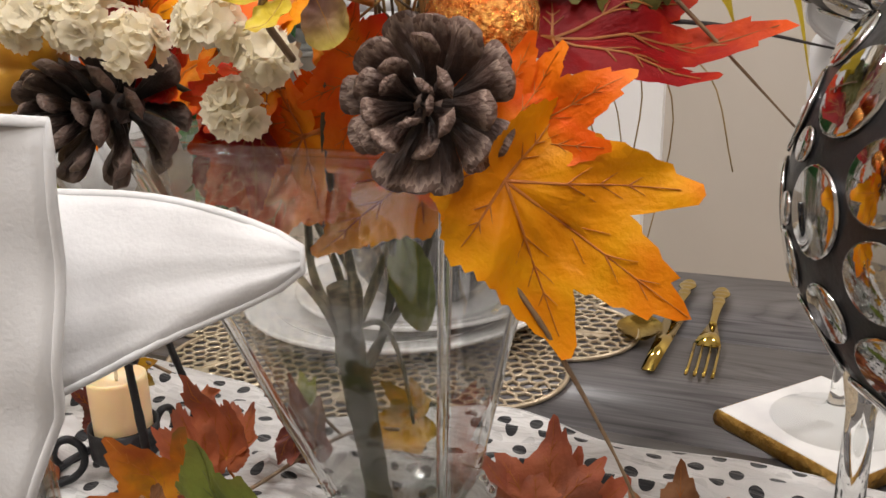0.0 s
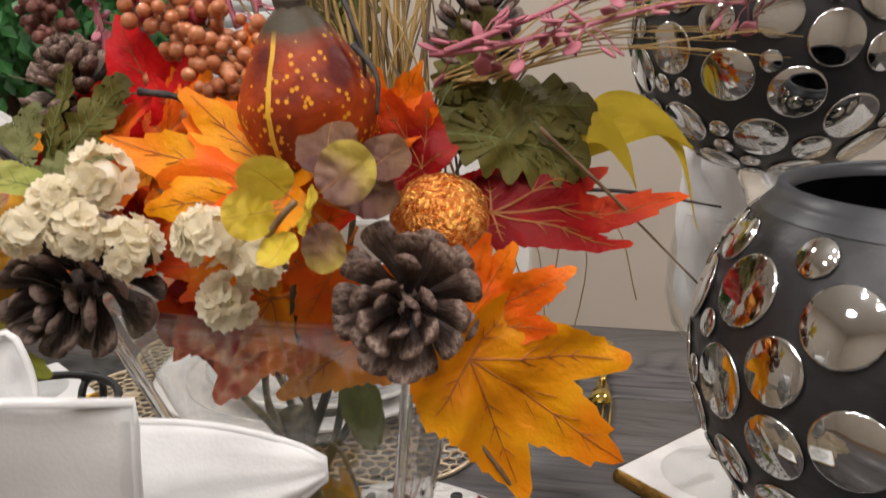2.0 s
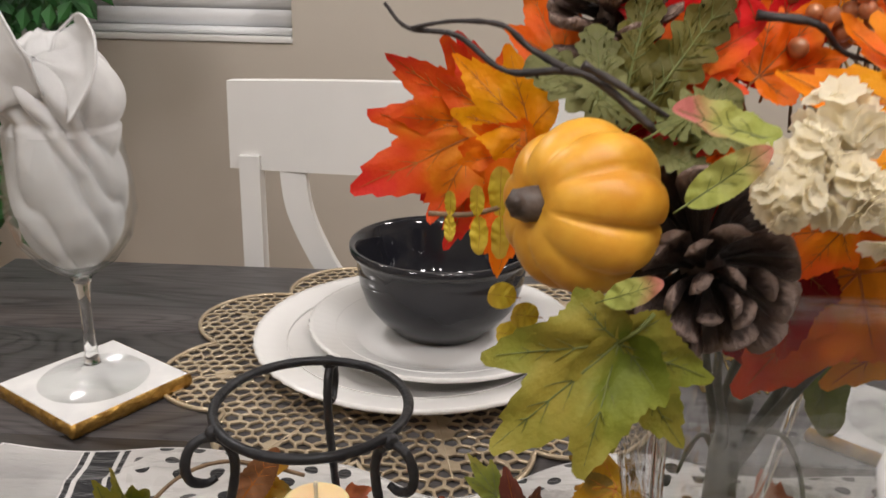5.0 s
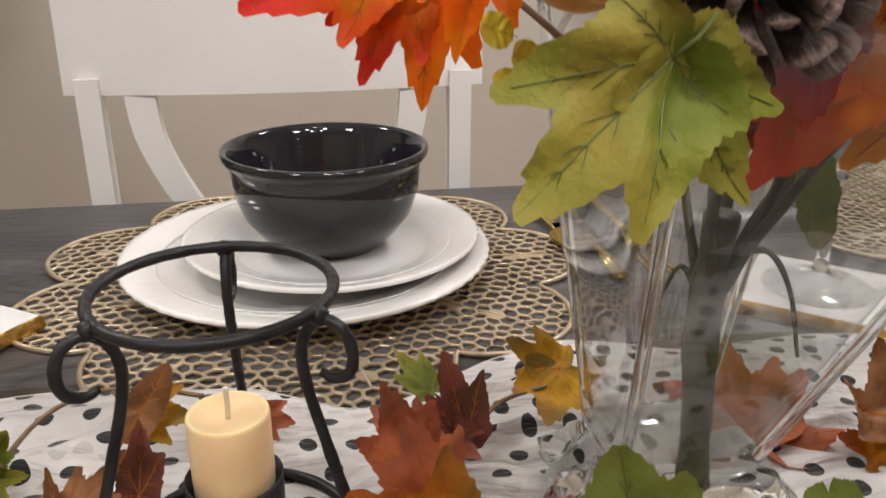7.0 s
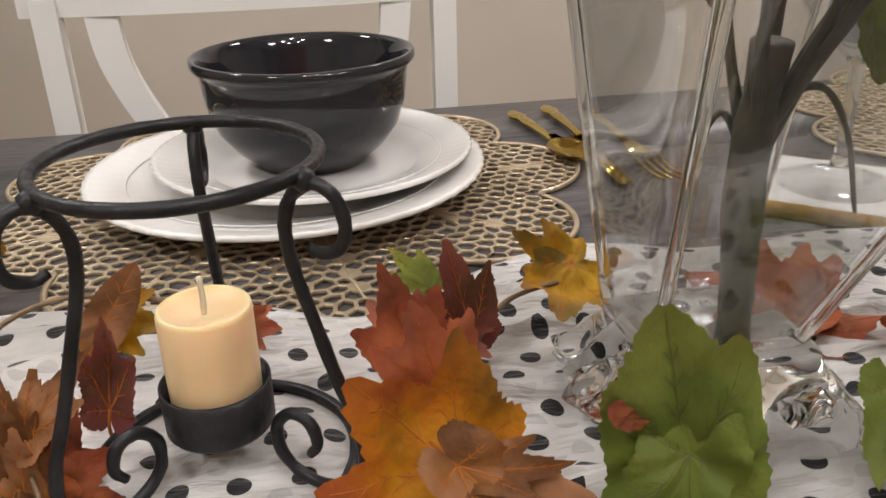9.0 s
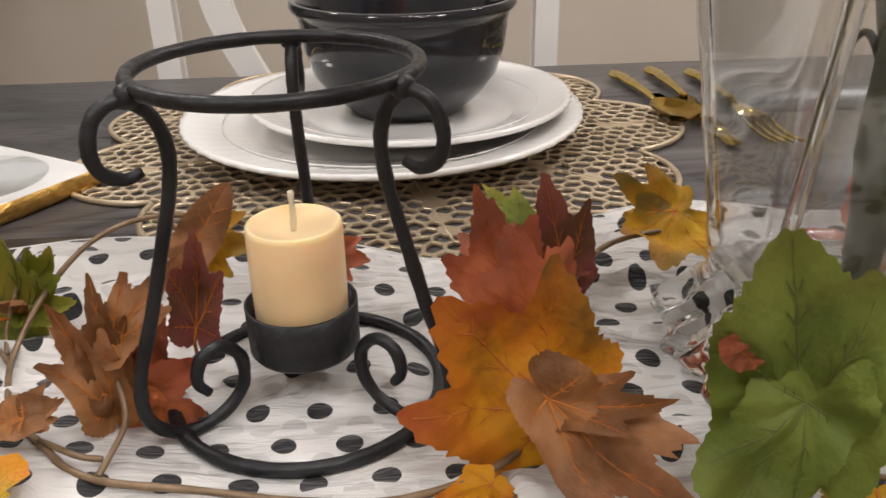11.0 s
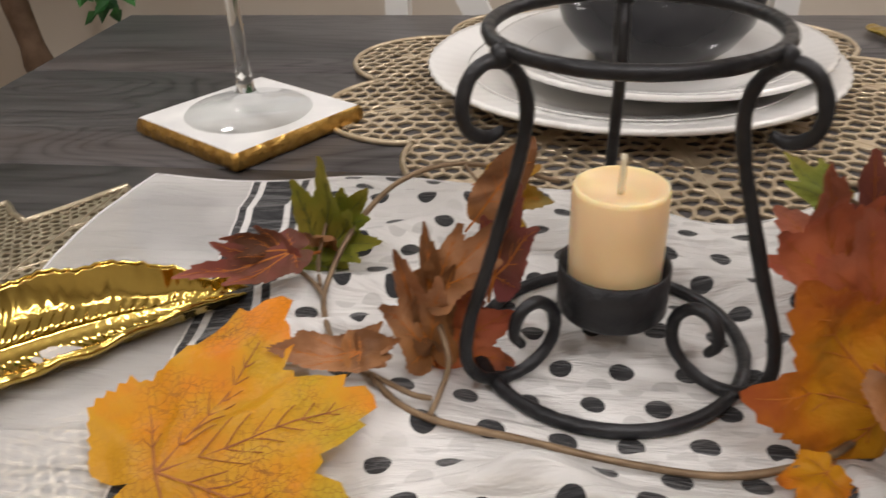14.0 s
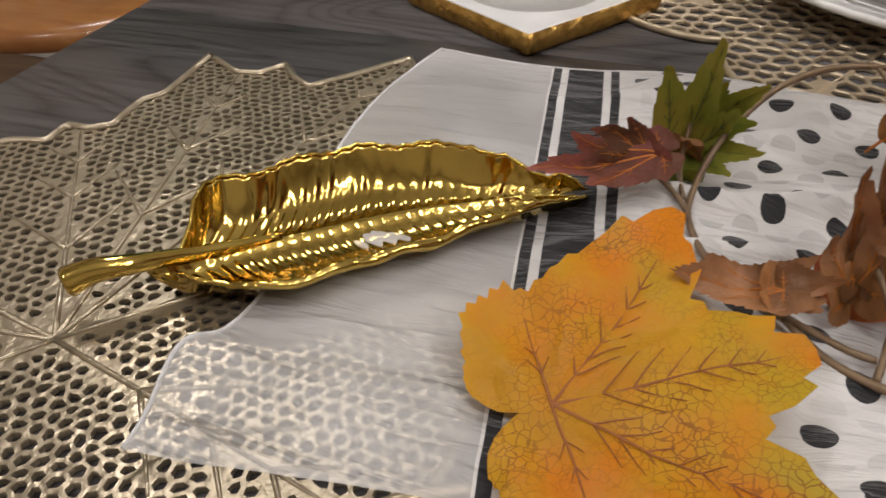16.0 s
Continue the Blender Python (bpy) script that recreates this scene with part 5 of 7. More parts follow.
part("top_ring", tube(circle(RR, RZ), 0.0025, 12, closed=True, rough=0.12), M_IRON, hold)
part("base_ring", tube(circle(0.0505, 0.0070), 0.0026, 12, closed=True, rough=0.15), M_IRON, hold)
part("cup", lathe([(0.0165, 0.0240), (0.0195, 0.0240), (0.0205, 0.0255), (0.0207, 0.0435), (0.0197, 0.0437), (0.0195, 0.0265), (0.0005, 0.0258)], 48), M_IRON, hold)
for ang in (-147, -33, 90):
    a = radians(ang)
    out = Vector((math.cos(a), math.sin(a), 0))
    side = Vector((-math.sin(a), math.cos(a), 0))

    def at(r, z, s=0.0):
        return out * r + Vector((0, 0, 0.07 + (z - 0.07) * 1.042)) + side * s
    # S-shaped leg: hook at the ring, bulge down to the base, scroll in to the cup
    leg = [at(0.0475, 0.1035), at(0.053, 0.1022), at(0.0595, 0.1055), at(0.0615, 0.113), at(0.0585, 0.1215), at(0.0510, 0.1250), at(0.0430, 0.1205), at(0.0390, 0.110), at(0.0405, 0.096),
           at(0.0465, 0.077), at(0.0535, 0.056), at(0.0605, 0.037), at(0.0615, 0.022), at(0.055, 0.0125), at(0.045, 0.0095), at(0.034, 0.0120), at(0.0262, 0.020), at(0.0258, 0.031),
           at(0.0325, 0.0375), at(0.0400, 0.035), at(0.0425, 0.0270), at(0.0390, 0.0215)]
    part("scroll_leg", tube(smooth_path(leg, 5), 0.0024, 10, rough=0.15, taper=lambda s: 0.75 + 0.25 * min(1, s * 14, (1 - s) * 14)), M_IRON, hold)
    part("weld", blob(0.0042, tuple(at(0.0478, 0.1258)), 2, wob=0.15), M_IRON, hold)

cnd = thing("pillar_candle", (0, 0, 0.022), "unlit ivory votive candle with a pale wick", "candle")
part("wax", lathe([(0.0162, 0.0266), (0.0168, 0.0275), (0.0172, 0.05), (0.0172, 0.0728), (0.0168, 0.0745), (0.0160, 0.0750), (0.0150, 0.0742), (0.0125, 0.0726), (0.006, 0.0716), (0.0005, 0.0714)], 56,
                  mod=lambda r, z, a: r * (1 + 0.012 * math.sin(a + 1) * (z - 0.02) * 20)), M_WAX, cnd)
part("wick", tube(smooth_path([(0, 0, 0.0715), (0.0004, 0, 0.078), (0.0002, 0.0003, 0.0862)], 4), 0.0011, 8, rough=0.2), M_WICK, cnd)

# ---- gold leaf dish ----


def along(keys, s):
    """Straight-line value at s through (place, value) pairs, eased between them."""
    for (a, u), (b, v) in zip(keys, keys[1:]):
        if s <= b:
            q = (s - a) / (b - a)
            return u + (v - u) * (q * q * (3 - 2 * q))
    return keys[-1][1]


DISH_BACK = ((0.0, 0.003), (0.035, 0.0085), (0.065, 0.018), (0.10, 0.0280), (0.135, 0.0318), (0.18, 0.0302), (0.30, 0.0372), (0.46, 0.0388), (0.64, 0.0322), (0.80, 0.0205), (0.92, 0.0090), (1.0, 0.001))
DISH_FRONT = ((0.0, 0.0035), (0.04, 0.0155), (0.20, 0.0250), (0.49, 0.0195), (0.76, 0.0115), (0.92, 0.0050), (1.0, 0.001))
DISH_RIB = ((0.0, 0.001), (0.20, 0.0085), (0.55, 0.0110), (0.80, 0.0085), (1.0, 0.0))


def leaf_dish():
    d = thing("leaf_dish", (-0.225, -0.035, 0.006), "shiny gold leaf-shaped dish with a raised midrib", "dish")
    a, b = Vector((-0.278, -0.074, 0)), Vector((-0.150, 0.021, 0))
    ax = (b - a).normalized()
    sd = Vector((-ax.y, ax.x, 0))
    L = (b - a).length
    bm = bmesh.new()
    n, m = 200, 56
    top = []
    for i in range(n + 1):
        s = i / n
        rib = along(DISH_RIB, s)
        row = []
        for j in range(m + 1):
            q = -1 + 2 * j / m
            e = abs(q)
            back = q > 0
            reach = (along(DISH_BACK, s) - rib) if back else (along(DISH_FRONT, s) + rib)
            flute = math.sin(s * 165) * min(1.0, s * 12)
            o = a + ax * (L * s + 0.010 * e * (1 - s)) + sd * (rib + reach * q * (1 + 0.010 * flute * e ** 6))
            wall = min(1.0, max(0.0, (e - 0.60) / 0.40))
            tall = (0.0150 if back else 0.0075) * min(1, reach / 0.016)
            z = 0.0095 + tall * wall ** 1.5 - 0.0022 * math.sin(min(1.0, e / 0.6) * math.pi) * min(1, reach / 0.01)
            # midrib, chevron ribs on the floor, upright flutes on the wall
            z += 0.0020 * math.exp(-(q / 0.075) ** 2) * (1 - 0.6 * s)
            z += 0.00034 * math.sin(s * 210 - e * 13) * min(1, e * 5) * (1 - wall)
            z += 0.00095 * flute * wall * (1 - 0.6 * wall) + 0.0007 * math.sin(s * 41 + 0.8) * e ** 8
            # the bulb beside the stalk curls up higher
            if back:
                z += 0.0035 * math.exp(-((s - 0.075) / 0.055) ** 2) * e ** 2
            z += 0.0055 * max(0.0, 1 - s / 0.12) ** 2 * (1 - 0.7 * e)
            row.append(Vector((o.x, o.y, z)))
        top.append(row)
    tv = [[bm.verts.new(v) for v in r] for r in top]
    lv = [[bm.verts.new(v - Vector((0, 0, 0.0022 if 4 < j < m - 4 else 0.0012))) for j, v in enumerate(r)] for r in top]
    for i in range(n):
        for j in range(m):
            bm.faces.new((tv[i][j], tv[i + 1][j], tv[i + 1][j + 1], tv[i][j + 1]))
            bm.faces.new((lv[i][j], lv[i][j + 1], lv[i + 1][j + 1], lv[i + 1][j]))
        for j in (0, m):
            bm.faces.new((tv[i][j], lv[i][j], lv[i + 1][j], tv[i + 1][j]))
    for i in (0, n):
        for j in range(m):
            bm.faces.new((tv[i][j], tv[i][j + 1], lv[i][j + 1], lv[i][j]))
    bmesh.ops.recalc_face_normals(bm, faces=bm.faces)
    part("dish_body", bm, M_GOLD, d)
    lip = [tuple(r[0] + Vector((0, 0, -0.0004))) for r in top[::3]]
    part("front_lip", tube(lip, 0.0011, 8, taper=lambda s: 0.6 + 1.2 * math.sin(math.pi * s) * (1 + 0.18 * math.sin(s * 62))), M_GOLD, d, "rolled gold lip")
    lip = [tuple(r[-1] + Vector((0, 0, -0.0002))) for r in top[::3]]
    part("back_lip", tube(lip, 0.0007, 8), M_GOLD, d, "thin gold lip")
    part("stalk", tube(smooth_path([a - ax * 0.0225 + Vector((0, 0, 0.0155)), a - ax * 0.014 + Vector((0, 0, 0.0178)), a - ax * 0.002 + Vector((0, 0, 0.0175)), a + ax * 0.016 + sd * 0.005 + Vector((0, 0, 0.0138)), a + ax * 0.045 + sd * 0.0095 + Vector((0, 0, 0.0108))], 6), 0.0046, 14,
                       taper=lambda s: 1.1 - 0.75 * s), M_GOLD, d)
    part("foot", lathe([(0.014, 0.0045), (0.015, 0.0050), (0.013, 0.0066), (0.0005, 0.0066)], 30, m=Matrix.Translation(a.lerp(b, 0.40) + sd * 0.006)), M_GOLD, d)


leaf_dish()


# ---- gold cutlery ----
def cutlery(kind, end, head, label):
    e, h = Vector(end), Vector(head)
    L = (h - e).length
    c = thing(kind, (*end[:2], 0), label, kind, "gold cutlery")
    m = facing((e.x, e.y, 0.0), (h.x, h.y, 0.0), (0, 0, 1))
    bm = bmesh.new()
    prof = [(0.0, 0.004), (0.008, 0.0075), (0.02, 0.0085), (0.032, 0.005), (0.045, 0.0062), (0.06, 0.0046), (0.085, 0.0036), (0.105, 0.0034)]
    rows = []
    for s, w in [(p.x, p.y) for p in smooth_path([(a, b, 0) for a, b in prof], 4)]:
        z = 0.0042 + 0.003 * math.sin(s / 0.105 * 2.4)
        rows.append([bm.verts.new(m @ Vector((s, w * math.cos(t), z + 0.0026 * math.sin(t) * (1 + 0.2 * math.sin(s * 500))))) for t in (math.tau * k / 12 for k in range(12))])
    for a, b in zip(rows, rows[1:]):
        for k in range(12):
            bm.faces.new((a[k], a[(k + 1) % 12], b[(k + 1) % 12], b[k]))
    bm.faces.new(rows[0][::-1])
    bm.faces.new(rows[-1])
    part("handle", bm, M_GOLD, c, "ornate gold handle")
    bm = bmesh.new()
    z0 = 0.0042 + 0.003 * math.sin(2.4)
    if kind == "knife":
        box(0.100, L, -0.0085, 0.0085, 0.0030, 0.0052, 0.001, bm)
        for v in bm.verts:
            s = (v.co.x - 0.1) / (L - 0.1)
            if v.co.y > 0:
                v.co.y *= 1.1 - 0.9 * max(0, s - 0.7) / 0.3
        bm.transform(m)
    elif kind == "spoon":
        for k, (s, w) in enumerate(((0.100, 0.0034), (0.112, 0.0045), (0.120, 0.012), (0.132, 0.0185), (0.146, 0.0195), (0.158, 0.0155), (0.166, 0.004))):
            rows = [] if k == 0 else rows
            row = []
            for j in range(13):
                q = -1 + j / 6
                dip = 0.007 * (1 - q * q) * min(1, max(0, (s - 0.112) / 0.012)) * min(1, (0.170 - s) / 0.01)
                row.append(bm.verts.new(m @ Vector((s, w * q, z0 + 0.002 - dip + 0.003))))
            if rows:
                for j in range(12):
                    bm.faces.new((rows[-1][j], rows[-1][j + 1], row[j + 1], row[j]))
            rows.append(row)
        bmesh.ops.solidify(bm, geom=bm.faces[:], thickness=0.0012)
    else:
        box(0.100, 0.152, -0.0034, 0.0034, 0.0046, 0.0072, 0.001, bm)
        for v in bm.verts:
            if v.co.x > 0.13:
                v.co.y *= 3.3
        for k in range(4):
            y = -0.0098 + k * 0.00653
            tn = tube([(0.150, y, 0.006), (0.17, y, 0.0035), (0.19, y, 0.003), (L, y, 0.0052)], 0.00135, 6)
            tn.transform(m)
            part("tine", tn, M_GOLD, c)
        bm.transform(m)
    part({"knife": "blade", "spoon": "spoon_bowl", "fork": "fork_root"}[kind], bm, M_GOLD, c)


cutlery("spoon", (0.242, 0.475), (0.256, 0.315), "shiny gold spoon with an ornate handle on the table")
cutlery("knife", (0.279, 0.487), (0.276, 0.262), "shiny gold knife with an ornate handle on the table")
cutlery("fork", (0.312, 0.472), (0.311, 0.262), "shiny gold fork with an ornate handle on the table")

# ---- glass vase ----
VX, VY = 0.194, -0.008


def vase():
    v = thing("glass_vase", (VX, VY, 0.008), "clear flared square glass vase with a thick wavy foot", "vase")

    def ring(hx, hy, cx, cy, z, p, wav=0.0):
        """A rounded rectangle; p near 10 has crisp corners, near 4 soft ones."""
        pts = []
        for k in range(96):
            a = math.tau * k / 96 + math.pi / 4
            c, s = math.cos(a), math.sin(a)
            rad = 1 / (abs(c) ** p + abs(s) ** p) ** (1 / p)
            rad *= 1 + wav * math.cos(8 * a + 60 * z) + 0.4 * wav * math.cos(20 * a - 200 * z) + 1.3 * wav * noise.noise(Vector((c * 4, s * 4, z * 160)))
            pts.append(Vector((cx + hx * rad * c, cy + hy * rad * s, z)))
        return pts

    def body(z):
        """Half widths and middle of the flared body at a height."""
        q = (z - 0.06) / 0.175
        return 0.0355 + 0.0335 * q, 0.0310 + 0.0450 * q, 0.1925 + 0.0065 * q, -0.006 - 0.0305 * q
    def skin(rings):
        bm = bmesh.new()
        rows = [[bm.verts.new(p) for p in r] for r in rings]
        for a, b in zip(rows, rows[1:]):
            for k in range(96):
                bm.faces.new((a[k], a[(k + 1) % 96], b[(k + 1) % 96], b[k]))
        bm.faces.new(rows[0][::-1])
        bm.faces.new(rows[-1])
        return bm
    foot = [ring(hx, hx * 0.95, VX, VY, z, 7, w) for hx, z, w in ((0.044, 0.0085, 0.04), (0.050, 0.0115, 0.06), (0.0515, 0.015, 0.07), (0.0505, 0.020, 0.08), (0.048, 0.025, 0.07), (0.045, 0.030, 0.05),
                                                                (0.0405, 0.0350, 0.03), (0.0365, 0.040, 0.012), (0.0345, 0.0455, 0.0), (0.020, 0.0440, 0.0), (0.012, 0.0400, 0.0))]
    part("foot", skin(foot), M_VASE, v, "thick wavy solid glass foot")
    wall = []
    for k in range(60):
        z = 0.0460 + 0.190 * k / 59
        hx, hy, cx, cy = body(z)
        ripple = 0.00035 * math.sin(z * 150) + 0.0006 * noise.noise(Vector((0, 3, z * 50)))
        wall.append(ring(hx + ripple, hy + ripple, cx, cy, z, 11))
    for k in range(20):
        z = 0.2355 - 0.1855 * k / 19
        hx, hy, cx, cy = body(z)
        wall.append(ring(hx - 0.0034, hy - 0.0034, cx, cy, z, 7))
    part("wall", skin(wall), M_PANE, v, "thin clear flared wall")
    # the thick corners bend the light
    for sx in (-1, 1):
        for sy in (-1, 1):
            path = []
            for k in range(16):
                z = 0.048 + 0.187 * k / 15
                hx, hy, cx, cy = body(z)
                path.append((cx + sx * (hx * 0.945 - 0.0018), cy + sy * (hy * 0.945 - 0.0018), z))
            part("corner_edge", tube(path, 0.0026, 10), M_VASE, v, "thick clear corner")
    hx, hy, cx, cy = body(0.2365)
    part("rim", tube([tuple(p) for p in ring(hx - 0.0015, hy - 0.0015, cx, cy, 0.2372, 11)], 0.0014, 8, closed=True), M_PANE, v, "polished glass lip")


vase()


# ---- flower arrangement in the vase ----
arr = thing("flower_arrangement", (VX, VY, 0.034), "autumn arrangement of cloth leaves, pine cones, gourds and berries", "flower arrangement")
# bundled stems
part("main_stem", tube(smooth_path([(0.192, -0.031, 0.0400), (0.189, -0.033, 0.08), (0.185, -0.036, 0.12), (0.184, -0.042, 0.165)], 5), 0.0066, 12, rough=0.25), M_STEMG, arr, "taped dark green main stem")
for p in (((0.186, -0.036, 0.120), (0.175, -0.03, 0.17), (0.160, -0.05, 0.225), (0.14, -0.09, 0.26)), ((0.186, -0.036, 0.130), (0.20, -0.06, 0.18), (0.21, -0.09, 0.23), (0.22, -0.10, 0.27)),
          ((0.186, -0.036, 0.120), (0.215, -0.03, 0.17), (0.235, -0.04, 0.22), (0.26, -0.06, 0.27)), ((0.186, -0.036, 0.100), (0.18, -0.045, 0.15), (0.165, -0.07, 0.20), (0.17, -0.09, 0.27)),
          ((0.186, -0.036, 0.140), (0.20, -0.02, 0.19), (0.21, -0.02, 0.25), (0.225, -0.03, 0.30)), ((0.186, -0.036, 0.120), (0.178, -0.030, 0.14), (0.172, -0.028, 0.132), (0.169, -0.026, 0.118)),
          ((0.186, -0.036, 0.135), (0.196, -0.05, 0.17), (0.192, -0.07, 0.21), (0.20, -0.085, 0.25)), ((0.186, -0.036, 0.135), (0.176, -0.05, 0.17), (0.182, -0.06, 0.21), (0.19, -0.07, 0.25)), ((0.186, -0.036, 0.11), (0.20, -0.03, 0.15), (0.215, -0.05, 0.20), (0.235, -0.08, 0.25)),
          ((0.188, -0.038, 0.145), (0.203, -0.042, 0.150), (0.213, -0.045, 0.135), (0.219, -0.048, 0.108))):
    part("side_stem", tube(smooth_path(p, 6), 0.0015 if p[-1][2] < 0.13 else 0.0023, 8, rough=0.3, taper=lambda s: 1 - 0.45 * s), M_STEMG, arr)

# golden and orange leaves over the rim
leaf(arr, L_YELLOW, (0.286, -0.122, 0.234), (0.336, -0.102, 0.192), (0.12, -1, 0.30), kind="maple", stalk=0.0, width=0.80, cup=0.12, ripple=0.16, pucker=0.05, label="golden orange maple leaf with toothed rim")
leaf(arr, L_ORANGE, (0.284, -0.116, 0.244), (0.320, -0.109, 0.263), (0.1, -1, 0.25), width=0.72, cup=0.15, ripple=0.10, label="orange maple leaf")
leaf(arr, L_ORANGE, (0.281, -0.113, 0.250), (0.277, -0.110, 0.283), (0.1, -1, 0.2), width=0.7)
leaf(arr, L_YELLOW, (0.270, -0.110, 0.232), (0.284, -0.112, 0.205), (0.1, -1, -0.2), width=0.9, stalk=0.0)
leaf(arr, L_RED, (0.284, -0.066, 0.270), (0.352, -0.028, 0.263), (0.1, -0.75, 0.75), width=0.46, cup=0.2, ripple=0.12, label="dark red maple leaf with orange tip", vein=M_VEIND)
leaf(arr, L_CRIMSON, (0.275, -0.06, 0.272), (0.312, -0.035, 0.284), (0, -0.8, 0.6), width=0.55, vein=M_VEIND)
leaf(arr, L_YELLOW, (0.226, -0.118, 0.288), (0.150, -0.104, 0.300), (0.0, -0.9, 0.6), width=0.55, cup=0.18, ripple=0.12, label="large golden orange maple leaf")
leaf(arr, L_ORANGE, (0.226, -0.118, 0.287), (0.176, -0.092, 0.315), (0.1, -0.85, 0.55), width=0.85, cup=0.2, ripple=0.12)
leaf(arr, L_ORANGE, (0.236, -0.100, 0.262), (0.214, -0.092, 0.228), (0.1, -1, -0.1), width=0.9)
leaf(arr, L_YELLOW, (0.240, -0.080, 0.226), (0.166, -0.070, 0.208), (0.1, -1, 0.2), width=0.6, cup=0.2)
leaf(arr, L_RED, (0.152, -0.076, 0.226), (0.204, -0.070, 0.204), (0.0, -1, 0.1), width=0.6, vein=M_VEIND)
leaf(arr, L_CRIMSON, (0.155, -0.075, 0.300), (0.133, -0.062, 0.345), (0.15, -1, 0.2), width=1.0, cup=0.25, ripple=0.14, label="bright red maple leaf", vein=M_VEIND)
leaf(arr, L_CRIMSON, (0.165, -0.08, 0.300), (0.170, -0.075, 0.335), (0.2, -1, 0.3), width=0.8, vein=M_VEIND)
leaf(arr, L_FLAME, (0.190, -0.07, 0.315), (0.203, -0.05, 0.345), (0.2, -1, 0.2), width=0.7)
leaf(arr, L_FLAME, (0.078, 0.028, 0.259), (0.021, 0.030, 0.227), (-0.3, -1, 0.3), width=0.8, cup=0.25, ripple=0.15, curl=0.15, label="orange and red maple leaf")
leaf(arr, L_FLAME, (0.078, 0.026, 0.262), (0.031, 0.032, 0.295), (-0.3, -1, 0.2), width=0.7, cup=0.25, ripple=0.14, curl=0.15)
leaf(arr, L_FLAME, (0.082, 0.024, 0.266), (0.065, 0.032, 0.306), (-0.3, -1, 0.1), width=0.8, cup=0.2, ripple=0.14)
leaf(arr, L_FLAME, (0.080, 0.024, 0.252), (0.062, 0.030, 0.200), (-0.3, -1, 0.1), width=0.7, cup=0.2, ripple=0.14)
leaf(arr, L_ORANGE, (0.088, 0.020, 0.250), (0.086, 0.026, 0.190), (-0.3, -1, 0.1), width=0.7, cup=0.2, ripple=0.14)
leaf(arr, L_YELLOW, (0.092, -0.060, 0.276), (0.066, -0.045, 0.300), (-0.3, -1, 0.2), width=0.75, cup=0.25, ripple=0.14)
leaf(arr, L_ORANGE, (0.092, -0.062, 0.270), (0.068, -0.052, 0.262), (-0.3, -1, 0.2), width=0.8, cup=0.25, ripple=0.14)
leaf(arr, L_ORANGE, (0.090, -0.068, 0.262), (0.084, -0.066, 0.225), (-0.3, -1, 0.1), width=0.7, cup=0.2, ripple=0.14)
leaf(arr, L_ORANGE, (0.102, -0.055, 0.300), (0.090, -0.040, 0.325), (-0.2, -1, 0.2), width=0.8)
part("side_stem", tube(smooth_path([(0.175, -0.03, 0.17), (0.140, -0.01, 0.215), (0.105, 0.012, 0.245), (0.078, 0.028, 0.259)], 6), 0.0016, 7, rough=0.3), M_STEM, arr)
leaf(arr, L_GREEN, (0.113, -0.147, 0.237), (0.079, -0.150, 0.205), (-0.1, -1, 0.35), width=0.8, cup=0.25, ripple=0.16, vein=M_VEING, label="olive green maple leaf")
leaf(arr, L_GREEN, (0.113, -0.145, 0.236), (0.134, -0.140, 0.203), (0.1, -1, 0.2), width=0.8, vein=M_VEING)
leaf(arr, L_LIME, (0.108, -0.147, 0.249), (0.122, -0.152, 0.256), (0, -0.8, 0.7), kind="oval", width=0.9, vein=M_VEING, name="lime_leaf")
leaf(arr, L_OLIVE, (0.120, -0.102, 0.288), (0.148, -0.090, 0.325), (0, -1, 0.2), kind="fern", width=0.65, vein=M_VEING, name="serrated_leaf", bend=0.2)
leaf(arr, L_OLIVE, (0.116, -0.100, 0.288), (0.125, -0.085, 0.328), (-0.3, -1, 0.2), kind="fern", width=0.55, vein=M_VEING, name="serrated_leaf")
leaf(arr, L_LIME, (0.125, -0.150, 0.276), (0.144, -0.148, 0.290), (0, -0.9, 0.5), kind="oval", width=0.75, vein=M_VEING, name="lime_leaf", fold=0.35)
leaf(arr, L_LIME, (0.150, -0.138, 0.290), (0.120, -0.142, 0.296), (0, -0.6, 0.8), kind="oval", width=0.8, vein=M_VEING, name="lime_leaf", fold=0.3)
leaf(arr, L_FLAME, (0.200, -0.088, 0.238), (0.138, -0.062, 0.212), (0, -1, 0.1), width=0.9, cup=0.3)
leaf(arr, L_ORANGE, (0.213, -0.086, 0.246), (0.180, -0.082, 0.212), (0.1, -1, 0.1), width=0.9)
leaf(arr, L_ORANGE, (0.239, -0.092, 0.248), (0.250, -0.084, 0.215), (0.1, -1, 0.1), width=0.9)
leaf(arr, L_RED, (0.180, -0.09, 0.240), (0.155, -0.085, 0.208), (0, -1, 0.1), width=0.9, vein=M_VEIND)
leaf(arr, L_YELLOW, (0.22, -0.075, 0.235), (0.185, -0.06, 0.20), (0, -1, 0.2), width=0.9)
leaf(arr, L_GREENP, (0.214, -0.040, 0.190), (0.222, -0.036, 0.150), (0.1, -1, 0.3), kind="oval", width=0.9, vein=M_VEING, name="green_leaf", cup=0.3, fold=0.3)
leaf(arr, L_OLIVE, (0.264, -0.062, 0.300), (0.322, -0.045, 0.290), (0, -0.85, 0.5), kind="fern", width=0.95, vein=M_VEING, name="fern_leaf", bend=0.25, label="dark olive serrated fern leaf")
leaf(arr, L_OLIVE, (0.260, -0.055, 0.306), (0.322, -0.032, 0.310), (0, -0.8, 0.6), kind="fern", width=0.9, vein=M_VEING, name="fern_leaf", bend=0.2)
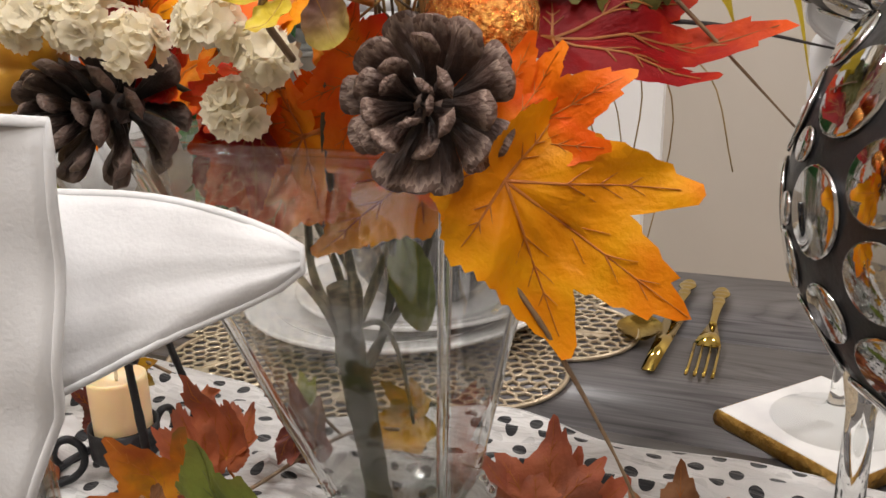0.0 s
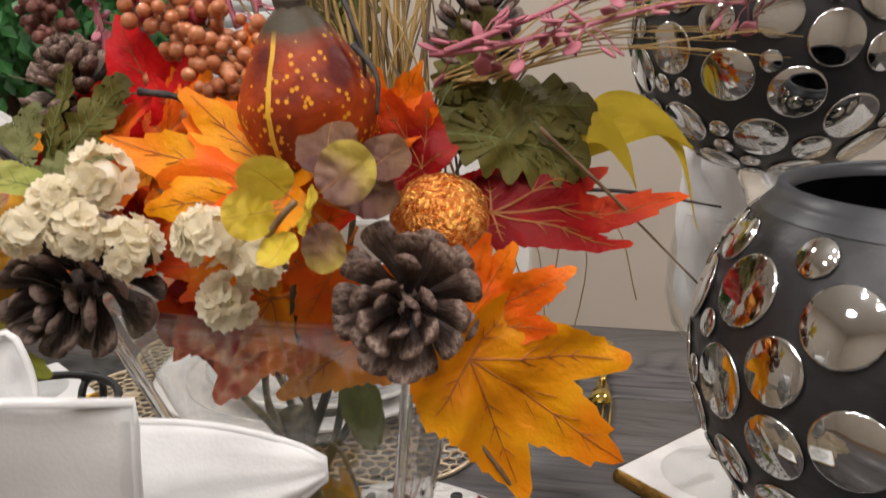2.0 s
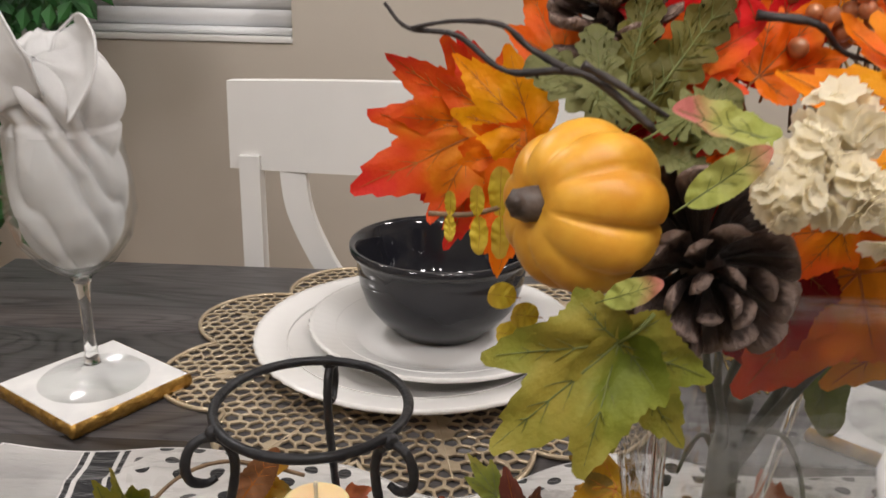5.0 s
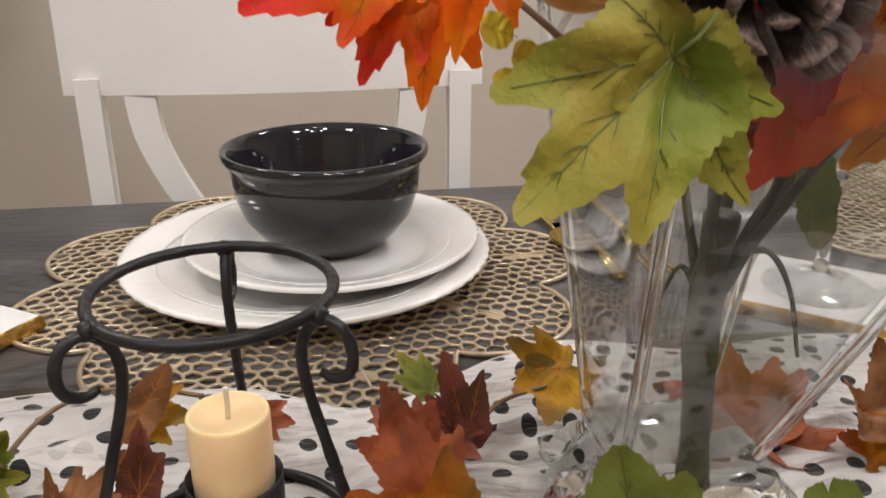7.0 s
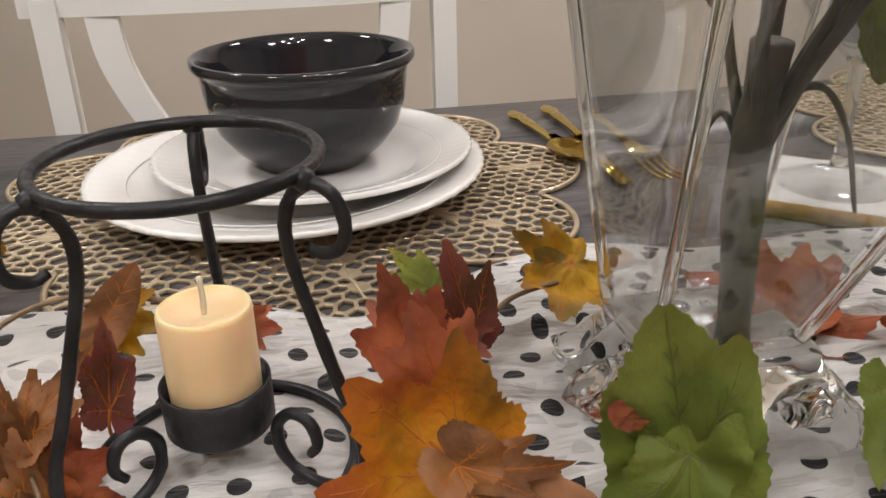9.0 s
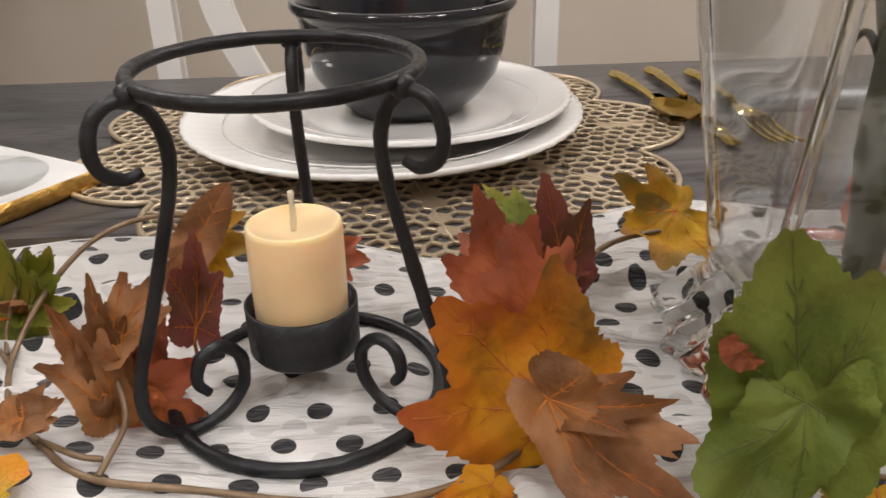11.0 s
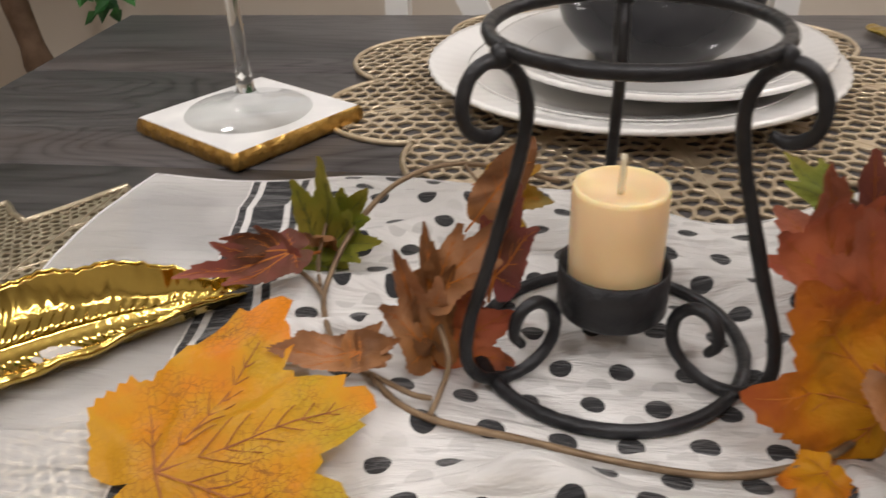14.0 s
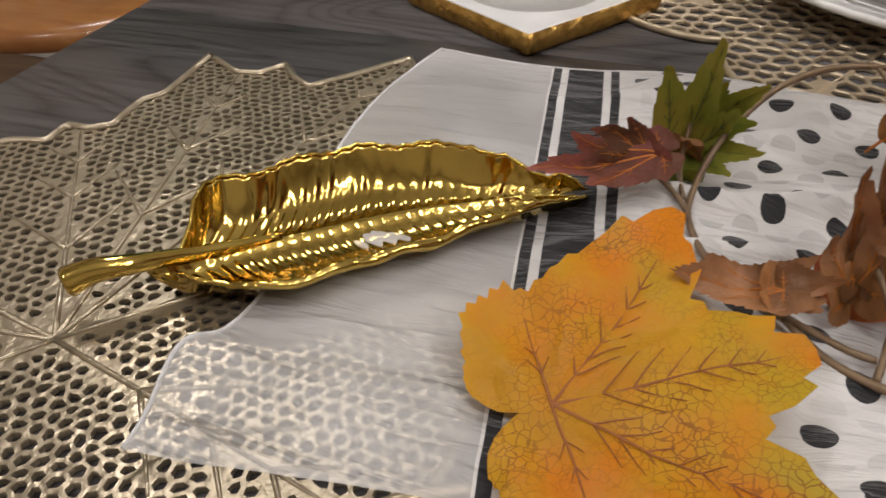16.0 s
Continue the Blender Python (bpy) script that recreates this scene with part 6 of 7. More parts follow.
leaf(arr, L_OLIVE, (0.262, -0.050, 0.310), (0.280, -0.040, 0.345), (0, -1, 0.2), kind="fern", width=1.0, vein=M_VEING, name="fern_leaf")
for b, t in (((0.123, -0.120, 0.288), (0.150, -0.105, 0.300)), ((0.120, -0.112, 0.290), (0.088, -0.092, 0.307)), ((0.110, -0.110, 0.288), (0.108, -0.092, 0.316)), ((0.13, -0.115, 0.285), (0.155, -0.118, 0.29)), ((0.12, -0.115, 0.284), (0.140, -0.122, 0.277))):
    leaf(arr, L_FERN, b, t, (0, -0.8, 0.6), kind="fern", width=0.8, vein=M_VEING, name="fern_leaf", bend=0.2)
for b, t in (((0.215, -0.02, 0.32), (0.205, -0.015, 0.375)), ((0.20, -0.025, 0.33), (0.185, -0.02, 0.372)), ((0.22, -0.02, 0.34), (0.200, -0.01, 0.400))):
    leaf(arr, L_FERN, b, t, (0.1, -1, 0.2), kind="fern", width=0.9, vein=M_VEING, name="fern_leaf", bend=0.15)
leaf(arr, L_PEACH, (0.146, -0.052, 0.358), (0.102, -0.042, 0.363), (0, -0.8, 0.6), kind="oval", width=0.8, name="peach_leaf", fold=0.15, label="peach coloured oval leaf")
leaf(arr, L_PEACH, (0.174, -0.052, 0.348), (0.148, -0.050, 0.383), (0.5, -1, 0.1), kind="oval", width=0.5, name="peach_leaf", fold=0.2)
for mat, b, t in ((L_RED, (0.118, -0.098, 0.282), (0.150, -0.090, 0.300)), (L_ORANGE, (0.130, -0.095, 0.268), (0.160, -0.095, 0.285)), (L_FLAME, (0.128, -0.088, 0.296), (0.158, -0.080, 0.312)),
                  (L_RED, (0.140, -0.098, 0.262), (0.176, -0.100, 0.270)), (L_ORANGE, (0.160, -0.085, 0.300), (0.182, -0.075, 0.322)), (L_FLAME, (0.190, -0.095, 0.255), (0.160, -0.095, 0.250)),
                  (L_RED, (0.262, -0.085, 0.290), (0.244, -0.075, 0.318)), (L_ORANGE, (0.245, -0.080, 0.300), (0.262, -0.072, 0.325)), (L_FLAME, (0.210, -0.085, 0.262), (0.240, -0.082, 0.275))):
    leaf(arr, mat, b, t, (0.0, -0.9, 0.4), width=0.85, cup=0.25, ripple=0.14, curl=0.15, vein=M_VEIND)
# yellow strap leaves
for pts in (((0.30, -0.03, 0.285), (0.325, -0.015, 0.305), (0.352, 0.0, 0.290), (0.364, 0.002, 0.248)), ((0.30, -0.03, 0.282), (0.322, -0.02, 0.292), (0.345, -0.008, 0.297), (0.36, 0.0, 0.285)), ((0.30, -0.035, 0.286), (0.32, -0.03, 0.298), (0.332, -0.02, 0.285), (0.337, -0.015, 0.270))):
    path = smooth_path(pts, 7)
    bm = bmesh.new()
    rows = []
    for i, p in enumerate(path):
        w = 0.006 * math.sin(math.pi * min(0.97, 0.12 + 0.88 * i / (len(path) - 1))) + 0.0004
        rows.append([bm.verts.new(p + Vector((0, 0.2, 1)).normalized() * w * q + Vector((0, -0.001 * (1 - abs(q)), 0))) for q in (-1, 0, 1)])
    for a, b in zip(rows, rows[1:]):
        for j in range(2):
            bm.faces.new((a[j], a[j + 1], b[j + 1], b[j]))
    bm.loops.layers.uv.new("UVMap")
    part("strap_leaf", bm, L_EUCY, arr, "long yellow strap leaf")


# pine cones
def scale_mesh(mat, l):
    """One woody tongue: a narrow root, a broad blunt rounded end with a thick worn edge, a keel on top."""
    bm = bmesh.new()
    rows = []
    for s, w in ((0.0, 0.05), (0.25, 0.085), (0.5, 0.135), (0.7, 0.195), (0.84, 0.232), (0.93, 0.222), (0.985, 0.165), (1.0, 0.10)):
        th = 0.030 + 0.085 * s
        z = 0.20 * s * s - 0.05 * math.sin(s * 3)
        rows.append([bm.verts.new((s, y * w, z + dz + 0.10 * s * y * y * w)) for y, dz in ((-1, 0.0), (-0.55, th * 0.5), (0, th * (1.3 if s < 0.9 else 0.5)), (0.55, th * 0.5), (1, 0.0), (0.5, -th * 0.7), (-0.5, -th * 0.7))])
    for a, b in zip(rows, rows[1:]):
        for j in range(7):
            bm.faces.new((a[j], a[(j + 1) % 7], b[(j + 1) % 7], b[j]))
    bm.faces.new(rows[-1])
    bm.faces.new(rows[0][::-1])
    bmesh.ops.scale(bm, vec=(l,) * 3, verts=bm.verts)
    return mesh_of("cone_scale", bm, mat)


def pinecone(at, axis, r, n, mat, label, tall=1.0):
    """Scales on a spiral round the axis, closed at the tip and spread wide further down."""
    frame_m = Matrix.Translation(at) @ Vector(axis).to_track_quat("Z", "Y").to_matrix().to_4x4()
    core = part("pine_cone", lathe([(0.02 * r, -0.55 * r * tall), (0.22 * r, -0.5 * r * tall), (0.24 * r, 0), (0.14 * r, 0.25 * r * tall), (0.03 * r, 0.42 * r * tall)], 12, m=frame_m), mat, arr, label)
    me = scale_mesh(M_SCALE if mat == M_CONE else M_SCALED, r)
    rnd = random.Random(int(at[0] * 10000))
    for k in range(n):
        s = (k + 0.5) / n
        a = k * 2.39996 + rnd.uniform(-0.16, 0.16)
        z = (0.42 - 0.92 * s) * r * tall
        up = 62 - 78 * min(1, s * 1.25) + rnd.uniform(-9, 9)
        size = (0.52 + 0.48 * min(1, s * 2.0) ** 0.8) * (0.9 + 0.2 * rnd.random()) * (1 if s < 0.85 else 0.86)
        m = frame_m @ pose(0, 0, z, 0, 0, math.degrees(a)) @ pose(0.04 * r, 0, 0, rnd.uniform(-14, 14), -up, 0) @ Matrix.Scale(size, 4)
        part("cone_scale", me, None, core, at=m)
    return core


pinecone((0.2690, -0.1335, 0.2560), (0.10, -0.93, 0.12), 0.0235, 33, M_CONE, "brown open pine cone seen from its tip")
pinecone((0.1400, -0.119, 0.2500), (-0.12, -0.95, -0.05), 0.0275, 36, M_CONED, "dark open pine cone")
pinecone((0.116, -0.070, 0.316), (-0.15, -0.35, 0.9), 0.0215, 62, M_CONE, "brown pine cone standing upright", 1.35)
pinecone((0.272, -0.030, 0.338), (0.3, -0.3, 0.8), 0.019, 44, M_CONED, "dark pine cone behind the sprigs", 1.2)


# gourds
def gourd(at, axis, r, ribs, depth, squash, mat, label, stalk, neck=0.0, name="mini_pumpkin"):
    fm = Matrix.Translation(at) @ Vector(axis).to_track_quat("Z", "Y").to_matrix().to_4x4()
    prof = []
    for k in range(33):
        t = -math.pi / 2 + math.pi * k / 32
        rr, zz = math.cos(t), math.sin(t) * squash
        if neck and t > 0:
            rr = rr * (1 - neck * math.sin(t)) + 0.0
            zz = zz * (1 + 0.25 * neck)
        rr = max(rr, 0.012)
        dip = 0.16 * math.exp(-((1 - abs(math.sin(t))) / 0.06)) if ribs else 0
        prof.append((rr * r, (zz - dip * math.copysign(1, t)) * r))

    def mod(rr, z, a):
        if not ribs:
            return rr * (1 + 0.03 * math.sin(3 * a))
        return rr * (1 - depth * (1 - abs(math.sin(a * ribs / 2)) ** 0.5))
    g = part(name, lathe(prof, 96, m=fm, mod=mod), mat, arr, label)
    top = prof[-1][1]
    sp = [fm @ Vector(p) for p in ((0, 0, top - 0.004), (0.0006, 0, top + stalk * 0.5), (0.003, 0.001, top + stalk))]
    if stalk < 0.002:
        return g
    part("stalk", tube(smooth_path(sp, 4), r * 0.15, 6, taper=lambda s: 1.5 - 0.85 * s + 0.9 * max(0, s - 0.7), rough=0.7), M_STALK, g)
    return g


gourd((0.104, -0.123, 0.267), (-0.82, -0.52, 0.18), 0.0248, 9, 0.17, 0.86, M_PUMP, "small yellow ribbed pumpkin with dark stalk", 0.009)
gourd((0.272, -0.100, 0.276), (0.1, -0.4, 0.9), 0.0175, 7, 0.10, 0.8, M_COPPER, "copper glitter mini pumpkin", 0.001)


def red_gourd_skin():
    m = material("speckled_red_gourd", (0.30, 0.035, 0.008), 0.5, bump=0.5, bump_scale=140)
    nt, b = nodes_of(m)
    b.inputs["Specular IOR Level"].default_value = 0.3
    tc = nt.nodes.new("ShaderNodeTexCoord")
    n = nt.nodes.new("ShaderNodeTexNoise")
    n.inputs["Scale"].default_value, n.inputs["Detail"].default_value = 55, 4
    nt.links.new(tc.outputs["Object"], n.inputs[0])
    r = nt.nodes.new("ShaderNodeValToRGB")
    r.color_ramp.elements[0].position, r.color_ramp.elements[1].position = 0.35, 0.7
    r.color_ramp.elements[0].color, r.color_ramp.elements[1].color = (0.085, 0.006, 0.002, 1), (0.40, 0.050, 0.003, 1)
    nt.links.new(n.outputs["Fac"], r.inputs[0])
    v = nt.nodes.new("ShaderNodeTexVoronoi")
    v.inputs["Scale"].default_value = 330
    nt.links.new(tc.outputs["Object"], v.inputs[0])
    sp = maths(nt, "MULTIPLY", maths(nt, "LESS_THAN", v.outputs["Distance"], 0.26), maths(nt, "GREATER_THAN", n.outputs["Fac"], 0.44))
    mx = nt.nodes.new("ShaderNodeMix")
    mx.data_type = "RGBA"
    nt.links.new(sp, mx.inputs[0])
    nt.links.new(r.outputs[0], mx.inputs[6])
    mx.inputs[7].default_value = (0.66, 0.28, 0.015, 1)
    sep = nt.nodes.new("ShaderNodeSeparateXYZ")
    nt.links.new(tc.outputs["Object"], sep.inputs[0])
    wav = maths(nt, "MULTIPLY", maths(nt, "SUBTRACT", n.outputs["Fac"], 0.5), 0.02)
    line = maths(nt, "LESS_THAN", maths(nt, "ABSOLUTE", maths(nt, "ADD", maths(nt, "SUBTRACT", sep.outputs[0], 0.2235), maths(nt, "MULTIPLY", wav, 0.15))), 0.0009)
    m2 = nt.nodes.new("ShaderNodeMix")
    m2.data_type = "RGBA"
    nt.links.new(line, m2.inputs[0])
    nt.links.new(mx.outputs[2], m2.inputs[6])
    m2.inputs[7].default_value = (0.62, 0.34, 0.03, 1)
    neck = nt.nodes.new("ShaderNodeMapRange")
    neck.inputs["From Min"].default_value, neck.inputs["From Max"].default_value = 0.333, 0.341
    nt.links.new(maths(nt, "ADD", sep.outputs[2], wav), neck.inputs["Value"])
    m3 = nt.nodes.new("ShaderNodeMix")
    m3.data_type = "RGBA"
    nt.links.new(neck.outputs[0], m3.inputs[0])
    nt.links.new(m2.outputs[2], m3.inputs[6])
    m3.inputs[7].default_value = (0.05, 0.038, 0.02, 1)
    nt.links.new(m3.outputs[2], b.inputs["Base Color"])
    return m


M_RGOURD = red_gourd_skin()
gourd((0.2275, -0.103, 0.3165), (-0.08, -0.10, 1.0), 0.0236, 0, 0, 1.24, M_RGOURD, "speckled red gourd with yellow stripe and dark neck", 0.005, neck=0.42, name="red_gourd")

# white blossom clusters
petal = bmesh.new()
petal.loops.layers.uv.new("UVMap")
for k in range(5):
    a0 = k * math.tau / 5
    rows = []
    for i in range(5):
        s = i / 4
        w = 0.52 * math.sin(math.pi * (0.06 + 0.82 * s)) ** 0.55
        rows.append([petal.verts.new(pose(0, 0, 0, 0, 0, math.degrees(a0)) @ Vector((0.08 + 0.92 * s, q * w, 0.46 * s - 0.16 * s * s + 0.14 * q * q * s + 0.05 * math.sin(q * 4 + s * 5 + k)))) for q in (-1, -0.5, 0, 0.5, 1)])
    for a, b in zip(rows, rows[1:]):
        for j in range(4):
            petal.faces.new((a[j], a[j + 1], b[j + 1], b[j]))
bmesh.ops.create_icosphere(petal, subdivisions=1, radius=0.16)
FLORET = mesh_of("floret", petal, L_PETAL)


def blossom(at, r, n, seed, facing_=(0, -1, 0.3)):
    rnd = random.Random(seed)
    core = part("blossom", blob(r * 0.42, at, 2, wob=0.2), M_PETAL, arr, "cream white cloth blossom cluster")
    for k in range(n):
        d = Vector((rnd.gauss(0, 1), rnd.gauss(0, 1), rnd.gauss(0, 1))).normalized()
        if d.dot(Vector(facing_)) < -0.35:
            d = -d
        size = r * rnd.uniform(0.34, 0.45)
        m = Matrix.Translation(Vector(at) + d * r * rnd.uniform(0.5, 0.72)) @ d.to_track_quat("Z", "Y").to_matrix().to_4x4() @ pose(0, 0, 0, 0, 0, rnd.random() * 360) @ Matrix.Scale(size, 4)
        part("floret", FLORET, None, core, at=m)
    return core


k = 0
for at, r in (((0.166, -0.132, 0.294), 0.0135), ((0.153, -0.142, 0.286), 0.0115), ((0.164, -0.145, 0.279), 0.0120), ((0.178, -0.140, 0.272), 0.0125),
              ((0.206, -0.139, 0.276), 0.0130), ((0.220, -0.134, 0.268), 0.0120), ((0.207, -0.133, 0.253), 0.0125), ((0.148, -0.150, 0.279), 0.0105)):
    k += 1
    blossom(at, r * 0.96, 22, k)

# round eucalyptus leaves
rnd = random.Random(7)
for at, r, mat in (((0.236, -0.157, 0.300), 0.0090, L_EUCY), ((0.231, -0.160, 0.289), 0.0085, L_EUCY), ((0.249, -0.157, 0.290), 0.0085, L_EUCY), ((0.240, -0.161, 0.279), 0.0075, L_EUCY),
                   ((0.256, -0.146, 0.299), 0.0105, L_EUCM), ((0.243, -0.126, 0.303), 0.0120, L_EUCP), ((0.256, -0.130, 0.290), 0.0110, L_EUCP), ((0.250, -0.151, 0.278), 0.0080, L_EUCM), ((0.262, -0.128, 0.300), 0.009, L_EUCP)):
    c = Vector((0.243, -0.150, 0.290))
    d = (Vector(at) - c)
    d = d.normalized() if d.length > 0.002 else Vector((1, 0, 0))
    leaf(arr, mat, Vector(at) - d * r * 0.9, Vector(at) + d * r * 0.9, (rnd.uniform(-.3, .3), -1, 0.2), kind="round", width=1.05, name="eucalyptus_leaf", cup=0.3, vein=M_VEINP, ripple=0.12)
part("sprig_stem", tube(smooth_path([(0.245, -0.158, 0.293), (0.240, -0.1585, 0.288), (0.234, -0.155, 0.280), (0.232, -0.14, 0.268)], 5), 0.0011, 6), M_STEM, arr)
# small yellow sprig beside the pumpkin
part("sprig_stem", tube(smooth_path([(0.085, -0.105, 0.262), (0.072, -0.105, 0.2585), (0.060, -0.105, 0.2585)], 5), 0.0009, 6), M_STEM, arr)
for x, z, s in ((0.0665, 0.2625, 1), (0.0665, 0.2545, -1), (0.0745, 0.2635, 1), (0.0755, 0.2525, -1), (0.0815, 0.2665, 1), (0.0820, 0.2520, -1)):
    leaf(arr, L_EUCY, (x, -0.106, 0.2585), (x + 0.0005, -0.107, 0.2585 + (z - 0.2585) * 2.0), (-0.5, -1, 0), kind="round", width=0.55, name="eucalyptus_leaf", vein=M_VEINP, stalk=0)
for x, z, s in ((0.083, 0.238, 0.005), (0.090, 0.232, 0.006), (0.086, 0.226, 0.005)):
    leaf(arr, L_EUCY, (x + 0.004, -0.12, z), (x - 0.005, -0.125, z + 0.003), (0, -1, 0.3), kind="round", width=0.8, name="eucalyptus_leaf", vein=M_VEINP)

# berries
BERRY = {}


def berries(spots, spread, n, r, mat, seed, label):
    rnd = random.Random(seed)
    key = (mat.name, r)
    if key not in BERRY:
        BERRY[key] = mesh_of("berry", blob(r, (0, 0, 0), 2, (1, 1, 0.94), 0.04), mat)
    c = part("berry_spray", tube(smooth_path([Vector(s) for s in spots], 4), 0.0012, 6), M_STEM, arr, label)
    done = []
    path = smooth_path(spots, 8)
    tries = 0
    while len(done) < n and tries < n * 40:
        tries += 1
        p = rnd.choice(path) + Vector((rnd.gauss(0, spread), rnd.gauss(0, spread), rnd.gauss(0, spread)))
        if all((p - q).length > r * 1.55 for q in done):
            done.append(p)
            part("berry", BERRY[key], None, c, at=Matrix.Translation(p) @ Euler((rnd.random() * 6, rnd.random() * 6, 0)).to_matrix().to_4x4() @ Matrix.Scale(rnd.uniform(0.8, 1.12), 4))


berries([(0.148, -0.066, 0.350), (0.166, -0.070, 0.342), (0.180, -0.074, 0.332), (0.192, -0.080, 0.318)], 0.0085, 130, 0.0031, M_BERRY, 2, "dense spray of orange berries")
berries([(0.150, -0.06, 0.362), (0.160, -0.062, 0.350), (0.176, -0.07, 0.338)], 0.0075, 18, 0.0042, M_BERRYR, 3, "dark red berries")
berries([(0.092, -0.045, 0.328), (0.084, -0.042, 0.345), (0.085, -0.038, 0.368), (0.088, -0.035, 0.395)], 0.0040, 60, 0.0029, M_BERRYB, 4, "brown seed spray")
berries([(0.080, -0.045, 0.350), (0.072, -0.04, 0.356), (0.075, -0.04, 0.340)], 0.0035, 20, 0.0028, M_BERRYB, 5, "brown seed spray")


# sprigs with small leaves
def sprig(pts, mat, n, size, seed, label, spread=0.010, thick=0.0011):
    rnd = random.Random(seed)
    path = smooth_path(pts, 8)
    s = part("sprig", tube(path, thick, 6, taper=lambda q: 1.2 - 0.7 * q, rough=0.2), mat, arr, label)
    for i in range(n):
        p = rnd.choice(path[2:])
        d = Vector((rnd.gauss(0, 1), rnd.gauss(0, 0.7), rnd.gauss(0, 1))).normalized()
        e = p + d * spread * rnd.uniform(0.4, 1.1)
        tb = tube([p, p.lerp(e, 0.5) + Vector((0, 0, 0.0015)), e], 0.0004, 4)
        part("twiglet", tb, mat, s)
        l = size * rnd.uniform(0.7, 1.2)
        key = ("budleaf", mat.name)
        if key not in BERRY:
            bm = blob(1.0, (0, 0, 0), 2, (1, 0.75, 0.22), 0.1)
            BERRY[key] = mesh_of("bud", bm, mat)
        part("bud", BERRY[key], None, s, at=Matrix.Translation(e) @ d.to_track_quat("X", "Z").to_matrix().to_4x4() @ Matrix.Scale(l, 4))


sprig([(0.262, -0.07, 0.329), (0.284, -0.062, 0.331), (0.318, -0.05, 0.338), (0.350, -0.035, 0.345), (0.376, -0.02, 0.344)], M_PINK, 34, 0.0042, 1, "dusty pink sprig with small leaves", 0.014)
sprig([(0.268, -0.07, 0.330), (0.300, -0.055, 0.342), (0.330, -0.04, 0.356), (0.350, -0.03, 0.372)], M_PINK, 22, 0.0040, 2, "dusty pink sprig with small leaves", 0.012)
sprig([(0.178, -0.052, 0.340), (0.168, -0.05, 0.365), (0.150, -0.05, 0.390), (0.135, -0.05, 0.405)], M_PINK, 22, 0.0035, 3, "dusty pink sprig with small leaves", 0.011)
sprig([(0.112, -0.045, 0.325), (0.105, -0.04, 0.35), (0.094, -0.035, 0.375), (0.088, -0.03, 0.40)], M_PINK, 30, 0.0034, 4, "dusty pink sprig with small leaves", 0.009)

sprig([(0.128, -0.048, 0.322), (0.122, -0.042, 0.352), (0.112, -0.036, 0.382), (0.108, -0.03, 0.412)], M_PINK, 26, 0.0034, 6, "dusty pink sprig with small leaves", 0.009)
sprig([(0.186, -0.052, 0.335), (0.184, -0.048, 0.362), (0.172, -0.045, 0.392), (0.160, -0.042, 0.415)], M_PINK, 20, 0.0034, 7, "dusty pink sprig with small leaves", 0.010)

# bare twigs
for pts, r in ((((0.123, -0.118, 0.288), (0.103, -0.11, 0.302), (0.082, -0.10, 0.301), (0.067, -0.09, 0.310), (0.052, -0.09, 0.312), (0.045, -0.09, 0.319)), 0.0011),
               (((0.098, -0.108, 0.303), (0.088, -0.1, 0.308), (0.080, -0.1, 0.314), (0.066, -0.095, 0.3145), (0.053, -0.09, 0.312)), 0.0010),
               (((0.222, -0.088, 0.372), (0.238, -0.098, 0.353), (0.2455, -0.104, 0.340), (0.2490, -0.105, 0.326), (0.246, -0.104, 0.300)), 0.0010),
               (((0.2455, -0.105, 0.334), (0.254, -0.108, 0.324), (0.255, -0.112, 0.312)), 0.0010),
               (((0.155, -0.09, 0.318), (0.172, -0.092, 0.316), (0.182, -0.09, 0.308), (0.196, -0.098, 0.304)), 0.0012),
               (((0.300, -0.05, 0.300), (0.325, -0.042, 0.275), (0.363, -0.03, 0.234)), 0.0008),
               (((0.290, -0.05, 0.275), (0.33, -0.03, 0.272), (0.372, -0.01, 0.262)), 0.0009),
               (((0.288, -0.124, 0.206), (0.300, -0.12, 0.186), (0.318, -0.115, 0.150), (0.330, -0.11, 0.118)), 0.0008),
               (((0.102, -0.115, 0.305), (0.112, -0.115, 0.300), (0.126, -0.118, 0.292)), 0.0012)):
    part("twig", tube(smooth_path(pts, 6), r, 7, taper=lambda s: 1.25 - 0.75 * s, rough=0.35), M_STEM if r == 0.0008 else M_TWIG, arr)

# dry grasses
rnd = random.Random(12)
for i in range(22):
    b = Vector((0.234 + rnd.gauss(0, 0.010), -0.045 + rnd.gauss(0, 0.006), 0.27))
    e = b + Vector((rnd.gauss(-0.004, 0.020), rnd.gauss(0.01, 0.012), 0.15 + 0.06 * rnd.random()))
    m = b.lerp(e, 0.55) + Vector((rnd.gauss(0, 0.004), 0, 0))
    part("straw", tube(smooth_path([b, m, e], 5), 0.0010, 5, taper=lambda s: 1.1 - 0.7 * s), M_STRAW, arr)
for i in range(52):
    b = Vector((0.225 + rnd.gauss(0, 0.022), -0.035 + rnd.gauss(0, 0.012), 0.275))
    a = rnd.gauss(0, 0.55)
    l = 0.10 + 0.10 * rnd.random()
    e = b + Vector((math.sin(a) * l, rnd.gauss(0.01, 0.02), math.cos(a) * l))
    m = b.lerp(e, 0.5) + Vector((-math.sin(a) * 0.012, 0, 0.012))
    c = e + Vector((math.copysign(0.02 + 0.02 * rnd.random(), a), 0, rnd.uniform(-0.02, 0.012)))
    part("grass_blade", tube(smooth_path([b, m, e, c], 5), 0.00055, 4, taper=lambda s: 1.2 - 0.9 * s), M_STRAWD if i % 3 else M_STRAW, arr)
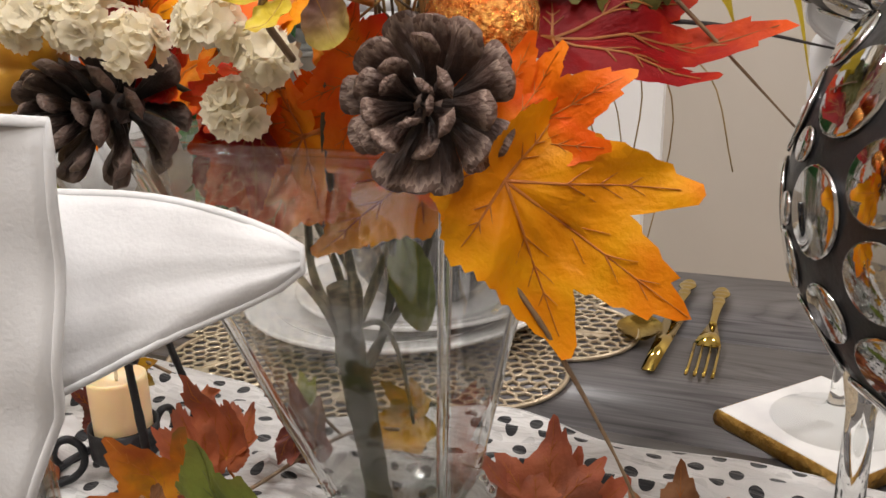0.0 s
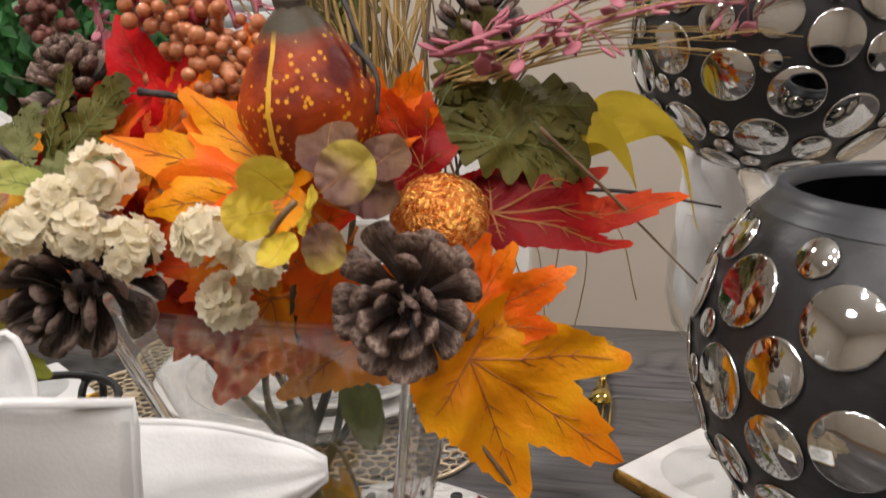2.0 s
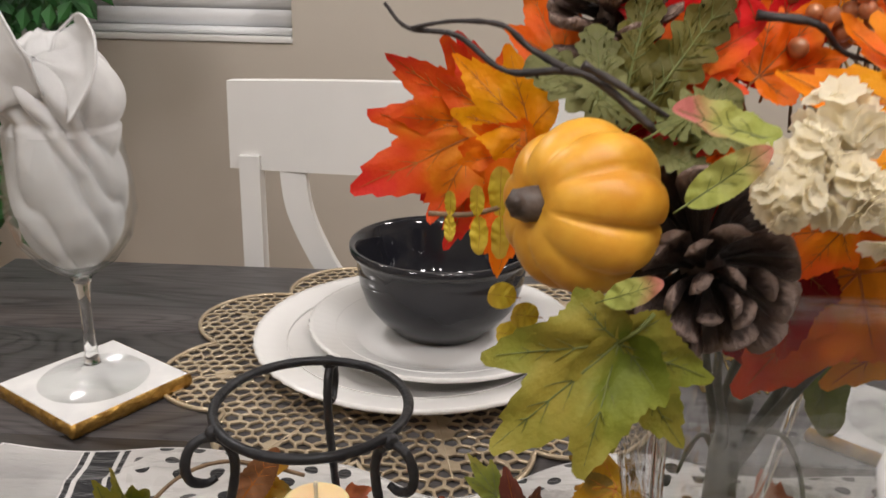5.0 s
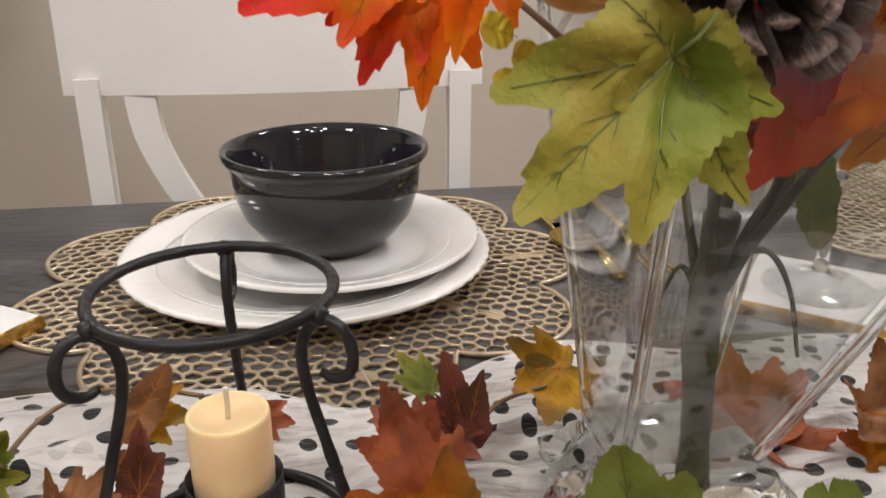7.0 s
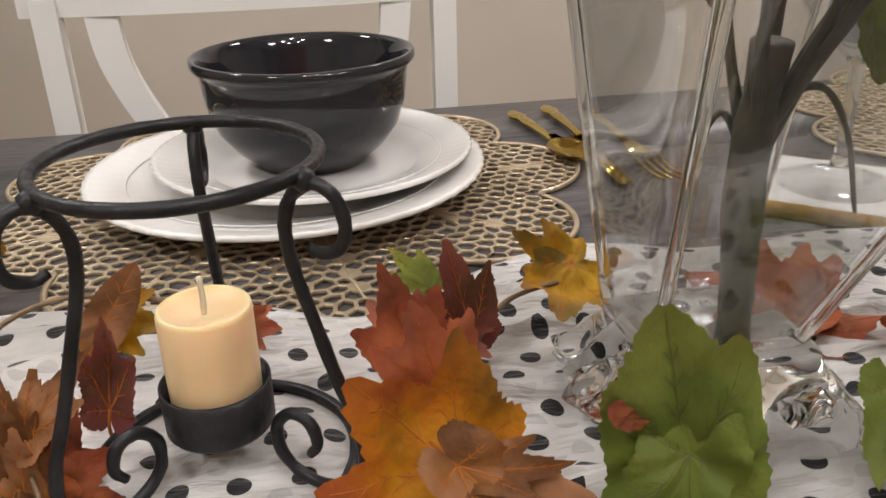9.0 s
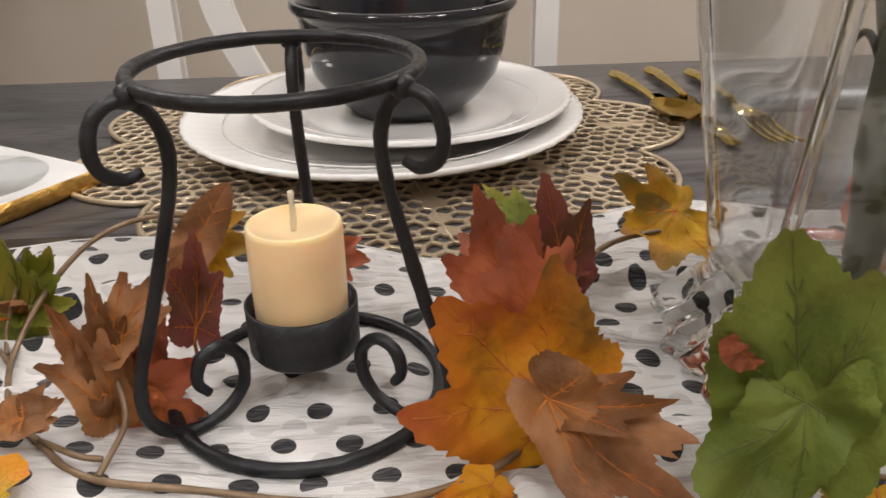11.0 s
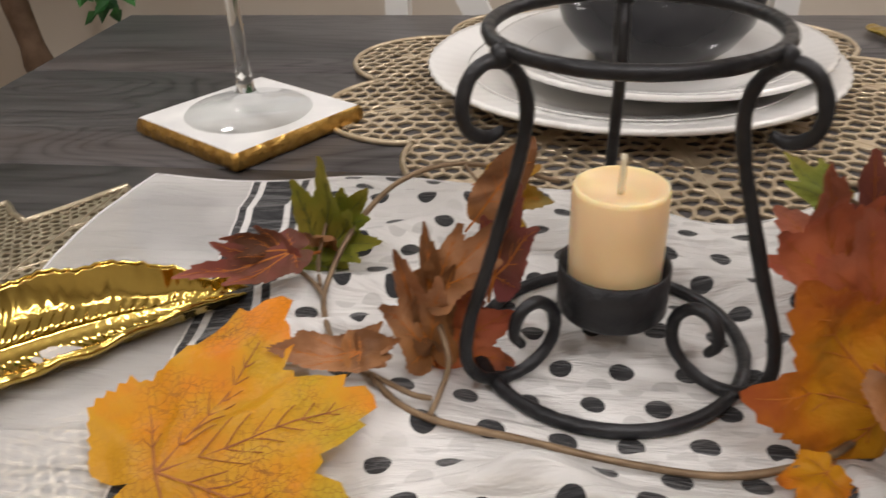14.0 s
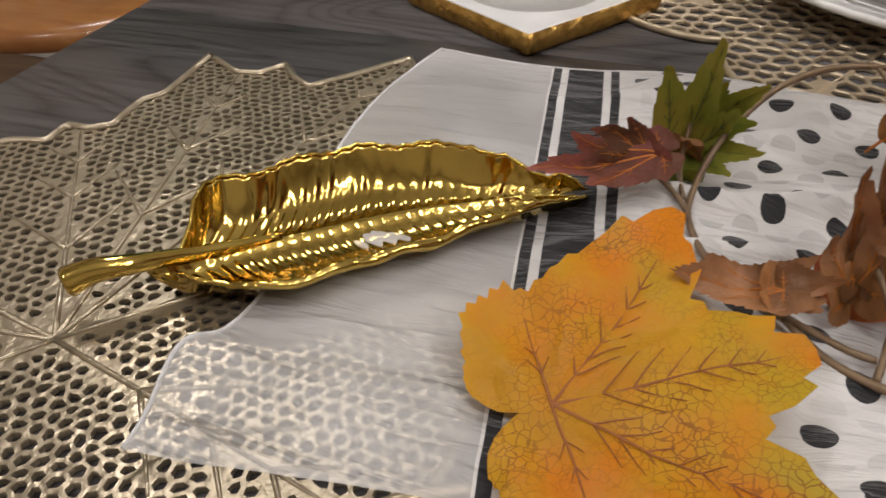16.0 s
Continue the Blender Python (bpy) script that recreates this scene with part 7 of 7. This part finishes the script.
for i in range(16):
    b = Vector((0.272 + rnd.gauss(0, 0.008), -0.05, 0.318))
    e = b + Vector((0.08 + 0.04 * rnd.random(), 0.03 + rnd.gauss(0, 0.01), 0.012 + rnd.gauss(0.01, 0.012)))
    part("grass_blade", tube(smooth_path([b, b.lerp(e, 0.5) + Vector((0, 0, 0.008)), e], 5), 0.0006, 4, taper=lambda s: 1.2 - 0.9 * s), M_STRAW, arr)
for i in range(5):
    b = Vector((0.30 + rnd.gauss(0, 0.02), -0.02, 0.27))
    e = b + Vector((rnd.gauss(0.03, 0.02), 0.02, -0.05 - 0.05 * rnd.random()))
    part("grass_blade", tube(smooth_path([b, b.lerp(e, 0.4) + Vector((0.012, 0, 0.006)), e], 5), 0.00035, 4), M_STRAW, arr)

# ---- leaf garland on the runner ----
gar = thing("leaf_garland", (0.0, -0.05, 0.012), "garland of autumn maple leaves on a bronze stem", "garland")
M_WIRE = material("bronze_stem", (0.16, 0.105, 0.06), 0.4, metal=0.3, colour2=(0.25, 0.17, 0.10), scale=100, bump=0.3, bump_scale=200)
for pts, r in ((((-0.085, -0.040, 0.016), (-0.074, -0.050, 0.013), (-0.058, -0.058, 0.013), (-0.03, -0.064, 0.013), (0.0, -0.071, 0.013), (0.03, -0.074, 0.013), (0.055, -0.068, 0.014), (0.075, -0.055, 0.016), (0.088, -0.03, 0.022), (0.096, 0.0, 0.022), (0.105, 0.028, 0.024), (0.122, 0.052, 0.03), (0.14, 0.06, 0.034), (0.17, 0.068, 0.034)), 0.0016),
               (((-0.085, -0.040, 0.016), (-0.103, -0.02, 0.012), (-0.115, 0.006, 0.012), (-0.116, 0.022, 0.018), (-0.108, 0.04, 0.032), (-0.092, 0.055, 0.046), (-0.07, 0.064, 0.052), (-0.045, 0.066, 0.050), (-0.02, 0.066, 0.044)), 0.0015),
               (((-0.116, 0.012, 0.013), (-0.122, 0.018, 0.017), (-0.132, 0.021, 0.024)), 0.0013),
               (((-0.119, 0.017, 0.016), (-0.122, 0.028, 0.022), (-0.121, 0.045, 0.034)), 0.0011),
               (((-0.062, -0.056, 0.014), (-0.060, -0.048, 0.016), (-0.058, -0.035, 0.020), (-0.063, -0.022, 0.028)), 0.0013),
               (((-0.085, -0.040, 0.017), (-0.070, -0.049, 0.017), (-0.062, -0.050, 0.016)), 0.0013),
               (((0.105, 0.028, 0.024), (0.098, 0.04, 0.034), (0.088, 0.045, 0.042)), 0.0010),
               (((0.122, 0.052, 0.03), (0.108, 0.055, 0.038), (0.098, 0.058, 0.044)), 0.0012),
               (((0.085, -0.035, 0.022), (0.08, -0.044, 0.028), (0.072, -0.046, 0.036)), 0.0012),
               (((0.15, -0.062, 0.016), (0.20, -0.085, 0.014), (0.245, -0.075, 0.014), (0.29, -0.03, 0.02), (0.33, 0.0, 0.022)), 0.0014),
               (((-0.062, 0.064, 0.052), (-0.055, 0.058, 0.046), (-0.050, 0.052, 0.044)), 0.0010)):
    part("stem", tube(smooth_path(pts, 6), r * 0.82, 8, rough=0.2), M_WIRE, gar)
leaf(gar, L_RUST, (0.084, -0.050, 0.024), (0.043, -0.043, 0.072), (0.0, -0.9, 0.45), width=1.0, cup=0.22, ripple=0.12, curl=0.15, label="rust orange maple leaf with brown tips")
leaf(gar, L_BRICK, (0.082, -0.031, 0.042), (0.071, -0.024, 0.082), (0.1, -0.9, 0.4), kind="broad", width=0.62, cup=0.2, ripple=0.08, pucker=0.06, label="salmon orange maple leaf")
leaf(gar, L_BRICK, (0.079, -0.006, 0.038), (0.060, 0.000, 0.088), (0.1, -0.9, 0.35), width=0.65, cup=0.25, ripple=0.16, curl=0.2, label="brick red maple leaf")
leaf(gar, L_BRICK, (0.084, 0.000, 0.040), (0.062, 0.030, 0.052), (-0.2, -0.8, 0.6), width=0.8, cup=0.15)
leaf(gar, L_MAROON, (0.108, 0.040, 0.024), (0.095, 0.046, 0.074), (0.1, -0.9, 0.3), width=0.55, cup=0.25, ripple=0.12, fold=0.15, label="brown maple leaf")
leaf(gar, L_MAROON, (0.094, 0.040, 0.034), (0.110, 0.020, 0.020), (0.2, -0.7, 0.5), width=0.8, ripple=0.18, curl=0.3)
leaf(gar, L_GREEN, (0.093, 0.058, 0.042), (0.076, 0.082, 0.052), (0, -0.7, 0.7), width=0.6, vein=M_VEING)
leaf(gar, L_MUSTARD, (0.163, 0.070, 0.040), (0.148, 0.045, 0.018), (-0.1, -0.8, 0.55), width=1.1, cup=0.30, ripple=0.18, curl=0.25, label="mustard yellow maple leaf")
leaf(gar, L_MUSTARD, (0.165, 0.072, 0.040), (0.138, 0.088, 0.048), (-0.1, -0.7, 0.6), width=0.8, ripple=0.18, curl=0.3)
leaf(gar, L_COPPER, (0.080, -0.064, 0.040), (0.110, -0.082, 0.010), (0.15, -0.75, 0.55), kind="broad", width=0.55, cup=0.35, ripple=0.18, curl=0.35, fold=0.3, label="brown maple leaf")
leaf(gar, L_COPPER, (0.084, -0.062, 0.036), (0.118, -0.074, 0.040), (0.1, -0.7, 0.7), width=0.5, cup=0.3, curl=0.35, fold=0.35)
leaf(gar, L_RUST, (0.062, -0.070, 0.014), (0.046, -0.092, 0.010), (0, -0.4, 0.9), width=0.7, ripple=0.18, curl=0.3)
leaf(gar, L_GREENP, (0.148, -0.087, 0.044), (0.135, -0.080, 0.106), (-0.2, -0.95, 0.15), kind="soft", width=0.62, cup=0.25, ripple=0.10, fold=-0.12, pucker=0.08, teeth=0.03, vein=M_VEING, name="green_leaf", label="green puckered leaf with a red lobe", stalk=0.35)
leaf(gar, L_GREENP, (0.147, -0.088, 0.052), (0.121, -0.095, 0.010), (-0.25, -0.95, 0.25), kind="soft", width=0.55, cup=0.2, ripple=0.10, pucker=0.08, teeth=0.03, vein=M_VEING, name="green_leaf", stalk=0.0)
leaf(gar, L_BRICK, (0.132, -0.0868, 0.064), (0.1205, -0.0885, 0.075), (-0.3, -0.95, 0.2), kind="oval", width=1.3, cup=0.0, ripple=0.05, stalk=0.0)
leaf(gar, L_MUSTARD, (0.175, -0.090, 0.016), (0.165, -0.125, 0.014), (0, -0.4, 0.9), kind="broad", width=0.9, ripple=0.18, curl=0.3)
leaf(gar, L_GREENP, (0.236, -0.062, 0.046), (0.240, -0.085, 0.012), (-0.1, -0.9, 0.4), kind="broad", width=0.6, vein=M_VEING)
leaf(gar, L_GREENP, (0.240, -0.070, 0.030), (0.255, -0.095, 0.016), (0, -0.6, 0.7), kind="broad", width=0.8, vein=M_VEING)
leaf(gar, L_BRICK, (0.255, 0.030, 0.012), (0.300, 0.060, 0.020), (-0.1, -0.3, 0.95), width=1.1, cup=0.25, ripple=0.18, curl=0.25, label="red maple leaf")
leaf(gar, L_BRICK, (0.255, 0.030, 0.014), (0.250, 0.085, 0.040), (-0.1, -0.6, 0.8), width=1.0, cup=0.25, ripple=0.18, curl=0.25)
leaf(gar, L_BRICK, (0.253, 0.028, 0.014), (0.215, 0.055, 0.022), (-0.1, -0.4, 0.9), width=0.9, ripple=0.18, curl=0.3)
leaf(gar, L_COPPER, (0.325, 0.010, 0.022), (0.325, 0.050, 0.045), (-0.1, -0.8, 0.6), width=1.0, cup=0.45, ripple=0.22, curl=0.35, fold=0.15)
leaf(gar, L_RUST, (0.322, 0.005, 0.020), (0.290, 0.015, 0.020), (-0.1, -0.6, 0.8), width=0.9, ripple=0.18, curl=0.3)
leaf(gar, L_MAROON, (0.328, 0.002, 0.02), (0.35, 0.028, 0.05), (-0.2, -0.8, 0.5), width=0.8, cup=0.3)
leaf(gar, L_MAROON, (-0.131, 0.021, 0.028), (-0.174, -0.006, 0.029), (-0.2, -0.75, 0.6), width=0.38, cup=0.35, ripple=0.16, curl=0.4, fold=0.5, bend=0.12, label="maroon maple leaf")
leaf(gar, L_MAROON, (-0.132, 0.020, 0.028), (-0.156, 0.016, 0.048), (-0.1, -0.9, 0.3), width=0.5, cup=0.35, ripple=0.16, curl=0.4, fold=0.4)
leaf(gar, L_GREEN, (-0.126, 0.045, 0.010), (-0.108, 0.047, 0.071), (-0.2, -0.9, 0.3), width=0.42, cup=0.30, ripple=0.14, curl=0.2, fold=0.2, vein=M_VEING, label="green and red tipped maple leaf")
leaf(gar, L_GREEN, (-0.122, 0.043, 0.022), (-0.094, 0.044, 0.022), (0.1, -0.8, 0.5), width=0.6, cup=0.3, curl=0.4, fold=0.45, vein=M_VEING)
leaf(gar, L_GREEN, (-0.120, 0.045, 0.028), (-0.095, 0.048, 0.052), (0.1, -0.8, 0.4), width=0.5, cup=0.3, curl=0.4, fold=0.45, vein=M_VEING)
leaf(gar, L_COPPER, (-0.122, 0.040, 0.022), (-0.126, 0.030, 0.040), (-0.3, -0.9, 0.2), width=0.8, ripple=0.18, curl=0.3)
leaf(gar, L_COPPER, (-0.067, -0.022, 0.016), (-0.081, -0.019, 0.063), (0.35, -0.9, 0.1), width=0.42, cup=0.3, fold=0.6, ripple=0.12, bend=-0.15, label="copper brown curled leaf")
leaf(gar, L_COPPER, (-0.066, -0.021, 0.022), (-0.067, -0.016, 0.068), (0.4, -0.9, 0.1), width=0.36, cup=0.3, fold=0.5, ripple=0.12, bend=0.2)
leaf(gar, L_COPPER, (-0.064, -0.018, 0.040), (-0.036, -0.012, 0.070), (0.1, -0.8, 0.6), width=0.45, cup=0.2, fold=0.4, ripple=0.15)
leaf(gar, L_MAROON, (-0.046, 0.022, 0.020), (-0.036, 0.020, 0.078), (0.1, -0.9, 0.2), width=0.36, cup=0.3, fold=0.5, bend=-0.2, ripple=0.12)
leaf(gar, L_BRICK, (-0.066, -0.014, 0.008), (-0.033, -0.010, 0.033), (0.2, -0.9, 0.4), width=0.85, cup=0.3, ripple=0.16, curl=0.25, label="red maple leaf behind the holder")
leaf(gar, L_BRICK, (-0.064, -0.016, 0.012), (-0.044, -0.008, 0.052), (0.1, -0.9, 0.3), width=0.6, cup=0.3, ripple=0.15)
leaf(gar, L_COPPER, (-0.057, 0.050, 0.032), (-0.032, 0.050, 0.070), (0.1, -0.9, 0.2), kind="oval", width=0.8, fold=0.35, bend=0.2)
leaf(gar, L_MUSTARD, (-0.051, 0.058, 0.044), (-0.023, 0.060, 0.036), (0.1, -0.8, 0.5), width=0.9, ripple=0.18, curl=0.3)
leaf(gar, L_BRICK, (0.005, 0.066, 0.030), (0.025, 0.062, 0.026), (0, -0.8, 0.5), width=0.9, ripple=0.18, curl=0.3)
leaf(gar, L_COPPER, (-0.092, -0.040, 0.026), (-0.074, -0.035, 0.026), (0.05, -0.6, 0.8), width=0.8, cup=0.3, curl=0.4, fold=0.3)
leaf(gar, L_COPPER, (-0.088, -0.040, 0.026), (-0.118, -0.042, 0.023), (0.05, -0.5, 0.85), kind="soft", width=0.42, fold=0.35, ripple=0.16, curl=0.3)
# ---- loose yellow leaf ----
leaf_thing(L_BIG, (-0.1415, -0.094, 0.0165), (-0.079, -0.060, 0.024), "large glittery yellow maple leaf with orange tinge lying on the runner", (-0.05, -0.22, 1), kind="broad", width=1.05, cup=0.05, ripple=0.09, name="fallen_leaf", stalk=0.0, vein=M_VEIND)
leaf_thing(L_MUSTARD, (0.01, -0.105, 0.016), (0.0, -0.135, 0.012), "small orange and green leaf at the runner's edge", (0, -0.4, 1), kind="maple", width=0.9, name="fallen_leaf")
